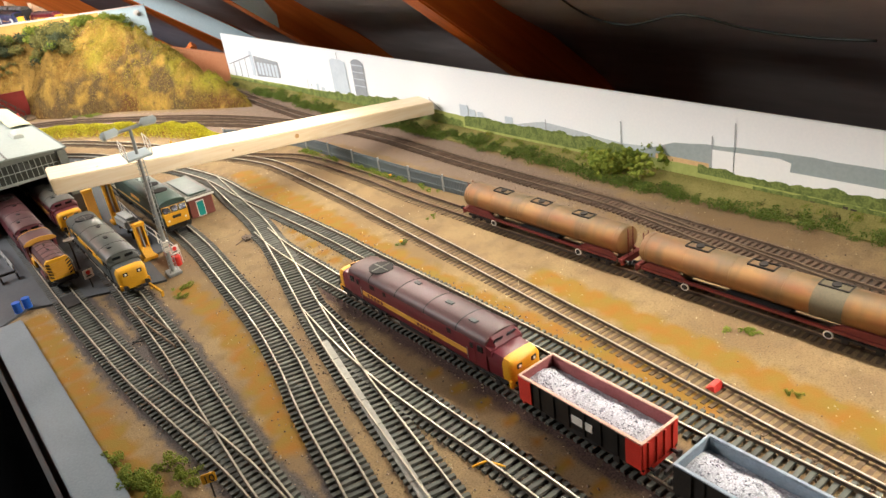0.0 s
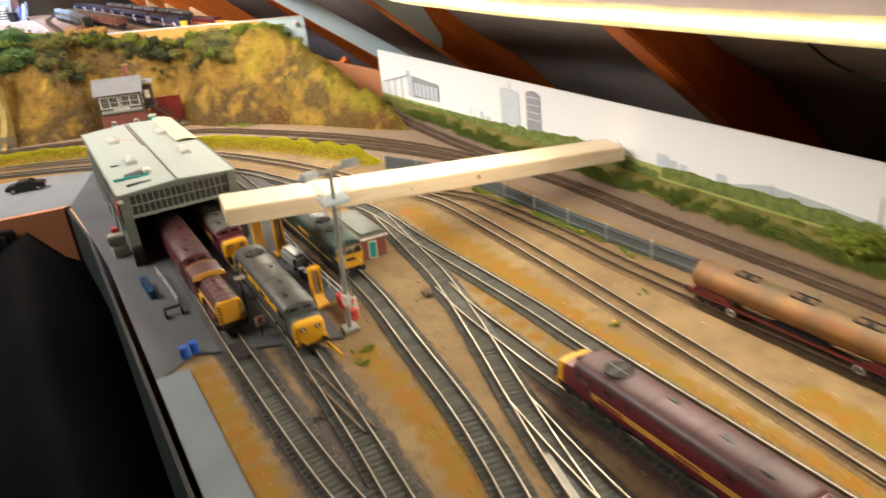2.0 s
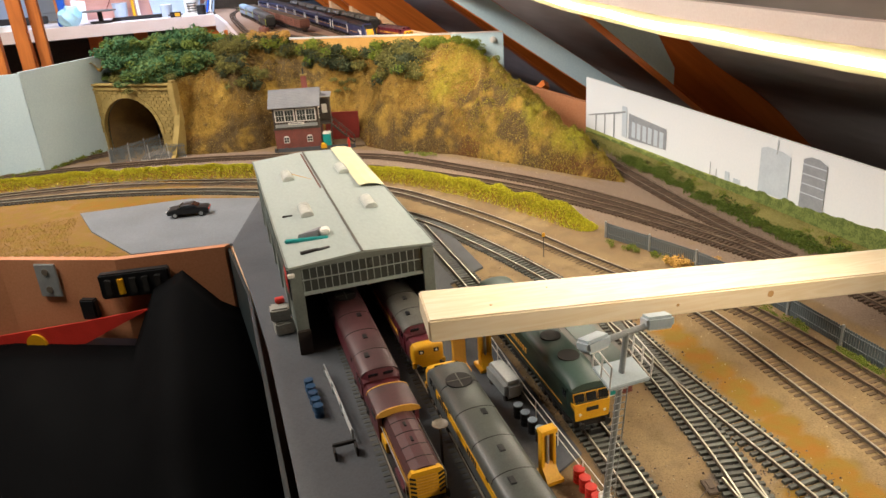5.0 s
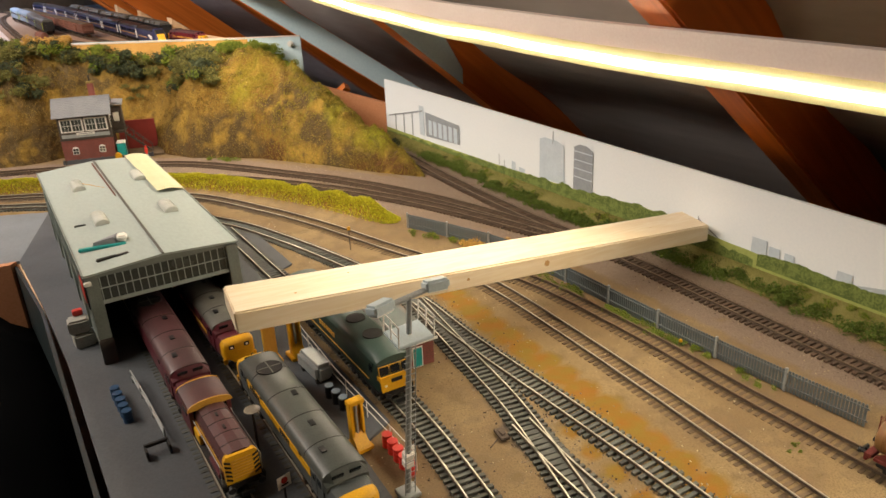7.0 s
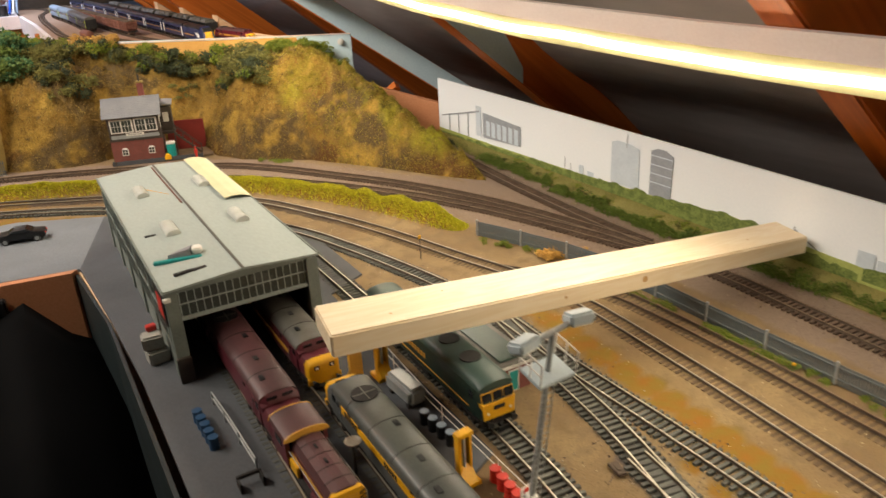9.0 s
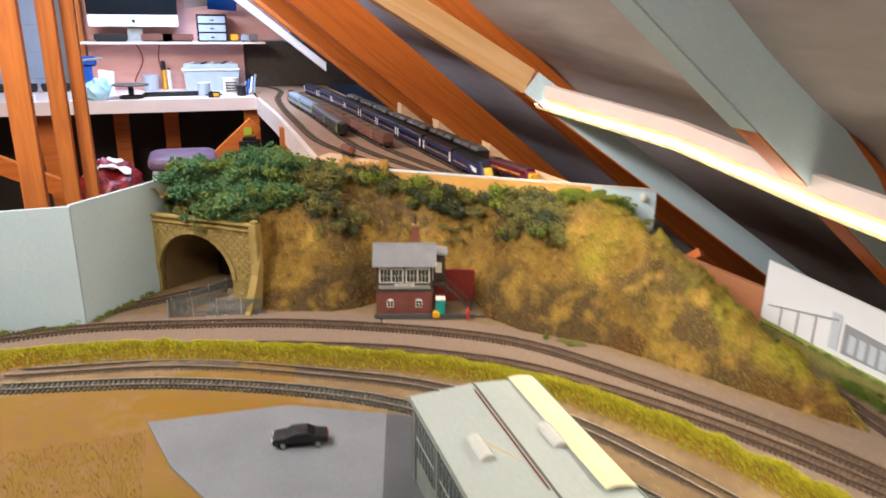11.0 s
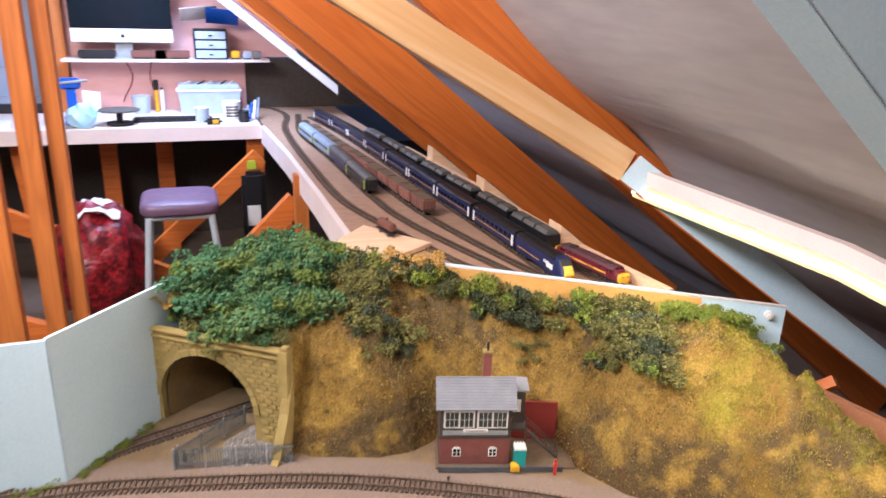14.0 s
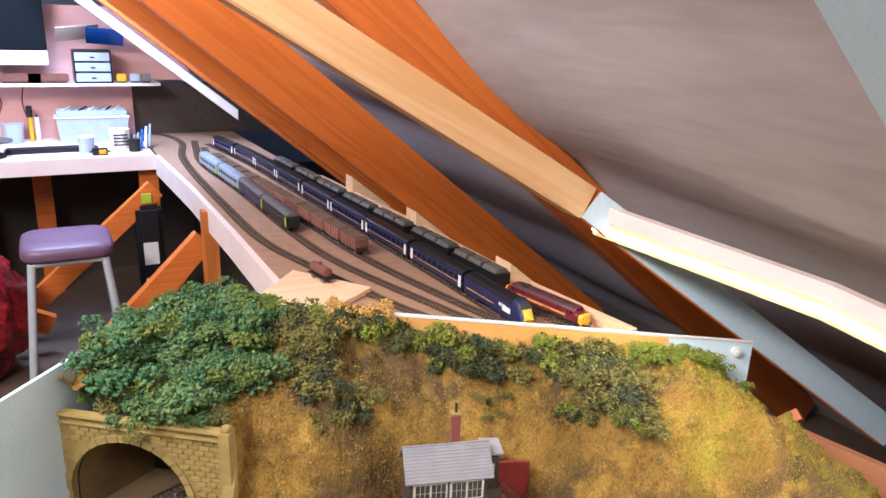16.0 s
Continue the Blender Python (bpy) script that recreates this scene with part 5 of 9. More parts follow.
    part("underframe", b, "dark", t)
    return t


def shunter(at, turn):
    """Small shunting engine: cab behind a long narrow bonnet that ends in a striped radiator."""
    t = thing("shunting_locomotive", "maroon and gold diesel shunter with wasp-striped radiator end", "locomotive", at, turn)
    b = box(B(), -0.0165, 0.0165, -0.056, 0.056, 0.0095, 0.0135, 0.0006)
    part("frame", b, "dark", t)
    b = loft(B(), [[(x, y, z) for x, z in [(-0.0125, 0.0135), (-0.0130, 0.033), (-0.010, 0.0388), (-0.004, 0.0405), (0.004, 0.0405), (0.010, 0.0388), (0.0130, 0.033), (0.0125, 0.0135)]] for y in (-0.0525, 0.022)])
    bonnet = part("bonnet", b, "maroon_dirty", t)
    b = loft(B(), [[(x, y, z) for x, z in [(-0.0131, 0.0335), (-0.0101, 0.0391), (-0.004, 0.0408), (0.004, 0.0408), (0.0101, 0.0391), (0.0131, 0.0335)]] for y in (-0.0525, 0.022)])
    part("bonnet_top", b, "roof_maroon", bonnet)
    for y in (-0.04, -0.025, -0.008, 0.008):
        b = loft(B(), [[(x, y + d, z) for x, z in [(-0.0134, 0.030), (-0.0103, 0.0394), (-0.004, 0.0411), (0.004, 0.0411), (0.0103, 0.0394), (0.0134, 0.030)]] for d in (-0.0003, 0.0003)])
        part("bonnet_seam", b, "dark", bonnet)
    for y in (-0.018, 0.002):
        b = box(B(), -0.001, 0.001, y - 0.003, y + 0.003, 0.0405, 0.0418, 0.0003)
        part("exhaust", b, "black", bonnet)
    for sx in (-1, 1):
        b = box(B(), sx * 0.0134 - 0.0003, sx * 0.0134 + 0.0003, -0.051, 0.022, 0.024, 0.028)
        part("side_band", b, "gold", bonnet)
        b = box(B(), sx * 0.0148 - 0.0014, sx * 0.0148 + 0.0014, 0.004, 0.020, 0.0137, 0.024, 0.0006)
        part("side_box", b, "yellow", t)
        b = box(B(), sx * 0.0146 - 0.0014, sx * 0.0146 + 0.0014, -0.046, -0.02, 0.0137, 0.019, 0.0006)
        part("battery_box", b, "maroon_dirty", t)
        b = B()
        cyl(b, (sx * 0.0155, -0.0515, 0.0135), (sx * 0.0155, -0.0515, 0.030), 0.0004, n=6)
        cyl(b, (sx * 0.0155, -0.0515, 0.030), (sx * 0.0155, 0.02, 0.030), 0.0003, n=6)
        part("handrail", b, "steel", t)
    # radiator end with chevron stripes
    b = loft(B(), [[(x, y, z) for x, z in [(-0.0132, 0.0135), (-0.0132, 0.036), (-0.0108, 0.0396), (0.0108, 0.0396), (0.0132, 0.036), (0.0132, 0.0135)]] for y in (-0.0558, -0.0515)])
    rad = part("radiator", b, "yellow", t)
    for sx in (-1, 1):
        for k in range(5):
            z = 0.0155 + k * 0.0042
            b = loft(B(), [[(sx * 0.0130, y, z + 0.0026), (sx * 0.0130, y, z + 0.0045), (sx * 0.0085, y, z + 0.0019), (sx * 0.0085, y, z)] for y in (-0.0564, -0.0557)])
            part("wasp_stripe", b, "black", rad)
    b = B()
    for k in range(7):
        box(b, -0.0075, 0.0075, -0.0563, -0.0557, 0.017 + k * 0.0028, 0.0182 + k * 0.0028)
    part("radiator_slats", b, "gold", rad)
    # cab
    b = loft(B(), [[(x, y, z) for x, z in [(-0.0172, 0.0125), (-0.0176, 0.039), (0.0176, 0.039), (0.0172, 0.0125)]] for y in (0.022, 0.054)])
    cab = part("cab", b, "maroon_dirty", t)
    b = loft(B(), [[(x, y, z) for x, z in roof_profile(0.0184, 0.039, 0.0465)] for y in (0.0205, 0.0555)])
    part("cab_roof", b, "roof_maroon", cab)
    for y in (0.0200, 0.0560):
        b = loft(B(), [[(x, y + d, z) for x, z in roof_profile(0.0188, 0.0391, 0.0469)] for d in (-0.0006, 0.0006)])
        part("roof_edge", b, "gold", cab, "gold-painted roof edge")
    for sx in (-1, 1):
        for z in (0.0315,):
            b = box(B(), sx * 0.0105 - 0.0035, sx * 0.0105 + 0.0035, 0.0213, 0.0222, 0.030, 0.037, 0.0003)
            part("cab_window", b, "glass_dark", cab)
        b = box(B(), sx * 0.0177 - 0.0003, sx * 0.0177 + 0.0003, 0.030, 0.044, 0.029, 0.0365, 0.0002)
        part("side_window", b, "glass_dark", cab)
    for y in (-0.034, 0.0, 0.034):
        wheelset(t, y, 0.0082)
    for sx in (-1, 1):
        b = box(B(), sx * 0.0125 - 0.0008, sx * 0.0125 + 0.0008, -0.042, 0.042, 0.0055, 0.0085)
        part("coupling_rod", b, "red", t)
    buffers(t, -0.0555, -1, 0.0112, "dark")
    buffers(t, 0.0555, 1, 0.0112, "dark")
    t.scale = (1.0, 1.0, 0.92)
    return t


shunter((0.0505, 0.936, RAIL), 0.5)
nosed_diesel("weathered maroon nosed diesel standing in the engine shed", (0.0505, 1.116, RAIL), 0, "maroon_dirty", "roof_maroon", "maroon_dirty")
nosed_diesel("grey and yellow nosed diesel with yellow ends", (0.1075, 0.911, RAIL), -0.6, "grey_green", "roof_green", "yellow", ("yellow", 0.0285, 0.0365, "dark"))
nosed_diesel("maroon diesel with orange-yellow end inside the engine shed", (0.1070, 1.180, RAIL), 0, "maroon_dirty", "roof_grey", "yellow", ("gold", 0.0225, 0.0275, "maroon"))
flat_diesel("dark green flat-fronted diesel with yellow front panel", (0.2065, 1.034, RAIL), -1.2, "green", "roof_teal", "yellow", 0.116, "gold")
nosed_diesel("maroon diesel with gold band and yellow nose", (0.2655, 0.4690, RAIL), -0.4, "maroon", "roof_maroon", "yellow", ("gold", 0.0205, 0.0258, "maroon"), scale_y=1.06)


def open_wagon(label, at, turn, side, end, inside_mat, rim, half_len, load_z):
    t = thing("open_wagon", label, "wagon", at, turn, "wagons behind the maroon diesel")
    h, L, z0, z1 = 0.0172, half_len, 0.0135, 0.0375
    for sx in (-1, 1):
        b = box(B(), min(sx * h, sx * (h - 0.0012)), max(sx * h, sx * (h - 0.0012)), -L + 0.002, L - 0.002, z0, z1)
        sd = part("side", b, side, t)
        b = box(B(), min(sx * (h - 0.0012), sx * (h - 0.0016)), max(sx * (h - 0.0012), sx * (h - 0.0016)), -L + 0.002, L - 0.002, z0 + 0.001, z1)
        part("side_lining", b, inside_mat, sd)
        for k in range(8):
            y = -L + 0.006 + k * (2 * L - 0.012) / 7
            b = box(B(), min(sx * h, sx * (h + 0.001)), max(sx * h, sx * (h + 0.001)), y - 0.0009, y + 0.0009, z0, z1 - 0.001)
            part("rib", b, side, sd)
        b = box(B(), sx * (h + 0.0003) - 0.0003, sx * (h + 0.0003) + 0.0003, -0.014, 0.004, z0 + 0.007, z0 + 0.0145)
        part("data_panel", b, "white" if side == "black" else side, sd)
        for s in (-1, 1):
            b = box(B(), sx * (h + 0.0009) - 0.0004, sx * (h + 0.0009) + 0.0004, s * (L - 0.0065) - 0.0060, s * (L - 0.0065) + 0.0060, z0, z1 - 0.001)
            part("end_panel", b, end, sd)
    for s in (-1, 1):
        b = box(B(), -h, h, min(s * L, s * (L - 0.0014)), max(s * L, s * (L - 0.0014)), z0, z1)
        e = part("end", b, end, t)
        b = box(B(), -h + 0.0012, h - 0.0012, min(s * (L - 0.0014), s * (L - 0.0018)), max(s * (L - 0.0014), s * (L - 0.0018)), z0, z1)
        part("end_lining", b, inside_mat, e)
        for x in (-0.012, -0.004, 0.004, 0.012):
            b = box(B(), x - 0.0008, x + 0.0008, min(s * L, s * (L + 0.0011)), max(s * L, s * (L + 0.0011)), z0, z1 - 0.001)
            part("rib", b, end, e)
        buffers(t, s * L, s, 0.0118, end)
    b = B()
    for sx in (-1, 1):
        box(b, sx * h - 0.0013, sx * h + 0.0013, -L, L, z1 - 0.0002, z1 + 0.0010, 0.0003)
        box(b, -h, h, sx * (L - 0.0008) - 0.0010, sx * (L - 0.0008) + 0.0010, z1 - 0.0002, z1 + 0.0010, 0.0003)
    part("top_rim", b, rim, t)
    b = box(B(), -h, h, -L, L, 0.0115, 0.0136)
    part("floor", b, "dark", t)
    # load of stone chips
    rnd = random.Random(label)
    b = B()
    n = 26
    gx, gy = 14, 44
    vs = [[b.verts.new((-h + 0.0017 + (2 * h - 0.0034) * i / gx, -L + 0.002 + (2 * L - 0.004) * j / gy, load_z + 0.006 * math.sin(math.pi * i / gx) * (0.7 + 0.3 * math.sin(j * 0.5)) + rnd.uniform(-0.0006, 0.0006))) for j in range(gy + 1)] for i in range(gx + 1)]
    for i in range(gx):
        for j in range(gy):
            b.faces.new((vs[i][j], vs[i + 1][j], vs[i + 1][j + 1], vs[i][j + 1]))
    ld = part("stone_load", b, "stone_load", t)
    b = B()
    for k in range(900):
        i, j = rnd.random(), rnd.random()
        x, y = -h + 0.0025 + (2 * h - 0.005) * i, -L + 0.003 + (2 * L - 0.006) * j
        z = load_z + 0.006 * math.sin(math.pi * i) * (0.7 + 0.3 * math.sin(j * gy * 0.5))
        r = rnd.uniform(0.0005, 0.0011)
        m = Matrix.Translation((x, y, z)) @ Euler((rnd.uniform(0, 3), rnd.uniform(0, 3), rnd.uniform(0, 3))).to_matrix().to_4x4()
        q = [b.verts.new(m @ Vector(v)) for v in ((r, 0, -r * 0.6), (-r, r * 0.9, -r * 0.5), (-r * 0.7, -r, -r * 0.6), (0, 0.1 * r, r))]
        for f in ((0, 1, 2), (0, 3, 1), (1, 3, 2), (2, 3, 0)):
            b.faces.new([q[c] for c in f])
    bmesh.ops.recalc_face_normals(b, faces=b.faces[:])
    tagged(part("stone_heap", b, "stone_load", ld), kind="stuff")
    for s in (-1, 1):
        y = s * (L - 0.022)
        for sx in (-1, 1):
            b = B()
            box(b, sx * 0.0145 - 0.001, sx * 0.0145 + 0.001, y - 0.009, y + 0.009, 0.0085, 0.0098, 0.0004)
            box(b, sx * 0.0148 - 0.0018, sx * 0.0148 + 0.0018, y - 0.0028, y + 0.0028, 0.0045, 0.0105, 0.0005)
            part("spring_gear", b, "dark", t)
        wheelset(t, y, 0.0060)
    b = box(B(), -0.0152, 0.0152, -0.014, 0.014, 0.0055, 0.0115, 0.0006)
    part("brake_gear", b, "dark", t)
    t.scale = (1.0, 1.0, 0.84)
    return t


open_wagon("black open wagon with red ends and a load of stone", (0.2575, 0.2725, RAIL), -0.8, "black", "red", "wagon_in", "wagon_rim", 0.0545, 0.0265)
open_wagon("black open wagon with blue-grey inside and heaped stone", (0.2550, 0.141, RAIL), -0.8, "dark", "dark", "grey_blue", "grey_blue", 0.0545, 0.0265)


def tank_wagon(label, at, turn, with_stain):
    t = thing("tank_wagon", label, "wagon", at, turn, "rake of bogie tank wagons")
    R, L, zc = 0.0178, 0.1185, 0.0335
    n = 28
    b = B()
    ys = [(-L - 0.0030, 0.30), (-L - 0.0022, 0.66), (-L, 0.94), (-L + 0.002, 1.0), (L - 0.002, 1.0), (L, 0.94), (L + 0.0022, 0.66), (L + 0.0030, 0.30)]
    loft(b, [[(R * k * math.cos(2 * math.pi * i / n), y, zc + R * k * math.sin(2 * math.pi * i / n)) for i in range(n)] for y, k in ys])
    barrel = part("barrel", b, "tank", t, smooth=False)
    for y in (-L + 0.006, -0.07, -0.024, 0.024, 0.07, L - 0.006):
        b = loft(B(), [[((R + 0.0003) * math.cos(2 * math.pi * i / n), y + d, zc + (R + 0.0003) * math.sin(2 * math.pi * i / n)) for i in range(n)] for d in (-0.0006, 0.0006)])
        part("barrel_band", b, "tank", barrel)
    for y, w in with_stain:
        b = loft(B(), [[((R + 0.0004) * math.cos(2 * math.pi * i / n), y + d, zc + (R + 0.0004) * math.sin(2 * math.pi * i / n)) for i in range(n)] for d in (-w, w)], cap=False)
        part("spill_stain", b, "stain", barrel, "dark grey spill down the barrel")
    for y in (-0.062, 0.0, 0.062):
        b = B()
        for sx in (-1, 1):
            box(b, sx * 0.0055 - 0.0006, sx * 0.0055 + 0.0006, y - 0.012, y + 0.012, zc + R - 0.0012, zc + R + 0.0008)
        for d in (-0.012, 0.012):
            box(b, -0.0058, 0.0058, y + d - 0.0006, y + d + 0.0006, zc + R - 0.0004, zc + R + 0.0008)
        part("walkway", b, "dark", barrel)
        b = B()
        cyl(b, (0, y, zc + R - 0.001), (0, y, zc + R + 0.0016), 0.0038, n=16)
        part("filler_lid", b, "dark", barrel)
    for sx in (-1, 1):
        b = box(B(), sx * 0.0165 - 0.0012, sx * 0.0165 + 0.0012, -L + 0.002, L - 0.002, 0.0125, 0.0160, 0.0004)
        part("side_rail", b, "tank_frame", t)
        for s in (-1, 1):
            b = loft(B(), [[(sx * 0.0155 + d, s * (L - 0.002), 0.0160), (sx * 0.0155 + d, s * (L - 0.052), 0.0160), (sx * 0.0155 + d, s * (L - 0.044), 0.0220), (sx * 0.0155 + d, s * (L - 0.010), 0.0235)] for d in (-0.001, 0.001)])
            part("saddle", b, "tank_frame", t)
    for s in (-1, 1):
        b = box(B(), -0.0165, 0.0165, min(s * L, s * (L + 0.006)), max(s * L, s * (L + 0.006)), 0.0118, 0.0160, 0.0004)
        part("end_platform", b, "tank_frame", t)
        b = B()
        for sx in (-0.004, 0.004):
            cyl(b, (sx, s * (L + 0.0042), 0.016), (sx, s * (L + 0.0042), zc + R), 0.0005, n=6)
        for k in range(8):
            cyl(b, (-0.004, s * (L + 0.0042), 0.019 + k * 0.004), (0.004, s * (L + 0.0042), 0.019 + k * 0.004), 0.0003, n=5)
        part("ladder", b, "tank_frame", t)
        bogie(t, s * (L - 0.026), (-0.0130, 0.0130), 0.0148, "dark", 0.0062, 0.0028)
        b = B()
        cyl(b, (-0.0168, s * (L - 0.052), 0.0085), (-0.0180, s * (L - 0.052), 0.0085), 0.0042, n=20)
        hw = part("handwheel", b, "white", t, "pale brake handwheel")
        b = B()
        cyl(b, (-0.0179, s * (L - 0.052), 0.0085), (-0.0183, s * (L - 0.052), 0.0085), 0.0030, n=20)
        part("hub", b, "dark", hw)
        buffers(t, s * (L + 0.006), s, 0.0125, "tank_frame")
    b = box(B(), -0.010, 0.010, -0.03, 0.03, 0.0075, 0.0125, 0.001)
    part("discharge_gear", b, "dark", t)
    t.scale = (0.93, 0.94, 0.81)
    return t


tank_wagon("rusty orange-brown bogie tank wagon, streaked with dirt", (0.4655, 0.5185, RAIL), 0.4, ())
tank_wagon("rusty orange-brown bogie tank wagon with a dark spill", (0.4690, 0.2710, RAIL), 0.8, ((-0.062, 0.013),))
tank_wagon("rusty orange-brown bogie tank wagon", (0.4730, 0.0235, RAIL), 0.8, ())
# ---- the engine shed ----
def engine_shed():
    t = thing("engine_shed", "two-road grey clad engine shed with glazed gable and flat-pitched roof", "engine shed", (0, 0, 0.0012))
    x0, x1, y0, y1, zt, zr = -0.004, 0.143, 1.160, 1.592, 0.0965, 0.1015
    xm = (x0 + x1) / 2
    for x, sx in ((x0, -1), (x1, 1)):
        b = box(B(), min(x, x - sx * 0.003), max(x, x - sx * 0.003), y0, y1, 0, zt)
        w = part("side_wall", b, "shed_wall", t)
        for k in range(6):
            y = y0 + 0.012 + k * (y1 - y0 - 0.024) / 5
            b = box(B(), min(x, x + sx * 0.002), max(x, x + sx * 0.002), y - 0.0035, y + 0.0035, 0, zt - 0.002, 0.0004)
            part("column", b, "shed_wall", w)
        for k in range(5):
            y = y0 + 0.022 + k * (y1 - y0 - 0.024) / 5
            b = box(B(), min(x, x + sx * 0.0012), max(x, x + sx * 0.0012), y, y + 0.064, 0.036, 0.086)
            win = part("window_panel", b, "shed_glass", w)
            b = B()
            for q in range(7):
                box(b, min(x, x + sx * 0.0018), max(x, x + sx * 0.0018), y + q * 0.064 / 6 - 0.0004, y + q * 0.064 / 6 + 0.0004, 0.036, 0.086)
            box(b, min(x, x + sx * 0.0018), max(x, x + sx * 0.0018), y, y + 0.064, 0.060, 0.0612)
            part("glazing_bar", b, "shed_roof", win)
    b = box(B(), x0, x1, y1 - 0.003, y1, 0, zt)
    part("end_wall", b, "shed_wall", t)
    # roof slopes with overhang
    for sx in (-1, 1):
        xe = x0 - 0.004 if sx < 0 else x1 + 0.004
        b = loft(B(), [[(xe, y, zt), (xe, y, zt + 0.0022), (xm, y, zr + 0.0022), (xm, y, zr)] for y in (y0 - 0.007, y1 + 0.004)])
        rf = part("roof_slope", b, "shed_roof", t)
        b = loft(B(), [[(xe - sx * d, y, zt + 0.0021), (xe, y, zt + 0.0021), (xe, y, zt + 0.0034), (xe - sx * d, y, zt + 0.0034)] for y in (y0 - 0.007, y1 + 0.004) for d in (0.0016,)])
        part("verge_strip", b, "shed_wall", rf)
    b = box(B(), xm - 0.0012, xm + 0.0012, y0 - 0.007, y1 + 0.004, zr + 0.0018, zr + 0.0030)
    part("ridge", b, "roof_grey", t)
    for px, py in ((0.031, 1.472), (0.108, 1.471), (0.034, 1.311), (0.110, 1.307)):
        zz = zt + (zr - zt) * (1 - abs(px - xm) / (x1 - xm)) + 0.002
        hump = [(px + 0.0075 * math.cos(a * math.pi / 8), zz + 0.0062 * math.sin(a * math.pi / 8) ** 0.7) for a in range(9)]
        b = loft(B(), [[(x, y, z) for x, z in hump] for y in (py - 0.020, py + 0.020)])
        v = part("roof_vent", b, "vent_white", t, "pale louvred roof vent")
        for k in range(6):
            ya = py - 0.0175 + k * 0.007
            b = loft(B(), [[(px + (x - px) * 1.05, y, zz + (z - zz) * 1.07) for x, z in hump] for y in (ya - 0.0008, ya + 0.0008)])
            part("louvre", b, "vent_white", v)
    # front: posts, lintel, glazed gable
    b = loft(B(), [[(x0, y, 0.0935), (x1, y, 0.0935), (x1, y, zt), (xm, y, zr), (x0, y, zt)] for y in (y0 - 0.004, y0)])
    part("gable_board", b, "shed_wall", t)
    b = box(B(), x0 + 0.004, x1 - 0.004, y0 - 0.0012, y0 - 0.0004, 0.0665, 0.0945)
    gl = part("gable_glazing", b, "shed_glass", t)
    b = B()
    for k in range(20):
        x = x0 + 0.004 + k * (x1 - x0 - 0.008) / 19
        box(b, x - 0.0004, x + 0.0004, y0 - 0.0019, y0 - 0.001, 0.0665, 0.0945)
    for z in (0.067, 0.0805, 0.094):
        box(b, x0 + 0.003, x1 - 0.003, y0 - 0.0027, y0 - 0.001, z - 0.0004, z + 0.0004)
    part("glazing_bar", b, "shed_roof", gl)
    b = box(B(), x0, x1, y0 - 0.004, y0 + 0.002, 0.0640, 0.0668, 0.0004)
    part("lintel", b, "shed_roof", t)
    for x in (x0 - 0.002, x1 - 0.010):
        b = box(B(), x, x + 0.012, y0 - 0.006, y0 + 0.004, 0, 0.095, 0.0006)
        part("door_post", b, "shed_wall", t)
    for x in (x0 - 0.003, x1 - 0.011):
        b = box(B(), x, x + 0.014, y0 - 0.009, y0 - 0.006, 0, 0.028, 0.0008)
        part("post_guard", b, "timber_dark", t)
    b = box(B(), x0 - 0.0036, x0 - 0.0022, y0 + 0.000, y0 + 0.036, 0.060, 0.091, 0.0004)
    pst = part("notice_board", b, "black", t, "dark framed red notice board")
    b = box(B(), x0 - 0.0042, x0 - 0.0035, y0 + 0.005, y0 + 0.031, 0.066, 0.087, 0.0003)
    part("notice", b, "red", pst)
    b = box(B(), x0 - 0.004, x0 + 0.003, y0 - 0.010, y0 - 0.006, 0.0885, 0.0925, 0.0006)
    part("wall_lamp", b, "white", t)
    return t


engine_shed()


def simple(name, label, category, bm, material, group="", at=(0, 0, 0), turn=0.0, smooth=False):
    ob = part(name, bm, material, smooth=smooth)
    ob.matrix_world = pose(*at, 0, 0, turn)
    return tagged(ob, label, category, group)


# things left on the shed roof
def sheet_z(k, lift):
    return 0.1015 - 0.0040 * k + 0.0030 * math.sin(math.pi * k) + lift


b = loft(B(), [[(0.114 + 0.033 * k, 1.376 + dy, sheet_z(k, z + 0.0007)) for k in (0, 0.33, 0.66, 1.0)] + [(0.114 + 0.033 * k, 1.376 + dy, sheet_z(k, z)) for k in (1.0, 0.66, 0.33, 0)] for dy, z in ((0, 0.0030), (0.222, 0.0020))])
simple("loose_roof_sheet", "curled cream plastic sheet lying on the shed roof", "sheet", b, "cream_sheet")
tool = thing("cutting_tool", "teal plastic tool with grey and white head", "tool", (0.024, 1.220, 0.1012), -12)
part("handle", box(B(), -0.025, 0.022, -0.006, 0.0, 0, 0.0030, 0.0008), "teal", tool)
part("head", loft(B(), [[(-0.012, 0.0, 0.0), (0.012, 0.002, 0.0), (0.016, 0.020, 0.0), (-0.006, 0.016, 0.0)], [(-0.010, 0.002, 0.006), (0.010, 0.003, 0.009), (0.013, 0.016, 0.008), (-0.003, 0.012, 0.005)]]), "slate", tool)
part("white_cap", box(B(), 0.013, 0.023, 0.001, 0.014, 0.0028, 0.009, 0.0015), "white", tool)
clip = thing("small_clamp", "small dark metal clamp on the shed roof", "tool", (0.026, 1.183, 0.1010), 8)
part("jaw", box(B(), -0.016, 0.004, -0.0025, 0.0020, 0, 0.0030, 0.0006), "dark", clip)
part("grip", box(B(), 0.002, 0.016, -0.0040, 0.0014, 0, 0.0026, 0.0006), "black", clip)
rod = simple("brass_rod", "thin coppery rod lying along the shed roof", "rod", cyl(B(), (0.0655, 1.392, 0.1048), (0.0655, 1.580, 0.1048), 0.0011, n=8), "wagon_brown")
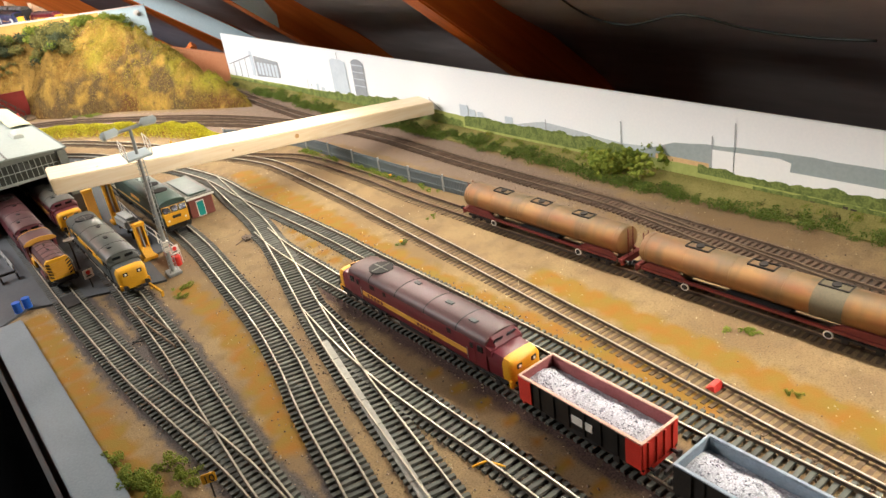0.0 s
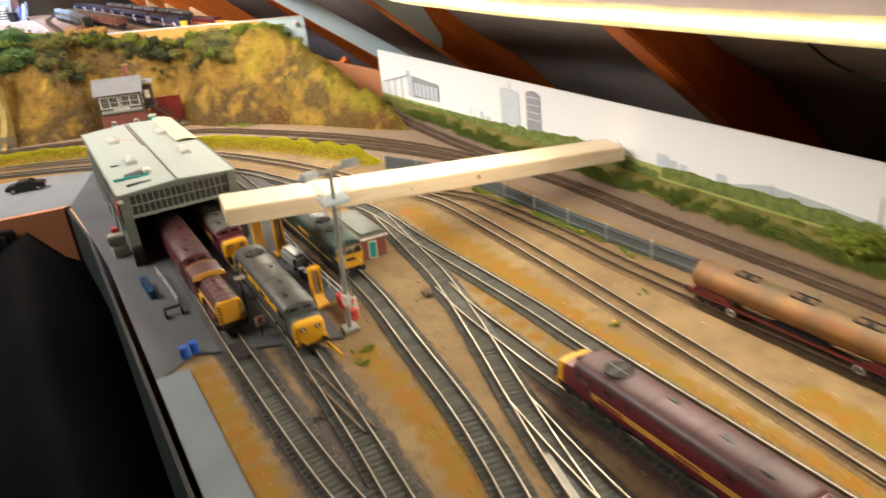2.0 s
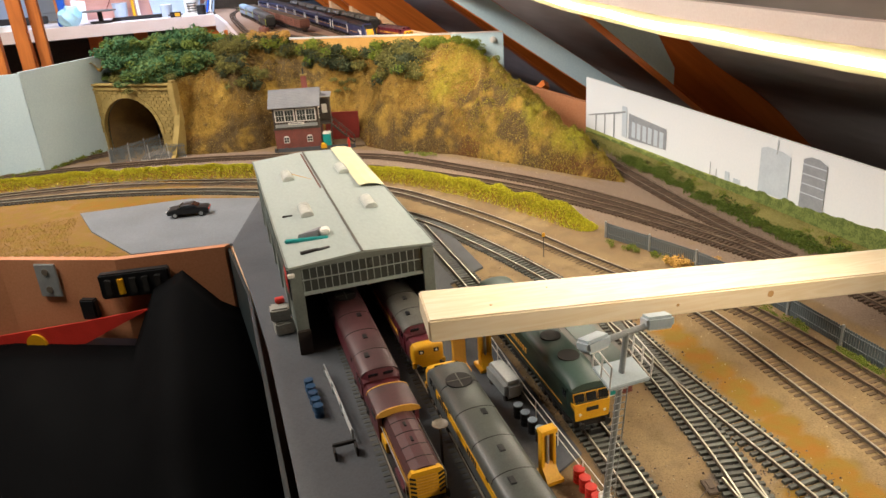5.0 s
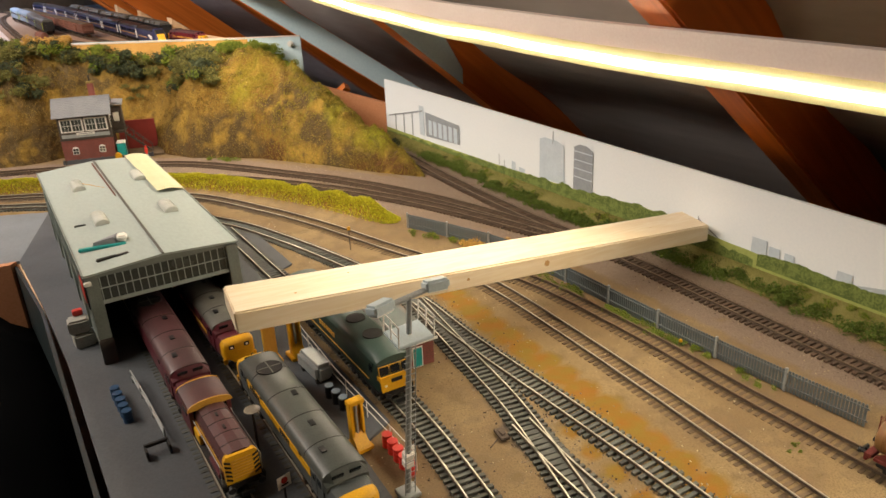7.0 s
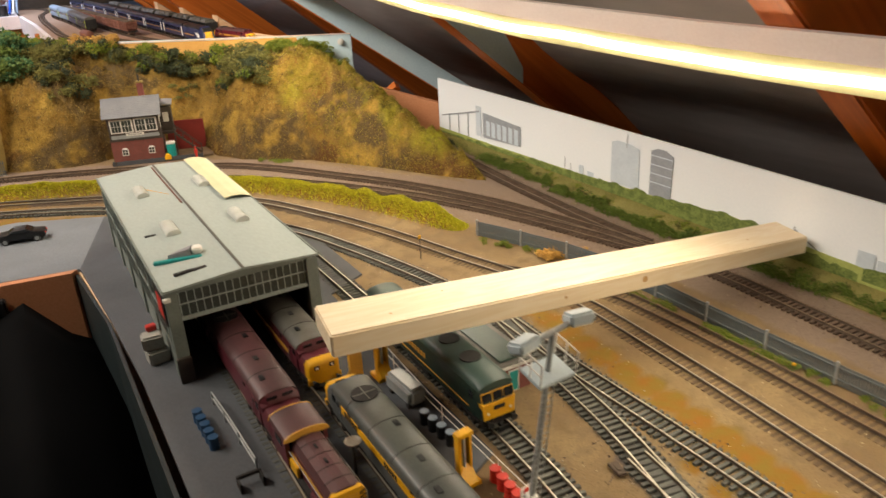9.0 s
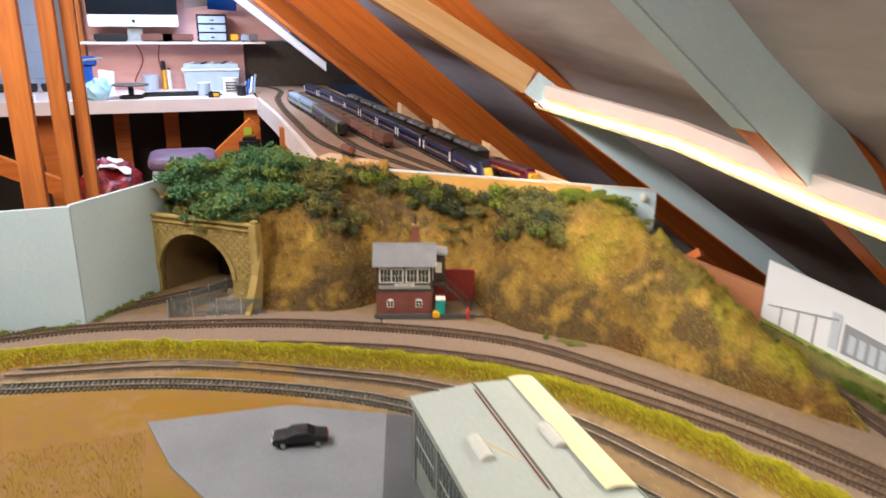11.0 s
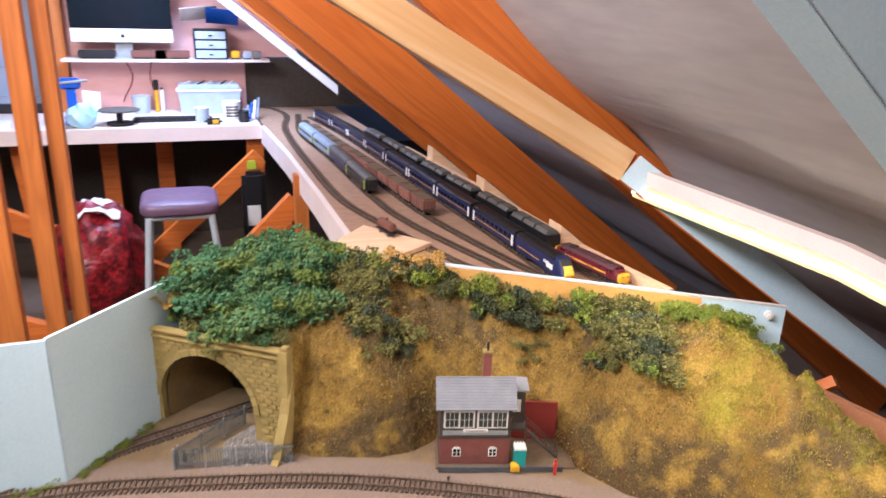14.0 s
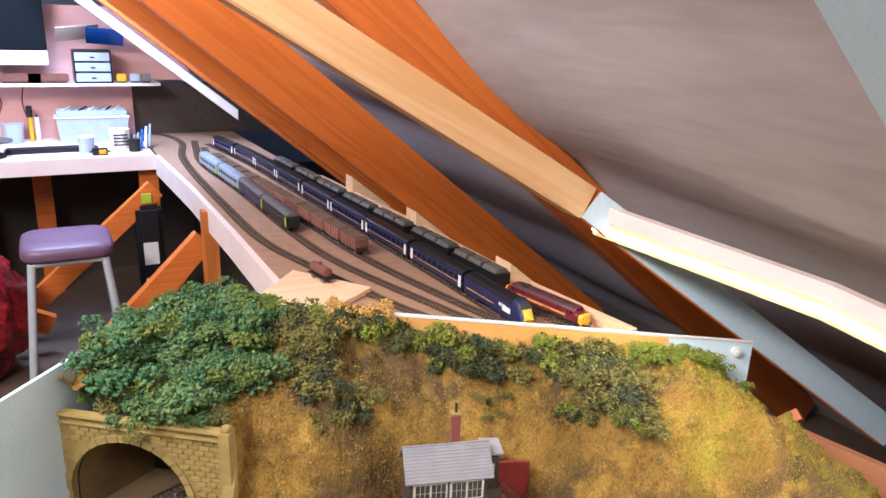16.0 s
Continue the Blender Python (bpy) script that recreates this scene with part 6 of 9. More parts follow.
b = cyl(B(), (0.060, 1.440, 0.1040), (0.036, 1.490, 0.1030), 0.0006, n=6)
simple("thin_wire", "thin bent yellowish wire on the shed roof", "wire", b, "gold")
b = box(B(), -0.007, 0.005, -0.002, 0.0015, 0, 0.003, 0.0006)
simple("dark_fitting", "small dark fitting on the shed roof", "fitting", b, "dark", at=(0.013, 1.308, 0.0995), turn=-10)

# ---- yard furniture ----
b = B()
cyl(b, (0, 0, 0), (0, 0, 0.0118), 0.0042, n=18)
for z in (0.0, 0.0038, 0.0077, 0.0112):
    cyl(b, (0, 0, z), (0, 0, z + 0.0007), 0.0045, n=18)
drum = simple("oil_drum", "blue steel oil drum on the yard surface", "drum", b, "blue", "drums in the yard", (-0.004, 0.868, 0.0012))
copy_thing(drum, pose(0.0065, 0.872, 0.0012, 0, 0, 30))
b = B()
cyl(b, (0, 0, 0), (0, 0, 0.0118), 0.0042, n=18)
for z in (0.0, 0.0038, 0.0077, 0.0112):
    cyl(b, (0, 0, z), (0, 0, z + 0.0007), 0.0045, n=18)
drum1 = simple("oil_drum", "dark blue steel oil drum beside the shed", "drum", b, "drum_blue", "drums beside the shed", (-0.006, 1.036, 0.0012))
for k in range(1, 5):
    copy_thing(drum1, pose(-0.006 - 0.0005 * k, 1.036 + 0.0115 * k, 0.0012, 0, 0, 20 * k))
b = B()
cyl(b, (0, 0, 0), (0, 0, 0.0118), 0.0042, n=18)
for z in (0.0, 0.0038, 0.0077, 0.0112):
    cyl(b, (0, 0, z), (0, 0, z + 0.0007), 0.0045, n=18)
cyl(b, (0, 0, 0.0118), (0, 0, 0.0123), 0.0036, n=18)
drum2 = simple("oil_drum", "dark drum with pale lid between the roads", "drum", b, ["black"], "lidded drums between the roads", (0.158, 0.965, 0.0012))
b = cyl(B(), (0, 0, 0.0123), (0, 0, 0.0128), 0.0041, n=18)
part("lid", b, "grey_blue", drum2)
for k in range(1, 4):
    copy_thing(drum2, pose(0.158 + 0.0012 * k, 0.965 - 0.0125 * k, 0.0012))
b = B()
cyl(b, (0, 0, 0), (0, 0, 0.0118), 0.0042, n=18)
for z in (0.0, 0.0038, 0.0077, 0.0112):
    cyl(b, (0, 0, z), (0, 0, z + 0.0007), 0.0045, n=18)
rd = simple("oil_drum", "red steel drum beside the third road", "drum", b, "red", "red drums beside the road", (0.168, 0.872, 0.0002))
for k in range(1, 5):
    copy_thing(rd, pose(0.168 - 0.0006 * k, 0.872 - 0.0105 * k, 0.0002, 0, 0, 15 * k))
# bales by the shed door
for k, (x, y, z, a) in enumerate(((-0.0165, 1.212, 0.0012, 6), (-0.0185, 1.214, 0.0172, -4))):
    b = box(B(), -0.0105, 0.0105, -0.009, 0.009, 0, 0.0155, 0.002)
    simple("wrapped_bale", "pale grey wrapped bale stacked by the shed", "bale", b, "bale", "stacked bales", (x, y, z), a)
b = box(B(), -0.005, 0.005, -0.004, 0.004, 0, 0.006, 0.001)
simple("red_box", "small red and white box on the bales", "box", b, "red", at=(-0.0165, 1.222, 0.0328))
# fuel tank box
b = box(B(), -0.0095, 0.0095, -0.023, 0.023, 0.003, 0.021, 0.004)
fuel = thing("fuel_tank", "pale grey rounded tank beside the green diesel", "tank", (0.163, 1.008, 0.0012), 3)
part("shell", b, "steel", fuel)
for y in (-0.015, 0.015):
    part("foot", box(B(), -0.008, 0.008, y - 0.002, y + 0.002, 0, 0.004), "dark", fuel)

dish = thing("round_dish", "pale pinkish round dish on a short post between the engines", "dish", (0.0765, 0.928, 0.0012))
part("bowl", loft(B(), [[(r * math.cos(a * math.pi / 12), r * math.sin(a * math.pi / 12), z) for a in range(24)] for z, r in ((0.0370, 0.0016), (0.0385, 0.0045), (0.0400, 0.0066), (0.0406, 0.0066), (0.0392, 0.0044))]), "wheel", dish)
part("post", cyl(B(), (0, 0, 0), (0, 0, 0.0365), 0.0011, n=8), "dark", dish)


def lifting_jack(at, height, turn):
    t = thing("lifting_jack", "yellow steel lifting jack beside the locomotive road", "jack", at, turn, "lifting jacks")
    part("base", box(B(), -0.009, 0.009, -0.010, 0.010, 0, 0.004, 0.0006), "yellow", t)
    for sx in (-1, 1):
        part("column", box(B(), sx * 0.005 - 0.0012, sx * 0.005 + 0.0012, -0.0025, 0.0025, 0.004, height, 0.0004), "yellow", t)
    part("back_plate", box(B(), -0.0062, 0.0062, 0.0022, 0.0032, 0.004, height - 0.002), "gold", t)
    part("head", box(B(), -0.007, 0.007, -0.004, 0.004, height - 0.004, height, 0.0005), "yellow", t)
    part("foot_arm", loft(B(), [[(-0.006 + d, -0.010, 0.004), (-0.006 + d, 0.0, 0.004), (-0.006 + d, 0.0, 0.016)] for d in (0, 0.012)]), "yellow", t)
    b = cyl(B(), (0, 0, 0.004), (0, 0, height - 0.004), 0.0014, n=10)
    part("screw", b, "steel", t)
    return t


lifting_jack((0.147, 0.883, 0.0012), 0.047, 5)
lifting_jack((0.161, 1.052, 0.0012), 0.060, 0)
lifting_jack((0.136, 1.058, 0.0012), 0.056, 180)


def post_rail(name, label, pts, height, posts, material, levels=(1.0,), r=0.0006):
    t = thing(name, label, "railing")
    line = [Vector(p) for p in pts]
    for k in range(posts):
        f = k / (posts - 1) * (len(line) - 1)
        i = min(int(f), len(line) - 2)
        p = line[i].lerp(line[i + 1], f - i)
        part("post", cyl(B(), p, p + Vector((0, 0, height)), r * 1.2, n=8), material, t)
    for lv in levels:
        b = B()
        for a, c in zip(line, line[1:]):
            cyl(b, a + Vector((0, 0, height * lv)), c + Vector((0, 0, height * lv)), r, n=8)
        part("rail", b, material, t)
    return t


post_rail("pipe_rail", "grey steel pipe rail along the shed road", [(0.010, 1.10, 0.001), (0.013, 1.05, 0.001), (0.015, 0.985, 0.001)], 0.014, 4, "steel", (0.55, 1.0), 0.0008)
post_rail("safety_rail", "pale safety rail between the roads", [(0.178, 1.09, 0.001), (0.172, 0.98, 0.001), (0.1715, 0.83, 0.001)], 0.017, 8, "white", (0.5, 1.0), 0.0004)
b = B()
for dx in (-0.009, 0.009):
    box(b, dx - 0.0009, dx + 0.0009, -0.012, 0.0, 0, 0.009, 0.0003)
box(b, -0.010, 0.010, -0.003, 0.0, 0.007, 0.010, 0.0004)
simple("buffer_stop", "small dark buffer stop on the yard", "buffer stop", b, "dark", at=(0.006, 0.978, 0.0012))

# inspection pit edges and crossing plates
for dx in (-0.0048, 0.0048):
    b = box(B(), dx - 0.0007, dx + 0.0007, -0.058, 0.058, 0, 0.0034, 0.0003)
    simple("check_rail", "brown check rail laid between the running rails", "rail", b, "rail_rust", "check rails", (0.0925, 0.70, 0.001), 4.2)
for k, (x, y) in enumerate(((0.0452, 0.862), (0.0455, 1.02))):
    simple("drip_tray", "grey drip tray between the rails", "tray", box(B(), -0.0075, 0.0075, -0.018, 0.018, 0, 0.002, 0.0005), "dark", "drip trays", (x, y - 0.02, 0.0014))


def sign_post(at, turn, name, label, text=None):
    t = thing(name, label, "sign", at, turn)
    part("post", box(B(), -0.0006, 0.0006, -0.0006, 0.0006, 0, 0.016), "dark", t)
    if text:
        bd = part("board", box(B(), -0.005, 0.005, -0.0013, -0.0007, 0.014, 0.022, 0.0006), "yellow", t)
        cu = bpy.data.curves.new("numerals", "FONT")
        cu.body, cu.size, cu.extrude, cu.align_x = text, 0.0082, 0.0002, "CENTER"
        cu.materials.append(M["black"])
        tx = new("numerals", cu)
        tx.parent = bd
        tx.matrix_basis = pose(0, -0.0016, 0.0150, 90, 0, 0)
    else:
        bd = part("board", box(B(), -0.0058, 0.0058, -0.0013, -0.0007, 0.013, 0.0240, 0.0003), "white", t)
        part("disc", cyl(B(), (0, -0.0013, 0.020), (0, -0.0018, 0.020), 0.0027, n=16), "red", bd)
        part("lettering", box(B(), -0.003, 0.003, -0.0017, -0.0013, 0.0155, 0.0168), "dark", bd)
    return t


sign_post((0.0735, 0.858, 0.001), 14, "stop_sign", "white sign with a red disc on a short post")
sign_post((0.166, 0.832, 0.001), 14, "stop_sign", "white sign with a red disc by the lamp mast")
sign_post((0.0385, 0.424, 0.0), -18, "speed_sign", "yellow speed sign reading ten on a thin post", "10")
# yellow bent lever and barrier piece
b = B()
cyl(b, (0, 0, 0.002), (0.010, -0.004, 0.003), 0.0009, n=8)
cyl(b, (0.010, -0.004, 0.003), (0.016, -0.016, 0.001), 0.0009, n=8)
simple("point_lever", "bent yellow point lever beside the track", "lever", b, "yellow", at=(0.178, 0.312, 0.0))
b = B()
box(b, -0.0012, 0.0012, -0.018, 0.018, 0.004, 0.007, 0.0004)
box(b, -0.0012, 0.0012, -0.016, -0.014, 0, 0.005)
box(b, -0.0012, 0.0012, 0.014, 0.016, 0, 0.005)
simple("yellow_barrier", "low yellow barrier rail beside the pit road", "barrier", b, "yellow", at=(0.122, 0.780, 0.0), turn=4)
long_strip = thing("cable_trough", "pale concrete cable trough between the tracks", "cable trough", (0.1645, 0.42, 0.0002), -13.8)
for k in range(9):
    part("cover", box(B(), -0.0036, 0.0036, 0.118 - 0.035 * (k + 1) + 0.0003, 0.118 - 0.035 * k, 0, 0.0022, 0.0005), "bale", long_strip)
b = loft(B(), [[(-0.006, -0.004, 0), (0.006, -0.005, 0), (0.007, 0.004, 0), (-0.005, 0.005, 0)], [(-0.005, -0.002, 0.004), (0.003, -0.003, 0.006), (0.004, 0.002, 0.005), (-0.003, 0.003, 0.003)]])
simple("red_tarpaulin", "crumpled bright red scrap on the sand", "scrap", b, "red", at=(0.357, 0.243, 0.0))
simple("thin_stick", "thin dark stick lying on the sand", "stick", cyl(B(), (0.345, 0.262, 0.001), (0.373, 0.268, 0.0012), 0.0005, n=6), "timber_dark")
b = B()
cyl(b, (0, 0, 0), (0.010, 0.004, 0.0014), 0.0009, n=6)
cyl(b, (0.002, 0.004, 0), (0.009, -0.004, 0.001), 0.0009, n=6)
simple("scrap_metal", "small dark scrap on the ground", "scrap", b, "dark", at=(0.064, 0.686, 0.0006))
b = box(B(), -0.004, 0.004, -0.008, 0.008, 0, 0.0026, 0.0006)
box(b, -0.002, 0.002, -0.004, 0.005, 0.0026, 0.0036, 0.0004)
cyl(b, (-0.004, -0.003, 0.0016), (-0.016, -0.012, 0.0012), 0.0005, n=6)
simple("point_motor", "flat rusty point machine beside the ladder track", "point machine", b, "rail_side", at=(0.253, 0.828, 0.0), turn=-10)


def lamp_mast():
    t = thing("lamp_mast", "tall grey floodlight mast with platform and two lamps", "lamp mast", (0.153, 0.812, 0.0))
    part("base", box(B(), -0.008, 0.008, -0.007, 0.007, 0, 0.003, 0.0006), "steel", t)
    b = cyl(B(), (0, 0, 0.003), (0.0015, 0, 0.142), 0.0024, 0.0017, 12)
    part("pole", b, "steel", t)
    b = B()
    for dx in (-0.0042, 0.0042):
        cyl(b, (dx, -0.0035, 0.003), (dx * 0.8 + 0.0012, -0.003, 0.118), 0.0004, n=6)
    for k in range(26):
        z = 0.008 + k * 0.0043
        cyl(b, (-0.0042, -0.0034, z), (0.0042, -0.0034, z), 0.0003, n=5)
    part("ladder", b, "steel", t)
    pl = part("platform", box(B(), -0.012, 0.014, -0.010, 0.010, 0.117, 0.119, 0.0004), "lamp_grey", t)
    for dx, dy in ((-0.012, -0.010), (0.014, -0.010), (0.014, 0.010), (-0.012, 0.010), (0.014, 0.0), (-0.012, 0.0)):
        part("guard_post", cyl(B(), (dx, dy, 0.119), (dx, dy, 0.131), 0.0005, n=6), "white", pl)
    for z in (0.125, 0.131):
        for p, q in (((-0.012, -0.010), (-0.012, 0.010)), ((0.014, -0.010), (0.014, 0.010))):
            part("guard_rail", cyl(B(), (*p, z), (*q, z), 0.0004, n=6), "white", pl)
    part("cross_arm", cyl(B(), (-0.019, -0.002, 0.141), (0.021, 0.002, 0.141), 0.0016, n=10), "steel", t)
    for sx, yaw in ((-1, 10), (1, -10)):
        m = pose(0.001 + sx * 0.021, sx * 0.002, 0.142, -20, 0, yaw)
        hd = part("lamp_head", box(B(), -0.008, 0.008, -0.006, 0.006, -0.003, 0.003, 0.0014, m=m), "lamp_grey", t)
        part("lamp_glass", box(B(), -0.0065, 0.0065, -0.0045, 0.0045, -0.0036, -0.0028, 0.0003, m=m), "white", hd)
    for z in (0.030, 0.024):
        part("junction_box", box(B(), -0.0035, 0.0035, -0.0035, 0.0035, z, z + 0.005, 0.0006), "white", t)
    t.matrix_world = t.matrix_world @ Matrix.Rotation(0.17, 4, "X") @ Matrix.Rotation(-0.035, 4, "Y") @ Matrix.Diagonal((1, 1, 1.30, 1))
    return t


lamp_mast()


def brick_hut():
    t = thing("brick_hut", "small red brick hut with flat dark roof and teal door", "hut", (0.254, 1.012, 0), -1.5)
    w, l, h = 0.0165, 0.050, 0.027
    b = box(B(), -w, w, -l, l, 0, h)
    wl = part("wall", b, "brick", t)
    part("roof", box(B(), -w - 0.003, w + 0.003, -l - 0.003, l + 0.003, h, h + 0.004, 0.0006), "roof_grey", t)
    part("roof_kerb", box(B(), -w + 0.003, w - 0.003, -l + 0.004, l - 0.004, h + 0.004, h + 0.0055, 0.0004), "roof_teal", t)
    part("door", box(B(), -0.0062, 0.0030, -l - 0.0008, -l + 0.001, 0.001, 0.0215, 0.0003), "teal", t)
    part("door_frame", box(B(), -0.0072, 0.0040, -l - 0.0004, -l + 0.001, 0, 0.0228), "white", t)
    part("fascia", box(B(), -w - 0.0032, w + 0.0032, -l - 0.0034, -l - 0.0028, h, h + 0.003), "white", t)
    for k in range(10):
        part("brick_course", box(B(), -w - 0.0002, w + 0.0002, -l - 0.0002, l + 0.0002, 0.0015 + k * 0.0025, 0.0018 + k * 0.0025), "timber_dark", wl)
    return t


brick_hut()


def palisade(name, label, pts, height, pitch, post_every, skew=0.0):
    t = thing(name, label, "fence")
    line = spline(pts, pitch)
    rl = [(p.x, p.y) for p in line]
    for z in (0.25, 0.8):
        part("rail", sweep_rect(B(), rl, 0.0008, height * z, height * z + 0.0012), "fence", t)
    me = bpy.data.meshes.new("pale")
    w = 0.0011 if height < 0.025 else 0.0007
    bb = loft(B(), [[(-w, y, 0), (-w, y, height - 0.001), (0, y, height), (w, y, height - 0.001), (w, y, 0)] for y in (-0.0004, 0.0004)])
    bb.to_mesh(me)
    bb.free()
    me.materials.append(M["fence"])
    for i, p in enumerate(line[:-1]):
        d = line[i + 1] - p
        o = new("pale", me)
        o.parent = t
        o.matrix_basis = Matrix.Translation((p.x, p.y, 0)) @ Matrix.Rotation(math.atan2(d.y, d.x), 4, "Z") @ Matrix.Translation((0, 0.0009, 0))
        if i % post_every == 0:
            part("post", box(B(), p.x - 0.0011, p.x + 0.0011, p.y - 0.0011, p.y + 0.0011, 0, height + 0.002), "steel", t)
    return t


palisade("palisade_fence", "grey steel palisade fence along the main line", [(0.434, 1.300), (0.462, 1.225), (0.487, 1.14), (0.4925, 1.03), (0.4925, 0.9), (0.4955, 0.775), (0.503, 0.66)], 0.0215, 0.0030, 24)


def car():
    t = thing("saloon_car", "black model saloon car parked on the yard", "car", (-0.118, 1.694, 0.0012), -10)
    prof = [(-0.033, 0.005), (-0.034, 0.010), (-0.031, 0.0135), (-0.017, 0.0150), (-0.009, 0.0200), (0.008, 0.0205), (0.018, 0.0155), (0.032, 0.0135), (0.034, 0.009), (0.032, 0.005)]
    b = loft(B(), [[(x, s * 0.0125, z) for x, z in prof] if abs(s) < 1 else [(x * 0.98, s * 0.0118, 0.005 + (z - 0.005) * (0.93 if z > 0.015 else 1)) for x, z in prof] for s in (-1, -0.9, 0.9, 1)])
    bmesh.ops.bevel(b, geom=b.edges[:], offset=0.0006, segments=1, affect="EDGES")
    part("body", b, "black", t)
    for s in (-1, 1):
        b = loft(B(), [[(-0.015, s * y, 0.0152), (-0.0085, s * y, 0.0192), (0.0075, s * y, 0.0196), (0.0155, s * y, 0.0155)] for y in (0.0112, 0.0122)])
        part("side_window", b, "glass_dark", t)
        for x in (-0.021, 0.021):
            w = part("tyre", cyl(B(), (x, s * 0.0100, 0.0048), (x, s * 0.0128, 0.0048), 0.0048, n=18), "black", t)
            part("rim", cyl(B(), (x, s * 0.0127, 0.0048), (x, s * 0.0130, 0.0048), 0.0032, n=14), "steel", w)
        for x, m in ((-0.0338, "white"), (0.0336, "red")):
            part("lamp", box(B(), x - 0.0006, x + 0.0006, s * 0.0085 - 0.0022, s * 0.0085 + 0.0022, 0.0095, 0.0118, 0.0003), m, t)
    b = loft(B(), [[(-0.0163, y, 0.0157), (-0.0096, y, 0.0203), (-0.0090, y, 0.0198), (-0.0157, y, 0.0152)] for y in (-0.0095, 0.0095)])
    part("windscreen", b, "glass_dark", t)
    b = loft(B(), [[(0.0176, y, 0.0162), (0.0086, y, 0.0208), (0.0080, y, 0.0203), (0.0170, y, 0.0157)] for y in (-0.0095, 0.0095)])
    part("rear_window", b, "glass_dark", t)
    return t


car()
# ---- foliage ----
def bush_mesh(seed, lumps=170, flat=0.95):
    """Crumbled foam foliage: a ball of many small ragged crumbs with loose leaf tips."""
    rnd = random.Random(seed)
    verts, faces = [], []
    base = B()
    bmesh.ops.create_icosphere(base, subdivisions=1, radius=1)
    bv = [v.co.copy() for v in base.verts]
    bf = [[v.index for v in f.verts] for f in base.faces]
    base.free()
    lobes = [(Vector((rnd.gauss(0, 0.45), rnd.gauss(0, 0.45), rnd.uniform(0.0, 0.6))), rnd.uniform(0.35, 0.6)) for k in range(5)]
    for k in range(lumps):
        lc, lr = lobes[k % 5]
        d = Vector((rnd.gauss(0, 1), rnd.gauss(0, 1), rnd.gauss(0.25, 0.8))).normalized()
        c = lc + d * lr * rnd.uniform(0.65, 1.15)
        c.z = c.z * flat + 0.1
        r = rnd.uniform(0.04, 0.12)
        o = len(verts)
        for v in bv:
            verts.append(c + v * r * rnd.uniform(0.35, 1.6))
        faces += [[o + i for i in f] for f in bf]
    for k in range(750):
        lc, lr = lobes[k % 5]
        d = Vector((rnd.gauss(0, 1), rnd.gauss(0, 1), rnd.gauss(0.3, 0.8))).normalized()
        c = lc + d * lr * rnd.uniform(0.85, 1.35)
        c.z = c.z * flat + 0.1
        o, s = len(verts), rnd.uniform(0.03, 0.08)
        for q in range(3):
            verts.append(c + Vector((rnd.uniform(-s, s), rnd.uniform(-s, s), rnd.uniform(-s, s))))
        faces.append([o, o + 1, o + 2])
    me = bpy.data.meshes.new("bush")
    me.from_pydata(verts, [], faces)
    return me


BUSHES = {}


def bush(x, y, z, r, kind, rnd, label, group):
    key = (kind, rnd.randrange(5))
    if key not in BUSHES:
        me = bush_mesh(str(key))
        me.materials.append(M[kind])
        BUSHES[key] = me
    ob = new("bush", BUSHES[key])
    ob.matrix_world = Matrix.Translation((x, y, z)) @ Matrix.Rotation(rnd.uniform(0, 6.28), 4, "Z") @ Matrix.Diagonal((r * rnd.uniform(0.8, 1.2), r * rnd.uniform(0.8, 1.2), r * rnd.uniform(0.7, 1.1), 1))
    return tagged(ob, label, "bush", group)


def thicket(name, label, spots, kinds, rnd):
    """Many small clumps of one hedge in a single mesh."""
    verts, faces = [], []
    forms = [bush_mesh("%s%d" % (name, q), 60) for q in range(3)]
    for x, y, z, r in spots:
        me = forms[rnd.randrange(3)]
        m = Matrix.Translation((x, y, z)) @ Matrix.Rotation(rnd.uniform(0, 6.28), 4, "Z") @ Matrix.Diagonal((r, r, r * rnd.uniform(0.75, 1.1), 1))
        o = len(verts)
        verts += [m @ v.co for v in me.vertices]
        faces += [[o + q for q in f.vertices] for f in me.polygons]
    me = bpy.data.meshes.new(name)
    me.from_pydata(verts, [], faces)
    me.materials.append(M[kinds])
    return tagged(new(name, me), label, "hedge", kind="stuff")


def scatter(poly, gap, rnd, tries=1500):
    """Places inside an outline, no two nearer than the gap."""
    xs, ys = [p[0] for p in poly], [p[1] for p in poly]
    out = []
    for k in range(tries):
        p = (rnd.uniform(min(xs), max(xs)), rnd.uniform(min(ys), max(ys)))
        if inside(p, poly) and all(math.hypot(p[0] - q[0], p[1] - q[1]) > gap for q in out):
            out.append(p)
    return out


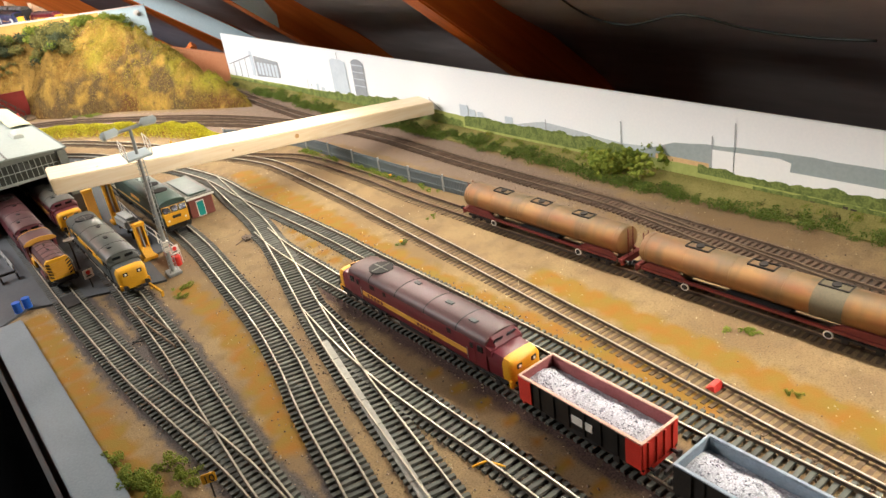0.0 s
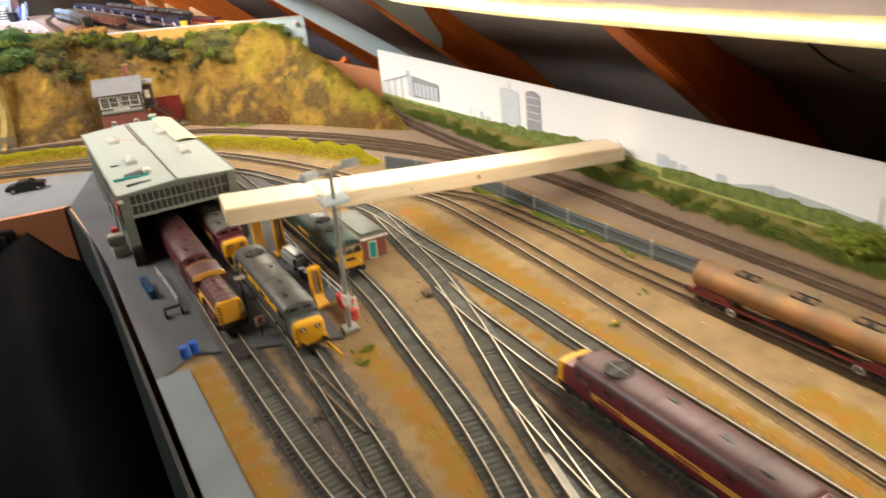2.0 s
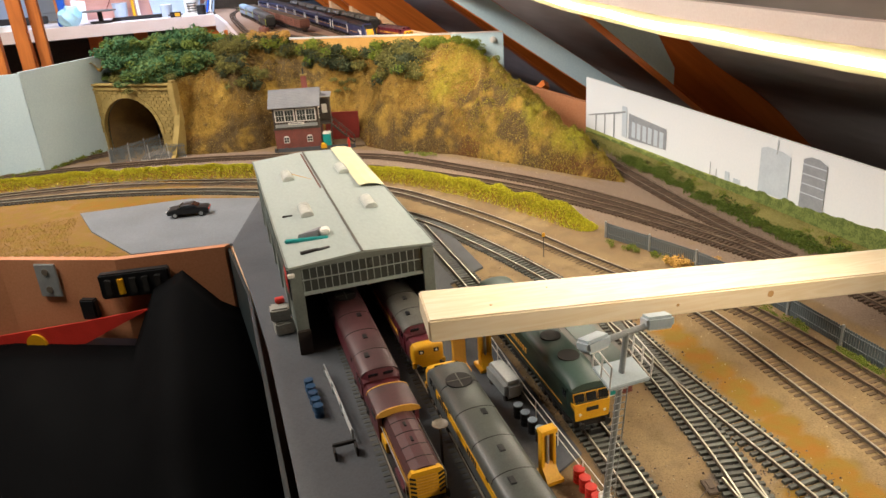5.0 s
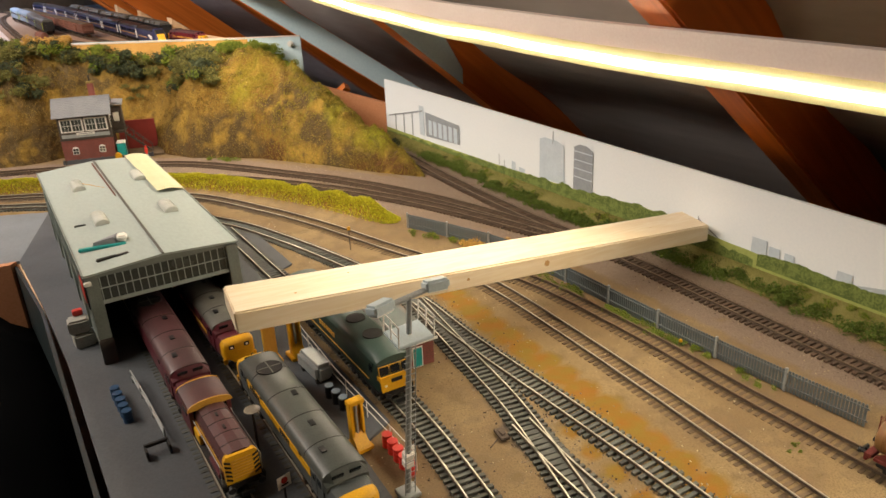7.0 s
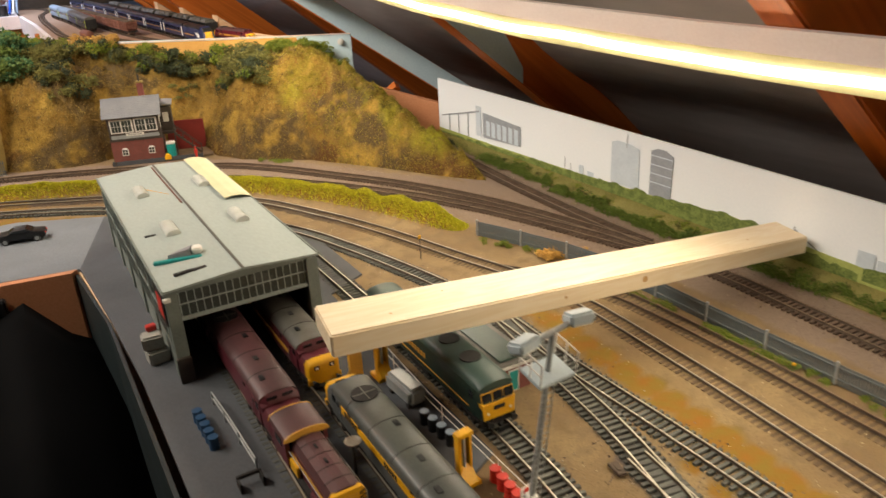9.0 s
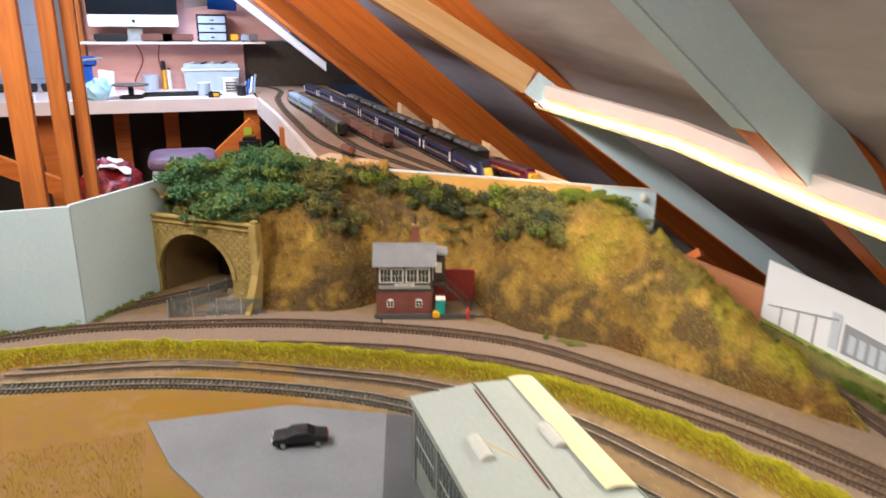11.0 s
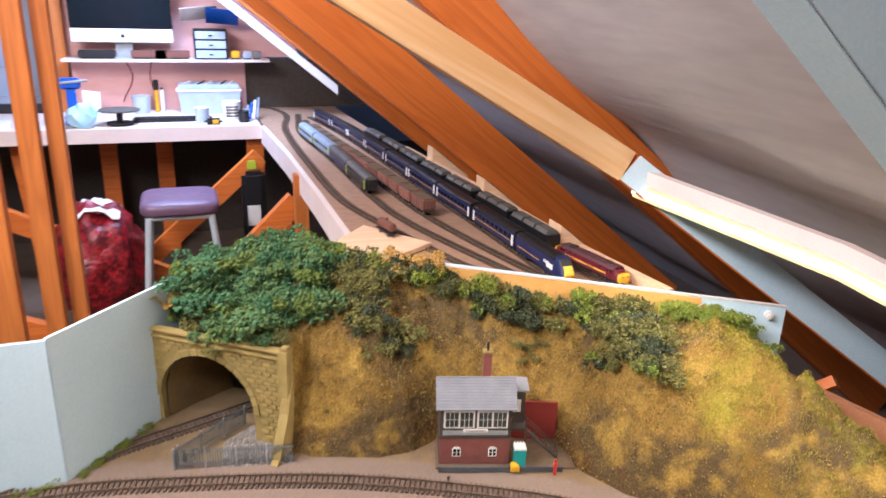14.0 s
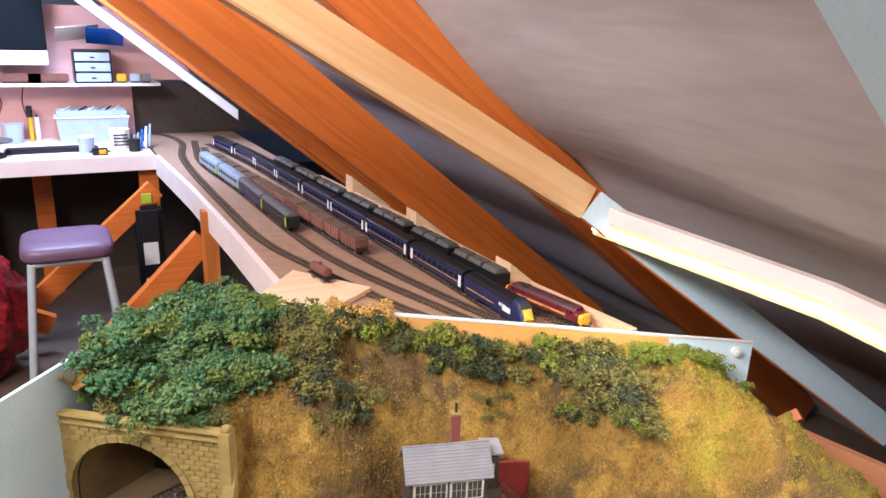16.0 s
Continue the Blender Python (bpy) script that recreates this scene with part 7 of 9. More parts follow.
rnd = random.Random(5)
WOODS = (
    # outline, spacing, size, kinds, label, group
    ([(-0.291, 2.262), (-0.286, 2.226), (-0.23, 2.214), (-0.215, 2.192), (-0.147, 2.215), (-0.103, 2.215), (-0.070, 2.222), (-0.042, 2.286), (-0.020, 2.395), (-0.133, 2.462), (-0.22, 2.370)], 0.0155, (0.021, 0.031), ("bush_blue", "bush_blue", "bush_blue", "bush"), "blue-green crumbly tree clump above the tunnel", "trees above the tunnel"),
    ([(-0.012, 2.388), (-0.035, 2.25), (-0.006, 2.163), (0.05, 2.166), (0.071, 2.178), (0.012, 2.208), (0.049, 2.29)], 0.0135, (0.016, 0.024), ("bush_olive", "bush_dark", "bush_olive"), "dull olive bush on the hillside", "bushes on the hillside"),
    ([(-0.02, 2.388), (0.08, 2.322), (0.20, 2.242), (0.30, 2.175), (0.385, 2.118), (0.375, 2.092), (0.30, 2.135), (0.255, 2.168), (0.20, 2.195), (0.155, 2.236), (0.09, 2.275), (-0.01, 2.335)], 0.0140, (0.018, 0.027), ("bush_olive", "bush_dark", "bush_olive", "bush_dark", "bush_lime"), "crumbly bush along the top of the hill", "bushes along the hilltop"),
    ([(0.167, 2.236), (0.173, 2.195), (0.208, 2.182), (0.262, 2.170)], 0.0120, (0.013, 0.019), ("bush_dark",), "dark grey-green bush on the hillside", "bushes on the hillside"),
    ([(0.341, 2.135), (0.32, 2.076), (0.30, 2.04), (0.32, 1.994), (0.358, 1.96), (0.37, 1.994), (0.387, 2.076), (0.398, 2.109)], 0.0115, (0.016, 0.024), ("bush_olive", "bush_olive", "bush_dark", "bush_lime"), "olive green bush on the hillside", "bushes on the hillside"),
    ([(0.385, 2.100), (0.44, 2.062), (0.555, 1.990), (0.545, 1.978), (0.44, 2.030), (0.385, 2.078)], 0.0110, (0.011, 0.016), ("bush_lime",), "bright yellow-green bush along the backdrop", "bushes along the hilltop"),
    ([(0.222, 2.153), (0.258, 2.150), (0.255, 2.136), (0.226, 2.138)], 0.0120, (0.007, 0.010), ("bush_olive",), "small olive bush on the hillside", "bushes on the hillside"),
)
for poly, gap, (ra, rb), kinds, lb, gr in WOODS:
    for x, y in scatter(poly, gap, rnd):
        if not inside((x, y), HILL):
            continue
        r = rnd.uniform(ra, rb)
        lift = (0.35 + (0.9 if kinds[0] == "bush_blue" and len(kinds) == 4 and rnd.random() < 0.45 else 0)) * r
        bush(x, y, hill_height(x, y) - 0.002 + lift * 0.6, r, rnd.choice(kinds), rnd, lb, gr)
pd = (PORTAL_B - PORTAL_A).normalized()
for sp_, bk_, z_, r_ in ((0.058, 0.012, 0.152, 0.015), (0.075, -0.001, 0.148, 0.013), (0.100, -0.003, 0.146, 0.014), (0.107, -0.004, 0.134, 0.012), (0.128, 0.010, 0.154, 0.016), (0.150, 0.006, 0.153, 0.014), (0.172, 0.002, 0.152, 0.014), (0.190, 0.008, 0.155, 0.016), (0.20, 0.02, 0.155, 0.016), (0.02, 0.03, 0.155, 0.016), (0.03, 0.05, 0.16, 0.02), (0.055, 0.035, 0.158, 0.02)):
    p = PORTAL_A + pd * sp_ + Vector((-pd.y, pd.x)) * bk_
    bush(p.x, p.y, z_, r_, rnd.choice(("bush_blue", "bush", "bush_olive")), rnd, "crumbly bush hanging over the tunnel portal", "trees above the tunnel")
for f in (0.30, 0.33, 0.36, 0.385):
    p = BD_A.lerp(BD_B, f) + bd_n * 0.012
    bush(p.x, p.y, hill_height(p.x, p.y) + 0.012, 0.023, "bush_gold", rnd, "golden brown dry bush before the backdrop", "bushes along the hilltop")
scrub = []
# low scrub at the hill's foot, the blue wall and the fence
for (xa, ya), (xb, yb), n, r in (((0.300, 1.885), (0.385, 1.81), 12, 0.006), ((-0.72, 2.145), (-0.43, 2.152), 26, 0.008), ((-0.405, 2.160), (-0.31, 2.270), 18, 0.008), ((0.480, 1.10), (0.487, 0.74), 55, 0.0055), ((0.425, 1.275), (0.465, 1.20), 8, 0.006)):
    for k in range(n):
        f = rnd.random()
        x, y = xa + (xb - xa) * f + rnd.gauss(0, 0.003), ya + (yb - ya) * f + rnd.gauss(0, 0.003)
        scrub.append((x, y, hill_height(x, y) if inside((x, y), HILL) else ground_height(x, y), r * rnd.uniform(0.6, 1.3)))
thicket("low_scrub", "low green scrub at the foot of walls and fence", scrub, "bush_lime", rnd)
for x, y, r, kd, lb in ((0.470, 1.175, 0.015, "bush_gold", "dry orange-brown bush beside the fence"), (0.664, 1.03, 0.030, "bush", "tall rough bush against the backscene"), (0.660, 1.09, 0.022, "bush", "rough bush against the backscene"), (0.662, 0.575, 0.043, "bush_lime", "round bright green bush against the backscene"), (0.652, 1.735, 0.012, "bush_dark", "dark bush beside the siding"), (0.500, 1.16, 0.010, "bush_gold", "dry bush by the fence")):
    for q in range(3):
        bush(x + rnd.gauss(0, r * 0.4), y + rnd.gauss(0, r * 0.5), ground_height(x, y), r * rnd.uniform(0.6, 0.9), kd, rnd, lb, "")
# hedge before the backscene
for nm, lb, n, mat_, x_, r0, r1 in (("hedge", "dense dark green hedge before the backscene", 300, "bush_hedge", 0.645, 0.0080, 0.0130), ("hedge_tops", "lighter green hedge growth before the backscene", 90, "bush_olive", 0.657, 0.006, 0.010), ("scrub_bank", "rough olive scrub bank before the backscene", 80, "bush_lime", 0.666, 0.005, 0.009)):
    spots = []
    for k in range(n):
        y = 0.05 + 1.56 * (k + rnd.random()) / n
        x = x_ + rnd.gauss(0, 0.004) + 0.005 * math.sin(y * 9)
        if mat_ != "bush_hedge" and noise.noise(Vector((y * 11, x_ * 50, 6))) < -0.05 or noise.noise(Vector((y * 34, x_ * 20, 2))) < -0.38:
            continue
        spots.append((x, y, ground_height(x, y) - 0.002 + 0.3 * max(0, x - 0.648), rnd.uniform(r0, r1) * (0.86 + 0.14 * step01(y, 0.3, 0.7) + 0.55 * max(-0.5, noise.noise(Vector((y * 28, x_ * 90, 1)))))))
    thicket(nm, lb, spots, mat_, rnd)
for x, y in ((0.362, 0.645), (0.487, 0.841)):
    bush(x, y, 0, 0.0055, "bush", rnd, "small weed with a yellow flower", "weeds")
    b = B()
    bmesh.ops.create_icosphere(b, subdivisions=1, radius=0.0022)
    simple("flower_head", "tiny bright yellow flower clump", "flower", b, "yellow", at=(x, y, 0.005))
for x, y, r in ((0.432, 0.270, 0.008), (0.440, 0.262, 0.006), (0.012, 0.492, 0.013), (0.022, 0.478, 0.014), (0.004, 0.508, 0.011), (0.014, 0.458, 0.014), (0.030, 0.462, 0.012), (0.008, 0.472, 0.013), (0.145, 0.765, 0.008), (0.138, 0.75, 0.007), (0.385, 0.20, 0.005), (0.434, 0.678, 0.006)):
    for q in range(3):
        bush(x + rnd.gauss(0, r * 0.6), y + rnd.gauss(0, r * 0.6), -0.001, r * rnd.uniform(0.35, 0.65), "bush_lime", rnd, "flat green weed on the sand", "weeds")


def fibres(name, label, places, material, length, lean=0.6, wide=0.0004):
    """Short static grass: one thin blade a place."""
    n = len(places)
    r = np.random.RandomState(len(places))
    p = np.array(places)
    ang = r.uniform(0, 2 * np.pi, n)
    ln = length * r.uniform(0.5, 1.3, n)
    dx, dy = np.cos(ang), np.sin(ang)
    w = wide * r.uniform(0.7, 1.5, n)
    tip = p + np.stack([dx * ln * lean * r.uniform(0.2, 1, n), dy * ln * lean * r.uniform(0.2, 1, n), ln], 1)
    a = p + np.stack([-dy * w, dx * w, np.zeros(n) - 0.0005], 1)
    b = p + np.stack([dy * w, -dx * w, np.zeros(n) - 0.0005], 1)
    verts = np.stack([a, b, tip], 1).reshape(-1, 3)
    me = bpy.data.meshes.new(name)
    me.from_pydata(verts.tolist(), [], np.arange(3 * n).reshape(-1, 3).tolist())
    me.materials.append(M[material])
    return tagged(new(name, me), label, "grass", kind="stuff")


rnd = random.Random(8)
pl = []
while len(pl) < 120000:
    x, y = rnd.uniform(-0.30, 0.65), rnd.uniform(1.48, 2.46)
    if inside((x, y), HILL):
        if noise.noise(Vector((x * 24, y * 24, 7))) + rnd.uniform(-0.5, 0.5) > -0.1:
            pl.append((x, y, hill_height(x, y) - 0.002))
right = [p for p in pl if p[0] + 0.25 * (p[1] - 2.0) + 0.06 * noise.noise(Vector((p[0] * 20, p[1] * 20, 6))) > 0.36]
left = sorted(set(pl) - set(right))
fibres("hill_grass", "short dry brown grass fibres on the hill", left, "straw", 0.0034, 1.0, 0.0004)
fibres("hilltop_grass", "short yellow-green grass fibres on the hill", right, "olive_grass", 0.0034, 1.0, 0.0004)
pl = []
while len(pl) < 15000:
    x, y = rnd.uniform(-0.30, 0.65), rnd.uniform(1.48, 2.46)
    if inside((x, y), HILL) and noise.noise(Vector((x * 30, y * 30, 11))) + rnd.uniform(-0.4, 0.4) > 0.0:
        pl.append((x, y, hill_height(x, y) - 0.0005))
HILL_GRAIN = pl
pl = []
for p in BANK:
    for k in range(1100):
        x, y = p.x + rnd.gauss(0, 0.013), p.y + rnd.gauss(0, 0.013)
        if bank_height(x, y) > 0.003:
            pl.append((x, y, ground_height(x, y)))
fibres("bank_grass", "yellow-green grass fibres on the low bank", pl, "yellow_grass", 0.0026, 1.0, 0.0006)
pl = []
for k in range(22000):
    x, y = rnd.uniform(0.645, 0.677), rnd.uniform(0.0, 1.8)
    pl.append((x, y, 0.0015 + 0.3 * (x - 0.645)))
fibres("verge_grass", "green grass fibres before the backscene", pl, "meadow", 0.0035, 0.9)
pl = [(x, y, ground_height(x, y)) for x, y in ((rnd.uniform(-0.62, -0.18), rnd.uniform(1.56, 1.78)) for k in range(9000)) if inside((x, y), BOARD) and not (x > -0.30 and y > 1.556 + (-0.20 - x) * 0.9)]
fibres("corner_grass", "golden dry grass beside the parking surface", pl, "yard_straw", 0.0022, 1.0)

verge = [(0.641, -0.45), (0.642, 0.6), (0.645, 1.2), (0.652, 1.60), (0.660, 1.80)]
bm = loft(B(), [[(x, y, -0.002), (x, y, 0.0022), (x + 0.4 * (0.679 - x), y, 0.008), (0.679, y, 0.0125), (0.679, y, -0.002)] for x, y in verge])
tagged(part("ground_verge", bm, "turf"), "rough green turf verge before the backscene", "verge", kind="structure")



def pebbles(name, label, places, size, material):
    """Loose chips: a squashed four-sided stone at each place."""
    n = len(places)
    r = np.random.RandomState(n + 3)
    p = np.array(places)
    k = size * r.uniform(0.5, 1.3, (n, 1))
    a = r.uniform(0, 2 * np.pi, n)
    corners = []
    for q in range(4):
        b_ = a + q * np.pi / 2 + r.uniform(-0.4, 0.4, n)
        corners.append(p + np.stack([np.cos(b_), np.sin(b_), np.full(n, -0.3)], 1) * k)
    corners.append(p + np.stack([r.uniform(-0.3, 0.3, n), r.uniform(-0.3, 0.3, n), np.full(n, 0.75)], 1) * k)
    verts = np.stack(corners, 1).reshape(-1, 3)
    faces = []
    for q in range(4):
        faces.append(np.stack([np.arange(n) * 5 + q, np.arange(n) * 5 + (q + 1) % 4, np.arange(n) * 5 + 4], 1))
    me = bpy.data.meshes.new(name)
    me.from_pydata(verts.tolist(), [], np.concatenate(faces).tolist())
    me.materials.append(M[material])
    return tagged(new(name, me), label, "ballast", kind="stuff")


rnd = random.Random(21)
pl = []
for key in TRACKS:
    for p in LINES[key]:
        if p.y > 0.05 and key not in ("road_six", "road_seven"):
            for q in range(16):
                x, y = p.x + rnd.gauss(0, 0.012), p.y + rnd.uniform(-0.005, 0.005)
                if inside((x, y), BOARD) and not inside((x, y), HILL):
                    pl.append((x, y, ground_height(x, y) - 0.0006))
pebbles("ballast_chips", "small dark ballast chips along the tracks", pl, 0.0010, "ballast")
pl = []
while len(pl) < 5000:
    x, y = rnd.uniform(-0.03, 0.63), rnd.uniform(0.05, 1.9)
    if inside((x, y), BOARD) and not inside((x, y), HILL) and noise.noise(Vector((x * 12, y * 12, 5))) + rnd.uniform(-0.5, 0.5) > 0.1:
        pl.append((x, y, ground_height(x, y) - 0.0009))
pebbles("hill_crumbs", "dry crumbs of scatter on the hillside", HILL_GRAIN, 0.0013, "hill_grain")
pebbles("loose_grit", "pale grit scattered over the yard ground", pl, 0.0007, "grit")

# ---- printed backscene: flat shapes a hair apart ----
def print_shape(name, pts, material, layer):
    x = 0.6796 - 0.0003 * layer
    b = B()
    vs = [b.verts.new((x, y, z)) for y, z in pts]
    b.faces.new(vs)
    r = bmesh.ops.extrude_face_region(b, geom=b.faces[:])
    bmesh.ops.translate(b, verts=[v for v in r["geom"] if isinstance(v, bmesh.types.BMVert)], vec=(0.0002, 0, 0))
    bmesh.ops.recalc_face_normals(b, faces=b.faces[:])
    return part(name, b, material, backscene)


def ragged(line, bottom, amp, freq, seed):
    """Outline with an uneven top edge."""
    out = []
    for (ya, za), (yb, zb) in zip(line, line[1:]):
        n = max(2, int(abs(yb - ya) / freq))
        for k in range(n):
            f = k / n
            y = ya + (yb - ya) * f
            out.append((y, za + (zb - za) * f + amp * (noise.noise(Vector((y * 40, seed, 0))) + 0.6 * noise.noise(Vector((y * 130, seed, 4))))))
    out.append(line[-1])
    return out + [(line[-1][0], bottom), (line[0][0], bottom)]


print_shape("printed_far_hill", ragged([(0.80, 0.030), (0.72, 0.046), (0.66, 0.042), (0.58, 0.036), (0.52, 0.040)], 0.0, 0.0012, 0.02, 1), "print_far", 0)
print_shape("printed_hills", ragged([(0.56, 0.030), (0.504, 0.050), (0.44, 0.056), (0.36, 0.060), (0.20, 0.060), (-0.45, 0.065)], -0.005, 0.0012, 0.02, 5), "print_hill", 1)
print_shape("printed_water", [(0.37, 0.026), (0.36, 0.040), (0.20, 0.041), (-0.45, 0.043), (-0.45, 0.02), (0.37, 0.02)], "print_white", 2)
print_shape("printed_field", ragged([(1.813, 0.021), (1.6, 0.022), (1.40, 0.025), (1.22, 0.030), (1.08, 0.040), (0.985, 0.034), (0.816, 0.028), (0.678, 0.027), (0.56, 0.026), (0.45, 0.026), (0.355, 0.024), (0.265, 0.024), (-0.45, 0.028)], -0.008, 0.0008, 0.012, 2), "print_field", 4)
print_shape("printed_scrub", ragged([(1.813, 0.014), (1.55, 0.020), (1.30, 0.028), (1.14, 0.036), (1.05, 0.042), (0.98, 0.030), (0.90, 0.022)], -0.008, 0.006, 0.004, 7), "print_bush", 5)
print_shape("printed_hedgerow", ragged([(0.895, 0.030), (0.86, 0.036), (0.80, 0.033), (0.72, 0.036), (0.63, 0.036), (0.58, 0.033), (0.55, 0.024)], 0.016, 0.0055, 0.004, 9), "print_bush", 5)
print_shape("printed_scrub_line", ragged([(0.47, 0.028), (0.40, 0.026), (0.33, 0.028), (0.27, 0.031), (-0.45, 0.033)], 0.018, 0.0055, 0.004, 12), "print_bush", 5)
print_shape("printed_low_scrub", ragged([(0.40, 0.016), (0.30, 0.017), (0.20, 0.019), (-0.45, 0.020)], 0.006, 0.005, 0.004, 17), "print_bush", 6)
print_shape("printed_hopper_house", [(1.648, 0.030), (1.648, 0.078), (1.625, 0.077), (1.528, 0.072), (1.528, 0.036)], "print_grey", 3)
print_shape("printed_hoist_tower", [(1.672, 0.030), (1.672, 0.088), (1.655, 0.088), (1.655, 0.030)], "print_pale", 3)
for k in range(6):
    print_shape("printed_bay", [(1.535 + 0.018 * k, 0.036), (1.535 + 0.018 * k, 0.064), (1.547 + 0.018 * k, 0.065), (1.547 + 0.018 * k, 0.036)], "print_pale", 4 if k % 2 else 5)
print_shape("printed_conveyor", [(1.80, 0.047), (1.80, 0.049), (1.66, 0.080), (1.66, 0.077)], "print_grey", 4)
for y in (1.70, 1.735, 1.77):
    print_shape("printed_trestle", [(y, 0.012), (y, 0.05 + (1.8 - y) * 0.2), (y + 0.003, 0.05 + (1.8 - y) * 0.2), (y + 0.003, 0.012)], "print_grey", 3)
print_shape("printed_silo", [(1.238, 0.030), (1.240, 0.092), (1.255, 0.096), (1.285, 0.097), (1.297, 0.093), (1.297, 0.030)], "print_pale", 3)
print_shape("printed_silo_dark", [(1.176, 0.030), (1.176, 0.095), (1.190, 0.101), (1.205, 0.101), (1.217, 0.096), (1.217, 0.030)], "print_grey", 3)
for z in (0.05, 0.063, 0.076, 0.089):
    print_shape("printed_hoop", [(1.176, z), (1.176, z + 0.0015), (1.217, z + 0.0015), (1.217, z)], "print_pale", 4)
print_shape("printed_white_works", [(0.362, 0.020), (0.359, 0.050), (0.372, 0.053), (0.452, 0.050), (0.452, 0.020)], "print_white", 3)
print_shape("printed_boards", [(0.456, 0.022), (0.456, 0.032), (0.53, 0.032), (0.53, 0.022)], "print_tan", 3)
for y, z0, z1 in ((0.582, 0.020, 0.066), (0.424, 0.020, 0.085), (0.452, 0.02, 0.066), (0.983, 0.024, 0.053), (1.405, 0.015, 0.045), (1.39, 0.015, 0.038), (0.715, 0.03, 0.05), (1.265, 0.09, 0.11)):
    print_shape("printed_mast", [(y, z0), (y, z1), (y + 0.0013, z1), (y + 0.0013, z0)], "print_grey", 3)
print_shape("printed_jib", [(0.983, 0.048), (0.983, 0.050), (0.945, 0.030), (0.945, 0.028)], "print_grey", 3)
for y0, y1, z in ((0.905, 0.885, 0.050), (0.882, 0.868, 0.045), (0.862, 0.850, 0.043), (0.80, 0.783, 0.044), (0.815, 0.808, 0.034), (1.35, 0.0 + 1.335, 0.034), (1.37, 1.36, 0.040), (0.765, 0.76, 0.035)):
    print_shape("printed_works", [(y0, 0.018), (y0, z), (y1, z), (y1, 0.018)], "print_pale", 3)
for y, z, s in ((0.349, 0.008, 1), (0.335, 0.010, 1), (0.302, 0.012, 1), (0.294, 0.010, 1.3)):
    print_shape("printed_cow", [(y, z), (y, z + 0.003 * s), (y - 0.005 * s, z + 0.003 * s), (y - 0.005 * s, z)], "timber_dark", 7)
tagged(backscene, "printed photographic backscene of pale sky over works and fields")

# ---- tunnel portal ----
def tunnel_portal():
    P0, P1 = PORTAL_A, PORTAL_B
    ang = math.degrees(math.atan2((P1 - P0).y, (P1 - P0).x))
    t = thing("tunnel_portal", "yellow sandstone tunnel portal with arched mouth", "tunnel portal", (P0.x, P0.y, 0), ang)
    L, H, cs, cr, sp, thick = 0.222, 0.148, 0.086, 0.079, 0.042, 0.010
    arch = [(cs - cr, 0.0)] + [(cs - cr * math.cos(math.pi * k / 24), sp + cr * math.sin(math.pi * k / 24)) for k in range(25)] + [(cs + cr, 0.0)]
    outer = [(0.0, 0.0)] + [(max(0, min(L, cs - 1.9 * cr * math.cos(math.pi * k / 24))), min(H, sp + 2.0 * cr * math.sin(math.pi * k / 24))) for k in range(25)] + [(L, 0.0)]
    outer[1 + 6], outer[1 + 18] = (0.0, H), (L, H)
    b = B()
    for y in (0.0,):
        fr = [[b.verts.new((x, yy, z)) for x, z in ring] for ring, yy in ((arch, 0), (outer, 0), (outer, thick), (arch, thick))]
        for r1, r2 in zip(fr, fr[1:] + fr[:1]):
            for i in range(len(arch) - 1):
                b.faces.new((r1[i], r1[i + 1], r2[i + 1], r2[i]))
    bmesh.ops.recalc_face_normals(b, faces=b.faces[:])
    wall = part("wall", b, "stone", t)
    me = {}
    rnd = random.Random(3)
    for w in (0.0135, 0.0065):
        bb = box(B(), 0.0004, w - 0.0004, -0.0013, 0.001, 0.0004, 0.0066, 0.0007)
        m_ = bpy.data.meshes.new("stone_block")
        bb.to_mesh(m_)
        bb.free()
        m_.materials.append(M["stone"])
        me[w] = m_
    for row in range(20):
        z, x = 0.0 + row * 0.0072, 0.0
        x = -0.0068 if row % 2 else 0.0
        while x < L - 0.010:
            xs = x
            w = 0.0135
            if xs < 0:
                xs, w = 0.0, 0.0065
            mid = xs + w / 2
            if math.hypot(mid - cs, max(0, z + 0.0036 - sp)) > cr + 0.013 and not (z < sp and abs(mid - cs) < cr + 0.012):
                o = new("stone_block", me[w])
                o.parent = wall
                o.matrix_basis = Matrix.Translation((xs, rnd.uniform(-0.0003, 0.0003), z))
            x += 0.0135
    for k in range(17):
        a0, a1 = math.pi * k / 17, math.pi * (k + 0.93) / 17
        pts = [(cs - r * math.cos(a), sp + r * math.sin(a)) for a, r in ((a0, cr), (a1, cr), (a1, cr + 0.009), (a0, cr + 0.009))]
        bb = loft(B(), [[(x, y, z) for x, z in pts] for y in (-0.0022, 0.002)])
        part("voussoir", bb, "stone", t)
    part("string_course", box(B(), 0, L, -0.004, 0.004, H - 0.010, H - 0.0065, 0.0008), "stone", t)
    part("coping", box(B(), 0, L + 0.003, -0.005, thick, H, H + 0.004, 0.001), "stone", t)
    pil = part("pillar", box(B(), L - 0.012, L + 0.003, -0.007, thick, 0, H + 0.006, 0.001), "stone", t)
    b = B()
    box(b, L - 0.0105, L + 0.0015, -0.0055, 0.008, H + 0.0058, H + 0.011, 0.0015)
    part("finial", b, "stone", pil)
    b = loft(B(), [[(L - 0.006 + d, y, z) for y, z in ((0.004, 0.0), (0.004, 0.112), (-0.014, 0.060), (-0.040, 0.006), (-0.046, 0.0))] for d in (0, 0.010)])
    wing = part("wing_wall", b, "stone", t)
    b = B()
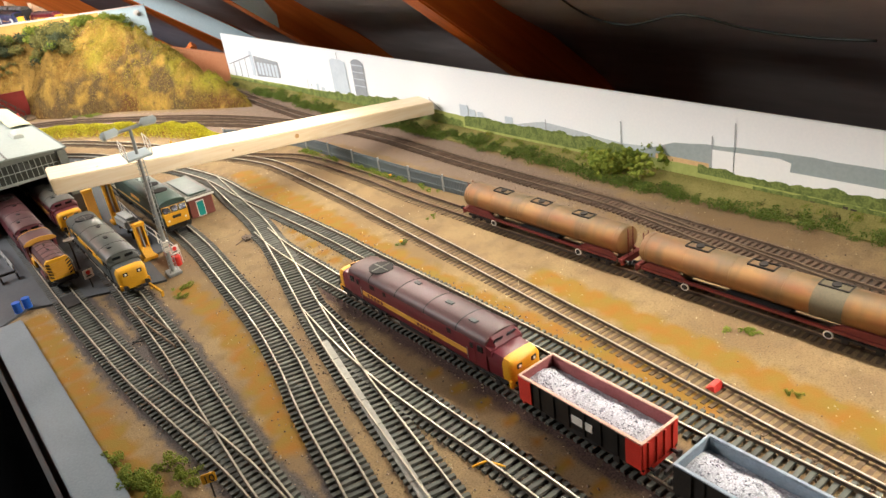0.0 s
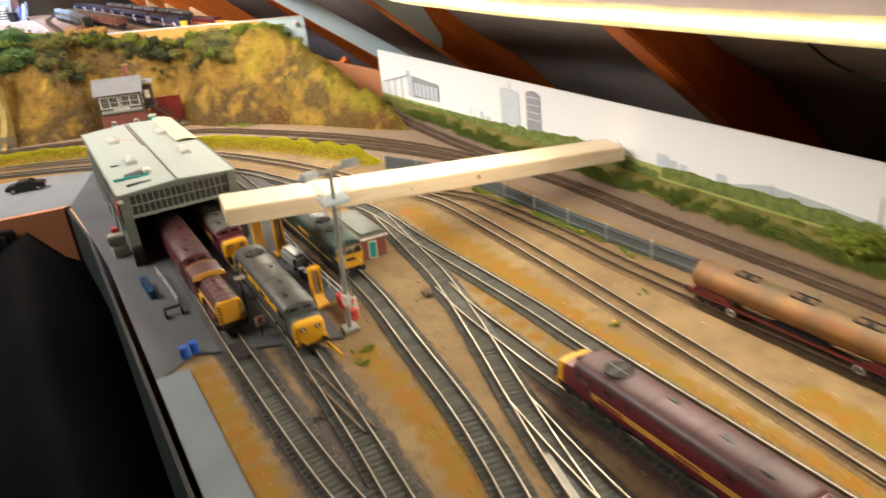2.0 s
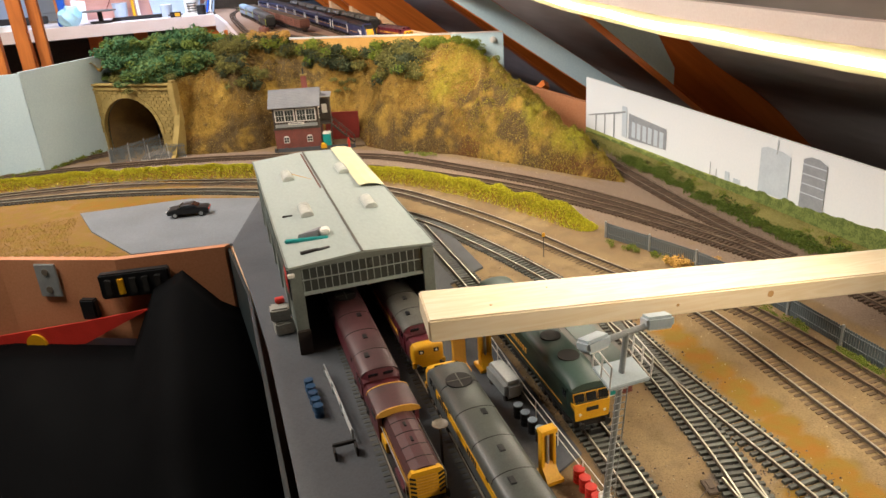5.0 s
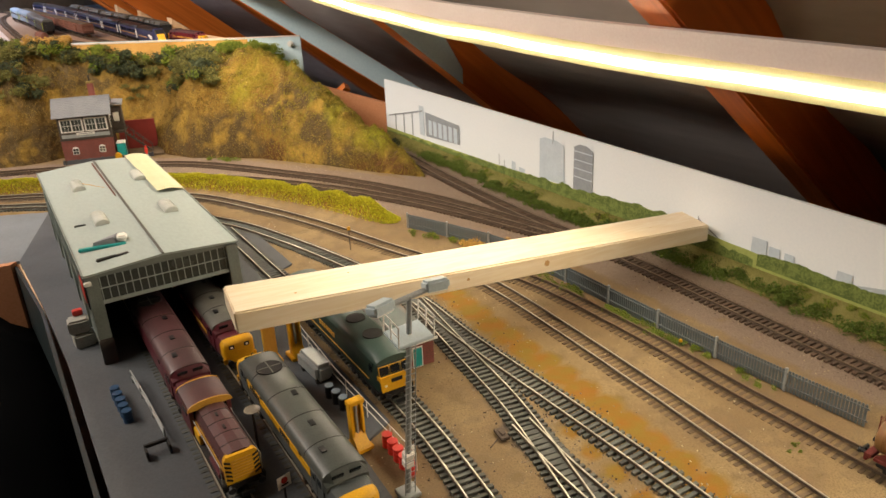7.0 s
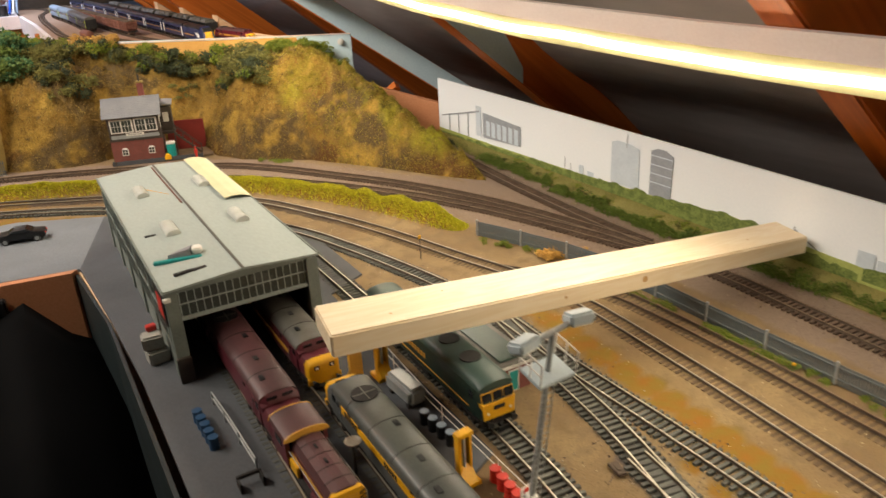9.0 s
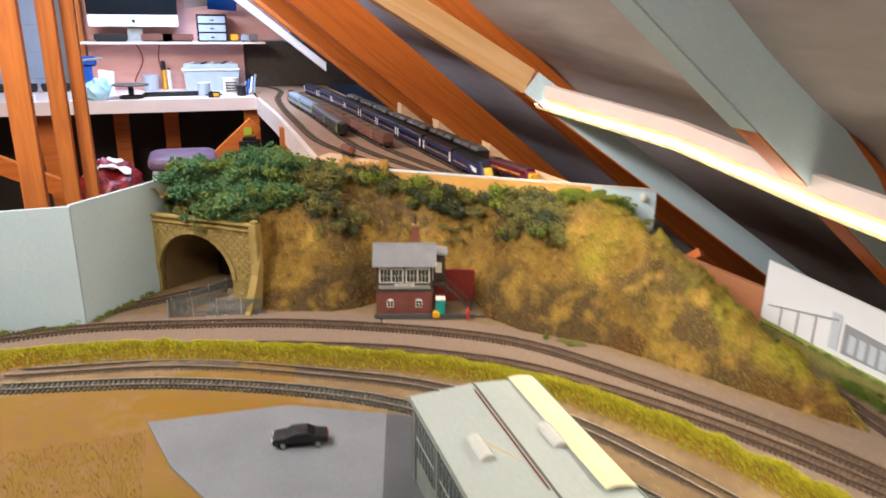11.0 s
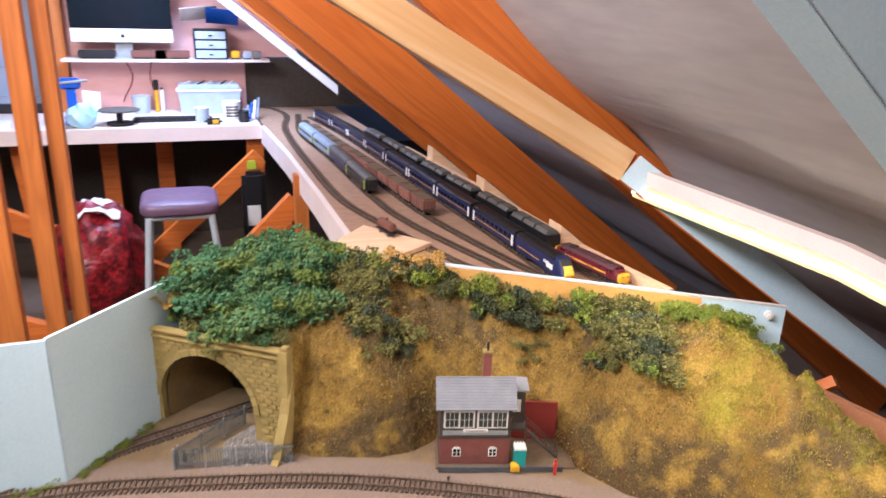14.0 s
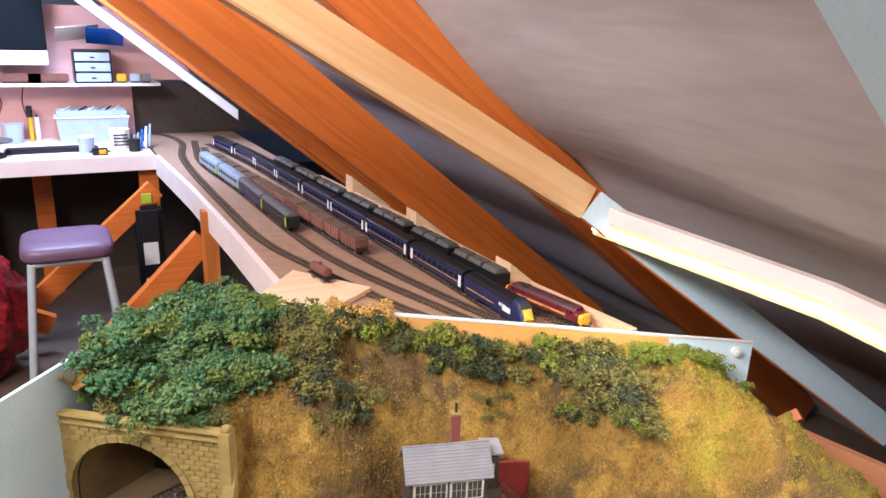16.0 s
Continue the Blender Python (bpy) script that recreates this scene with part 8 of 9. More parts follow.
    for (ya, za), (yb, zb) in (((0.004, 0.112), (-0.014, 0.060)), ((-0.014, 0.060), (-0.040, 0.006))):
        loft(b, [[(L - 0.008, y, z), (L + 0.006, y, z), (L + 0.006, y, z + 0.0035), (L - 0.008, y, z + 0.0035)] for y, z in ((ya, za), (yb, zb))])
    part("wing_coping", b, "stone", wing)
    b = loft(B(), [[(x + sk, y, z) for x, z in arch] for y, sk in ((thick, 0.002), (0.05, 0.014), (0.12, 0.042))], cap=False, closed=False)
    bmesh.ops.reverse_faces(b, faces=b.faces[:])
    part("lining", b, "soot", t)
    # black panel closes the lining, standing for the darkness further in
    part("dark_end_panel", box(B(), cs - cr + 0.04, cs + cr + 0.045, 0.119, 0.122, 0, sp + cr), "black", t)
    return t


tunnel_portal()
palisade("tunnel_fence", "grey palisade fence before the tunnel", [(-0.180, 2.236), (-0.235, 2.192), (-0.283, 2.152)], 0.030, 0.0034, 12)
palisade("tunnel_fence", "grey palisade fence beside the main line", [(-0.281, 2.150), (-0.205, 2.137), (-0.122, 2.120)], 0.030, 0.0034, 12)


def signal_box():
    t = thing("signal_box", "brick and timber signal box with slate roof and outside steps", "signal box", (0.0645, 2.054, 0.004), -16.5)
    W, D, zb, ze, zr = 0.098, 0.048, 0.041, 0.090, 0.122
    base = part("brick_base", box(B(), 0, W, 0, D, 0, zb, 0.0004), "brick", t)
    for k in range(14):
        part("brick_course", box(B(), -0.0002, W + 0.0002, -0.0003, D, 0.002 + k * 0.0028, 0.0023 + k * 0.0028), "timber_dark", base)
    part("platform", box(B(), -0.004, 0.190, -0.008, 0.060, -0.004, -0.001), "sleeper_sand", t)
    for x in (0.024, 0.074):
        b = loft(B(), [[(x + dx, y, z) for dx, z in ((-0.006, 0.012), (0.006, 0.012), (0.006, 0.024), (0.003, 0.0275), (-0.003, 0.0275), (-0.006, 0.024))] for y in (-0.0010, 0.001)])
        w = part("arched_window", b, "white", base)
        for sx in (-0.0026, 0.0026):
            for z in (0.0138, 0.0195):
                part("pane", box(B(), x + sx - 0.0019, x + sx + 0.0019, -0.0014, -0.0009, z, z + 0.0045), "glass_dark", w)
    up = part("timber_storey", box(B(), 0.0005, W - 0.0005, 0.0005, D, zb, ze), "timber_dark", t)
    part("sill_band", box(B(), -0.001, W + 0.001, -0.001, D, zb, zb + 0.003), "timber_dark", up)
    part("fascia_band", box(B(), 0.004, W - 0.004, -0.0006, 0.001, zb + 0.005, zb + 0.012), "steel", up)
    part("name_board", box(B(), 0.032, 0.066, -0.0016, 0.0, zb + 0.010, zb + 0.015, 0.0003), "white", up)
    part("lettering", box(B(), 0.036, 0.062, -0.0019, -0.0015, zb + 0.0118, zb + 0.0132), "slate", up)
    for x0, x1 in ((0.005, 0.0475), (0.0505, 0.093)):
        fr = part("window", box(B(), x0, x1, -0.0014, 0.001, 0.0575, 0.0845, 0.0003), "white", up, "white sliding window")
        for sash in range(2):
            xs, w = x0 + 0.0022 + sash * 0.0200, 0.0181 / 3
            for i in range(3):
                for j in range(2):
                    part("pane", box(B(), xs + i * w + 0.0004, xs + (i + 1) * w - 0.0004, -0.0018, -0.0010, 0.0598 + j * 0.0116, 0.0705 + j * 0.0116), "box_glass", fr)
    fr = part("end_window", box(B(), W - 0.001, W + 0.0006, 0.006, 0.030, 0.060, 0.083), "white", up)
    for i in range(4):
        for j in range(3):
            part("pane", box(B(), W + 0.0003, W + 0.0010, 0.008 + i * 0.0053, 0.0122 + i * 0.0053, 0.0618 + j * 0.0066, 0.0674 + j * 0.0066), "glass_dark", fr)
    ym = D / 2
    for sy in (-1, 1):
        ye = -0.007 if sy < 0 else D + 0.007
        b = loft(B(), [[(x, ye, ze - 0.002), (x, ye, ze), (x, ym, zr), (x, ym, zr - 0.002)] for x in (-0.006, W + 0.006)])
        rf = part("roof_slope", b, "slate", t)
        for k in range(1, 11):
            f = k / 11
            y, z = ye + (ym - ye) * f, ze + (zr - ze) * f
            part("slate_course", box(B(), -0.006, W + 0.006, y - 0.0005, y + 0.0005, z - 0.0002, z + 0.0006), "slate", rf)
    for x in (0.001, W - 0.001):
        b = loft(B(), [[(x + d, 0.0, ze - 0.001), (x + d, ym, zr - 0.003), (x + d, D, ze - 0.001)] for d in (-0.0008, 0.0008)])
        part("gable", b, "steel", t)
    part("ridge_tile", cyl(B(), (-0.006, ym, zr), (W + 0.006, ym, zr), 0.0012, n=8), "slate", t)
    ch = part("chimney", box(B(), 0.062, 0.073, D + 0.002, D + 0.012, 0, 0.146, 0.0004), "brick", t)
    part("chimney_cap", box(B(), 0.0605, 0.0745, D + 0.0005, D + 0.0135, 0.144, 0.1475, 0.0005), "stone", ch)
    part("flue", cyl(B(), (0.0675, D + 0.007, 0.1475), (0.0675, D + 0.007, 0.160), 0.0017, n=10), "dark", ch)
    # porch, landing and steps
    part("porch", box(B(), W, W + 0.022, 0.026, 0.046, zb + 0.008, ze + 0.006, 0.0004), "timber_dark", t)
    part("porch_window", box(B(), W + 0.005, W + 0.016, 0.0252, 0.0262, zb + 0.026, ze - 0.004), "white", t)
    part("porch_roof", loft(B(), [[(W - 0.001, 0.022, ze + 0.012), (W - 0.001, 0.050, ze + 0.018), (W - 0.001, 0.050, ze + 0.020), (W - 0.001, 0.022, ze + 0.014)], [(W + 0.026, 0.022, ze + 0.010), (W + 0.026, 0.050, ze + 0.016), (W + 0.026, 0.050, ze + 0.018), (W + 0.026, 0.022, ze + 0.012)]]), "slate", t)
    part("landing", box(B(), W, W + 0.024, 0.012, 0.046, zb + 0.004, zb + 0.008), "timber_dark", t)
    for sx in (0.0, 0.022):
        part("landing_post", box(B(), W + sx, W + sx + 0.002, 0.0122, 0.0142, 0, zb + 0.022), "timber_dark", t)
    st = part("stair_string", loft(B(), [[(W + 0.022, y, zb + 0.007), (W + 0.022, y, zb + 0.002), (W + 0.068, y, 0.0), (W + 0.072, y, 0.0)] for y in (0.0125, 0.0140)]), "timber_dark", t)
    for k in range(9):
        f = (k + 0.5) / 9
        part("step", box(B(), W + 0.022 + 0.046 * f - 0.0026, W + 0.022 + 0.046 * f + 0.0026, 0.0125, 0.026, (zb + 0.004) * (1 - f), (zb + 0.004) * (1 - f) + 0.0008), "timber_dark", st)
    b = B()
    for y in (0.0128, 0.0256):
        cyl(b, (W + 0.022, y, zb + 0.020), (W + 0.070, y, 0.014), 0.0007, n=6)
        for f in (0.0, 0.33, 0.66, 1.0):
            cyl(b, (W + 0.022 + 0.048 * f, y, (zb + 0.005) * (1 - f)), (W + 0.022 + 0.048 * f, y, (zb + 0.005) * (1 - f) + 0.015), 0.0005, n=6)
    part("stair_rail", b, "timber_dark", st)
    return t


signal_box()
wc = thing("portable_toilet", "teal portable toilet with white ribbed roof", "toilet", (0.1705, 2.019, 0.004), -16)
part("cabin", box(B(), -0.008, 0.008, -0.008, 0.008, 0, 0.028, 0.0008), "teal", wc)
rf = part("roof", box(B(), -0.0085, 0.0085, -0.0085, 0.0085, 0.028, 0.031, 0.0008), "white", wc)
for k in range(4):
    part("rib", box(B(), -0.0072 + k * 0.0042, -0.0055 + k * 0.0042, -0.0085, 0.0085, 0.031, 0.0325, 0.0003), "white", rf)
part("door", box(B(), -0.006, 0.006, -0.0088, -0.0078, 0.002, 0.025), "teal", wc)
b = loft(B(), [[(-0.006, y, 0), (0.006, y, 0), (0.006, y, 0.006), (0.002, y, 0.010), (-0.004, y, 0.010), (-0.006, y, 0.007)] for y in (-0.005, 0.005)])
simple("grit_bin", "yellow grit bin beside the signal box", "bin", b, "yellow", at=(0.1600, 2.010, 0.004), turn=-16)
b = loft(B(), [[(r * math.cos(a * math.pi / 5), r * 0.7 * math.sin(a * math.pi / 5), z) for a in range(10)] for z, r in ((0, 0.0026), (0.010, 0.0022), (0.012, 0.0034), (0.018, 0.0032), (0.0195, 0.0015), (0.021, 0.0020), (0.024, 0.0016))])
simple("figurine", "tiny plain orange and dark model figurine", "figurine", b, "red", at=(0.2105, 1.988, 0.001))
panel("retaining_wall", (0.182, 2.096), (0.252, 2.068), 0.0, 0.062, "red_oxide", "red painted retaining wall behind the steps", 0.004)
low = thing("low_wall", "low grey concrete wall before the signal box", "wall", (0.060, 2.040, 0.0), -16.5)
part("panel", box(B(), 0.0, 0.170, 0.0, 0.0022, 0, 0.008, 0.0004), "concrete", low)
for k in range(8):
    part("post", box(B(), k * 0.0243 - 0.0012, k * 0.0243 + 0.0012, -0.0008, 0.003, 0, 0.0095, 0.0003), "concrete", low)
for x, y, h in ((0.329, 1.276, 0.034), (0.062, 2.008, 0.016)):
    p_ = thing("marker_post", "thin brown marker post beside the track", "post", (x, y, 0))
    part("stem", cyl(B(), (0, 0, 0), (0, 0, h), 0.0007, n=6), "timber_dark", p_)
    part("cap", box(B(), -0.0018, 0.0018, -0.0006, 0.0006, h - 0.005, h), "yellow" if h > 0.02 else "timber_dark", p_)
# ---- diode batten ----
bat = thing("light_batten", "pinkish painted batten carrying a glowing strip of diodes", "light strip")


def bar_along(z0, z1, x0, x1, wobble=0.0):
    """A bar that follows the batten's slight bow."""
    secs = []
    for a_, b_ in zip(LED, LED[1:]):
        for q in range(8):
            p = a_.lerp(b_, q / 8)
            dz = wobble * noise.noise(Vector((p.y * 7, 0, 2)))
            secs.append([(p.x + x0, p.y, p.z + z0 + dz), (p.x + x1, p.y, p.z + z0 + dz), (p.x + x1, p.y, p.z + z1 + dz), (p.x + x0, p.y, p.z + z1 + dz)])
    return loft(B(), secs)


part("batten", bar_along(0.012, 0.034, -0.002, 0.012), "batten", bat)
part("tape_backing", bar_along(-0.012, 0.0118, 0.0, 0.010), "led_tape", bat)
part("diode_strip", bar_along(-0.0050, 0.0030, -0.0022, -0.0004, 0.003), "led", bat, "glowing warm diode strip")
chip = box(B(), -0.0050, -0.0024, -0.0028, 0.0028, -0.0036, 0.0016, 0.0006)
chip_me = bpy.data.meshes.new("diode")
chip.to_mesh(chip_me)
chip.free()
chip_me.materials.append(M["led"])
for k in range(150):
    y = LED_A.y - 0.01 - k * 0.0172
    a_, b_ = next((a_, b_) for a_, b_ in zip(LED, LED[1:]) if b_.y <= y)
    p = a_.lerp(b_, (a_.y - y) / (a_.y - b_.y))
    o = new("diode", chip_me)
    o.parent = bat
    o.matrix_basis = Matrix.Translation((p.x, p.y, p.z + 0.003 * noise.noise(Vector((y * 7, 0, 2)))))

# ---- staging board behind the backdrop ----
before_far_end = set(bpy.data.objects)
FIDDLE = [(0.176, 2.84), (0.176, 3.56), (0.168, 4.18), (0.142, 4.86), (0.142, 5.70), (0.60, 5.70), (0.640, 4.127), (0.690, 3.44), (0.712, 2.81), (0.755, 2.47)]
bm = prism(B(), FIDDLE, -0.016, -0.002)
tagged(part("staging_board", bm, "cork"), "brown staging board behind the backdrop", "baseboard", kind="structure")
b = sweep_rect(B(), [(0.170, 2.85), (0.170, 3.56), (0.162, 4.18), (0.136, 4.845)], 0.018, -0.085, 0.0015)
tagged(part("staging_fascia", b, "bench"), "pale planed board along the staging edge", "fascia", kind="structure")
b = sweep_rect(B(), [(0.640, 4.127), (0.690, 3.44), (0.712, 2.81), (0.755, 2.47)], 0.020, -0.03, 0.022)
tagged(part("staging_back_rail", b, "ply"), "pale pine rail along the back of the staging", "rail", kind="structure")
b = prism(B(), [(0.083, 2.966), (0.221, 3.122), (0.355, 2.934), (0.230, 2.85)], 0.0, 0.012)
simple("plywood_offcut", "pale plywood offcut lying on the staging edge", "plywood", b, "ply")
panel("timber_stop", (0.588, 1.994), (0.690, 1.822), -0.02, 0.104, "orange_board", "pinkish pine board between backdrop and backscene", 0.012, 0.070)
b = cyl(B(), (0.60, 2.02, 0.02), (0.66, 1.96, 0.09), 0.012, n=4)
tagged(part("strut", b, "truss"), "short stained timber strut", "strut", kind="structure")

STAGING = {
    "a": [(0.46, 2.645), (0.385, 2.80), (0.285, 3.15), (0.225, 3.45), (0.215, 3.9), (0.215, 4.4), (0.235, 4.8), (0.29, 5.15), (0.25, 5.4), (0.15, 5.5)],
    "b": [(0.51, 2.62), (0.455, 2.80), (0.362, 3.15), (0.330, 3.45), (0.313, 4.05), (0.285, 4.6), (0.33, 5.0), (0.36, 5.2)],
    "c": [(0.57, 2.58), (0.51, 2.80), (0.436, 3.19), (0.398, 3.66), (0.330, 4.55), (0.365, 5.0)],
    "d": [(0.585, 2.57), (0.568, 2.63), (0.553, 2.97), (0.525, 3.47), (0.475, 4.45), (0.40, 5.1)],
    "e": [(0.682, 2.51), (0.630, 2.80), (0.612, 3.1), (0.575, 3.6), (0.53, 4.4), (0.44, 5.1)],
}
for k, v in STAGING.items():
    LINES["staging_" + k] = spline(v, 0.0105)
    railway_track("staging_" + k)


def on_line(line, dist):
    """A place and a heading at a distance along a track."""
    i = max(1, min(len(line) - 2, int(dist / 0.0105)))
    d = line[i + 1] - line[i - 1]
    return line[i], math.degrees(math.atan2(d.y, d.x)) - 90


def start_at(line, y):
    return min(range(len(line)), key=lambda i: abs(line[i].y - y)) * 0.0105


def coach(label, at, turn, body, roof, L=0.128, window="glass_dark", stripe=None, doors=None, n_win=9):
    t = thing("railway_coach", label, "coach", at, turn, "trains on the staging")
    h = 0.0172
    part("body", loft(B(), [[(x, y, z) for x, z in ((-h * 0.95, 0.0115), (-h, 0.017), (-h, 0.033), (-h * 0.96, 0.040), (h * 0.96, 0.040), (h, 0.033), (h, 0.017), (h * 0.95, 0.0115))] for y in (-L, L)]), body, t)
    part("roof", loft(B(), [[(x, y, z) for x, z in roof_profile(h * 0.965, 0.0401, 0.0485)] for y in (-L, L)]), roof, t)
    for sx in (-1, 1):
        for k in range(n_win):
            y = -L * 0.82 + k * L * 1.64 / (n_win - 1)
            part("window", box(B(), sx * (h + 0.0001) - 0.0003, sx * (h + 0.0001) + 0.0003, y - 0.0085, y + 0.0085, 0.0265, 0.0345), window, t)
        if stripe:
            part("side_line", box(B(), sx * (h + 0.0001) - 0.00025, sx * (h + 0.0001) + 0.00025, -L, L, 0.0215, 0.0228), stripe, t)
        if doors:
            for y in (-L + 0.010, L - 0.010):
                part("door", box(B(), sx * (h + 0.0002) - 0.0003, sx * (h + 0.0002) + 0.0003, y - 0.0055, y + 0.0055, 0.014, 0.037), doors, t)
    part("underframe", box(B(), -0.012, 0.012, -L * 0.5, L * 0.5, 0.0055, 0.0115, 0.001), "dark", t)
    for s in (-1, 1):
        bogie(t, s * L * 0.72, (-0.017, 0.017), 0.0142)
        part("gangway", box(B(), -0.007, 0.007, min(s * L, s * (L + 0.004)), max(s * L, s * (L + 0.004)), 0.012, 0.040), "black", t)
    return t


# express set: power car and coaches
ln = LINES["staging_d"]
s0 = start_at(ln, 2.60)
p, a = on_line(ln, s0 + 0.115)
hst = thing("power_car", "navy express power car with a sloping yellow and white nose", "locomotive", (p.x, p.y, RAIL), a, "trains on the staging")
h = 0.0172
part("body", loft(B(), [[(x, y, z) for x, z in ((-h * 0.95, 0.0115), (-h, 0.017), (-h, 0.033), (-h * 0.96, 0.040), (h * 0.96, 0.040), (h, 0.033), (h, 0.017), (h * 0.95, 0.0115))] for y in (-0.075, 0.112)]), "navy", hst)
part("roof", loft(B(), [[(x, y, z) for x, z in roof_profile(h * 0.96, 0.0401, 0.0482)] for y in (-0.075, 0.112)]), "black", hst)
nose = lambda w, zt, zb: [(-w * 0.95, zb), (-w, zb + 0.006), (-w, zt * 0.72), (-w * 0.7, zt), (w * 0.7, zt), (w, zt * 0.72), (w, zb + 0.006), (w * 0.95, zb)]
part("nose", loft(B(), [[(x, y, z) for x, z in nose(w, zt, zb)] for y, w, zt, zb in ((-0.075, h, 0.0478, 0.0115), (-0.090, h * 0.98, 0.045, 0.011), (-0.104, h * 0.93, 0.0345, 0.010), (-0.1125, h * 0.85, 0.0255, 0.010), (-0.1155, h * 0.7, 0.0200, 0.011))]), "navy", hst, "navy sloping nose")
part("nose_panel", loft(B(), [[(x, y, z) for x, z in nose(w, zt, zb)] for y, w, zt, zb in ((-0.1035, h * 0.80, 0.0352, 0.016), (-0.1128, h * 0.78, 0.0262, 0.0135), (-0.1162, h * 0.62, 0.0205, 0.0125))]), "yellow", hst)
part("windscreen", loft(B(), [[(x, y, z) for x, z in ((-w, z0), (-w * 0.9, z1), (w * 0.9, z1), (w, z0))] for y, w, z0, z1 in ((-0.0905, 0.0125, 0.0440, 0.0455), (-0.1035, 0.0130, 0.0340, 0.0356))]), "black", hst)
for s in (-0.055, 0.08):
    bogie(hst, s, (-0.017, 0.017), 0.0142)
for sx in (-1, 1):
    part("nose_flash", box(B(), sx * (h + 0.0002) - 0.0003, sx * (h + 0.0002) + 0.0003, -0.074, -0.045, 0.020, 0.030), "white", hst)
    bars(hst, sx * (h + 0.0004), -0.055, -0.030, 0.026, 0.006, 4, "white")
    part("side_line", box(B(), sx * (h + 0.0002) - 0.0003, sx * (h + 0.0002) + 0.0003, -0.01, 0.10, 0.0215, 0.023), "gold", hst)
first = None
for k in range(8):
    p, a = on_line(ln, s0 + 0.365 + k * 0.266)
    m = pose(p.x, p.y, RAIL, 0, 0, a)
    first = coach("navy express coach with dark roof and gold line", (p.x, p.y, RAIL), a, "navy", "black", 0.128, "glass_dark", "gold", "white") if first is None else (copy_thing(first, m), first)[1]
ln = LINES["staging_e"]
s0 = start_at(ln, 2.79)
first = None
for k in range(7):
    p, a = on_line(ln, s0 + 0.10 + k * 0.225)
    m = pose(p.x, p.y, RAIL, 0, 0, a)
    if first is None:
        first = thing("hopper_wagon", "dark grey covered hopper wagon with black roof hatches", "wagon", (p.x, p.y, RAIL), a, "trains on the staging")
        part("body", loft(B(), [[(x, y, z) for x, z in ((-0.012, 0.012), (-0.0170, 0.026), (-0.0170, 0.044), (0.0170, 0.044), (0.0170, 0.026), (0.012, 0.012))] for y in (-0.100, 0.100)]), "black", first)
        for q in range(3):
            part("roof_hatch", loft(B(), [[(x, y, z) for x, z in ((-0.016, 0.0442), (-0.011, 0.052), (0.011, 0.052), (0.016, 0.0442))] for y in (-0.092 + q * 0.064, -0.036 + q * 0.064)]), "roof_grey", first)
        for s in (-1, 1):
            bogie(first, s * 0.075, (-0.012, 0.012), 0.0142)
    else:
        copy_thing(first, m)
p, a = on_line(ln, start_at(ln, 2.64))
nosed_diesel("maroon and gold diesel at the end of the staging", (p.x + 0.012, p.y + 0.02, RAIL), a, "maroon", "roof_maroon", "yellow", ("gold", 0.0205, 0.0258, "maroon"))
# brown hoppers
ln = LINES["staging_c"]
s0 = start_at(ln, 3.18)
first = None
for k in range(13):
    p, a = on_line(ln, s0 + 0.055 + k * 0.106)
    m = pose(p.x, p.y, RAIL, 0, 0, a)
    if first is None:
        first = thing("mineral_wagon", "rusty brown mineral wagon with end railings", "wagon", (p.x, p.y, RAIL), a, "trains on the staging")
        part("body", loft(B(), [[(x, y * f, z) for x, y in ((-w, -0.042), (w, -0.042), (w, 0.042), (-w, 0.042))] for z, w, f in ((0.011, 0.0140, 0.90), (0.018, 0.0172, 1.06), (0.039, 0.0176, 1.08))]), "wagon_pink", first)
        part("load", box(B(), -0.0160, 0.0160, -0.043, 0.043, 0.0385, 0.0410, 0.0012), "sleeper_sand", first)
        for sx in (-1, 1):
            for q in range(5):
                part("side_rib", box(B(), sx * 0.0178 - 0.0008, sx * 0.0178 + 0.0008, -0.036 + q * 0.018 - 0.0008, -0.036 + q * 0.018 + 0.0008, 0.018, 0.039), "wagon_brown", first)
        b = B()
        for s in (-1, 1):
            for x in (-0.014, -0.005, 0.005, 0.014):
                cyl(b, (x, s * 0.047, 0.012), (x, s * 0.047, 0.034), 0.0007, n=6)
            box(b, -0.0155, 0.0155, s * 0.047 - 0.0008, s * 0.047 + 0.0008, 0.033, 0.0345)
        part("end_railing", b, "wagon_brown", first)
        part("frame", box(B(), -0.015, 0.015, -0.049, 0.049, 0.0095, 0.0122), "dark", first)
        for y in (-0.028, 0.028):
            wheelset(first, y)
    else:
        copy_thing(first, m)
# railcar set
ln = LINES["staging_b"]
s0 = start_at(ln, 3.47)
for k, (bd, st) in enumerate((("black", "lime"), ("navy", None), ("grey_blue", "lime"), ("grey_blue", "lime"))):
    p, a = on_line(ln, s0 + 0.135 + k * 0.272)
    c = coach("dark railcar with lime green door panels" if k == 0 else "railcar coach in blue and lime", (p.x, p.y, RAIL), a, bd, "roof_grey" if k < 2 else "grey_blue", 0.131, "glass_dark", None, "lime" if st else None)
    if k == 0:
        part("front_panel", box(B(), -0.0165, 0.0165, -0.1335, -0.131, 0.012, 0.038, 0.001), "black", c)
        part("front_door", box(B(), -0.0045, 0.0045, -0.1345, -0.1335, 0.013, 0.036), "white", c)
small = thing("small_tank_wagon", "small brown four-wheel tank wagon on the plywood", "wagon", (0.262, 3.030, 0.012), 12)
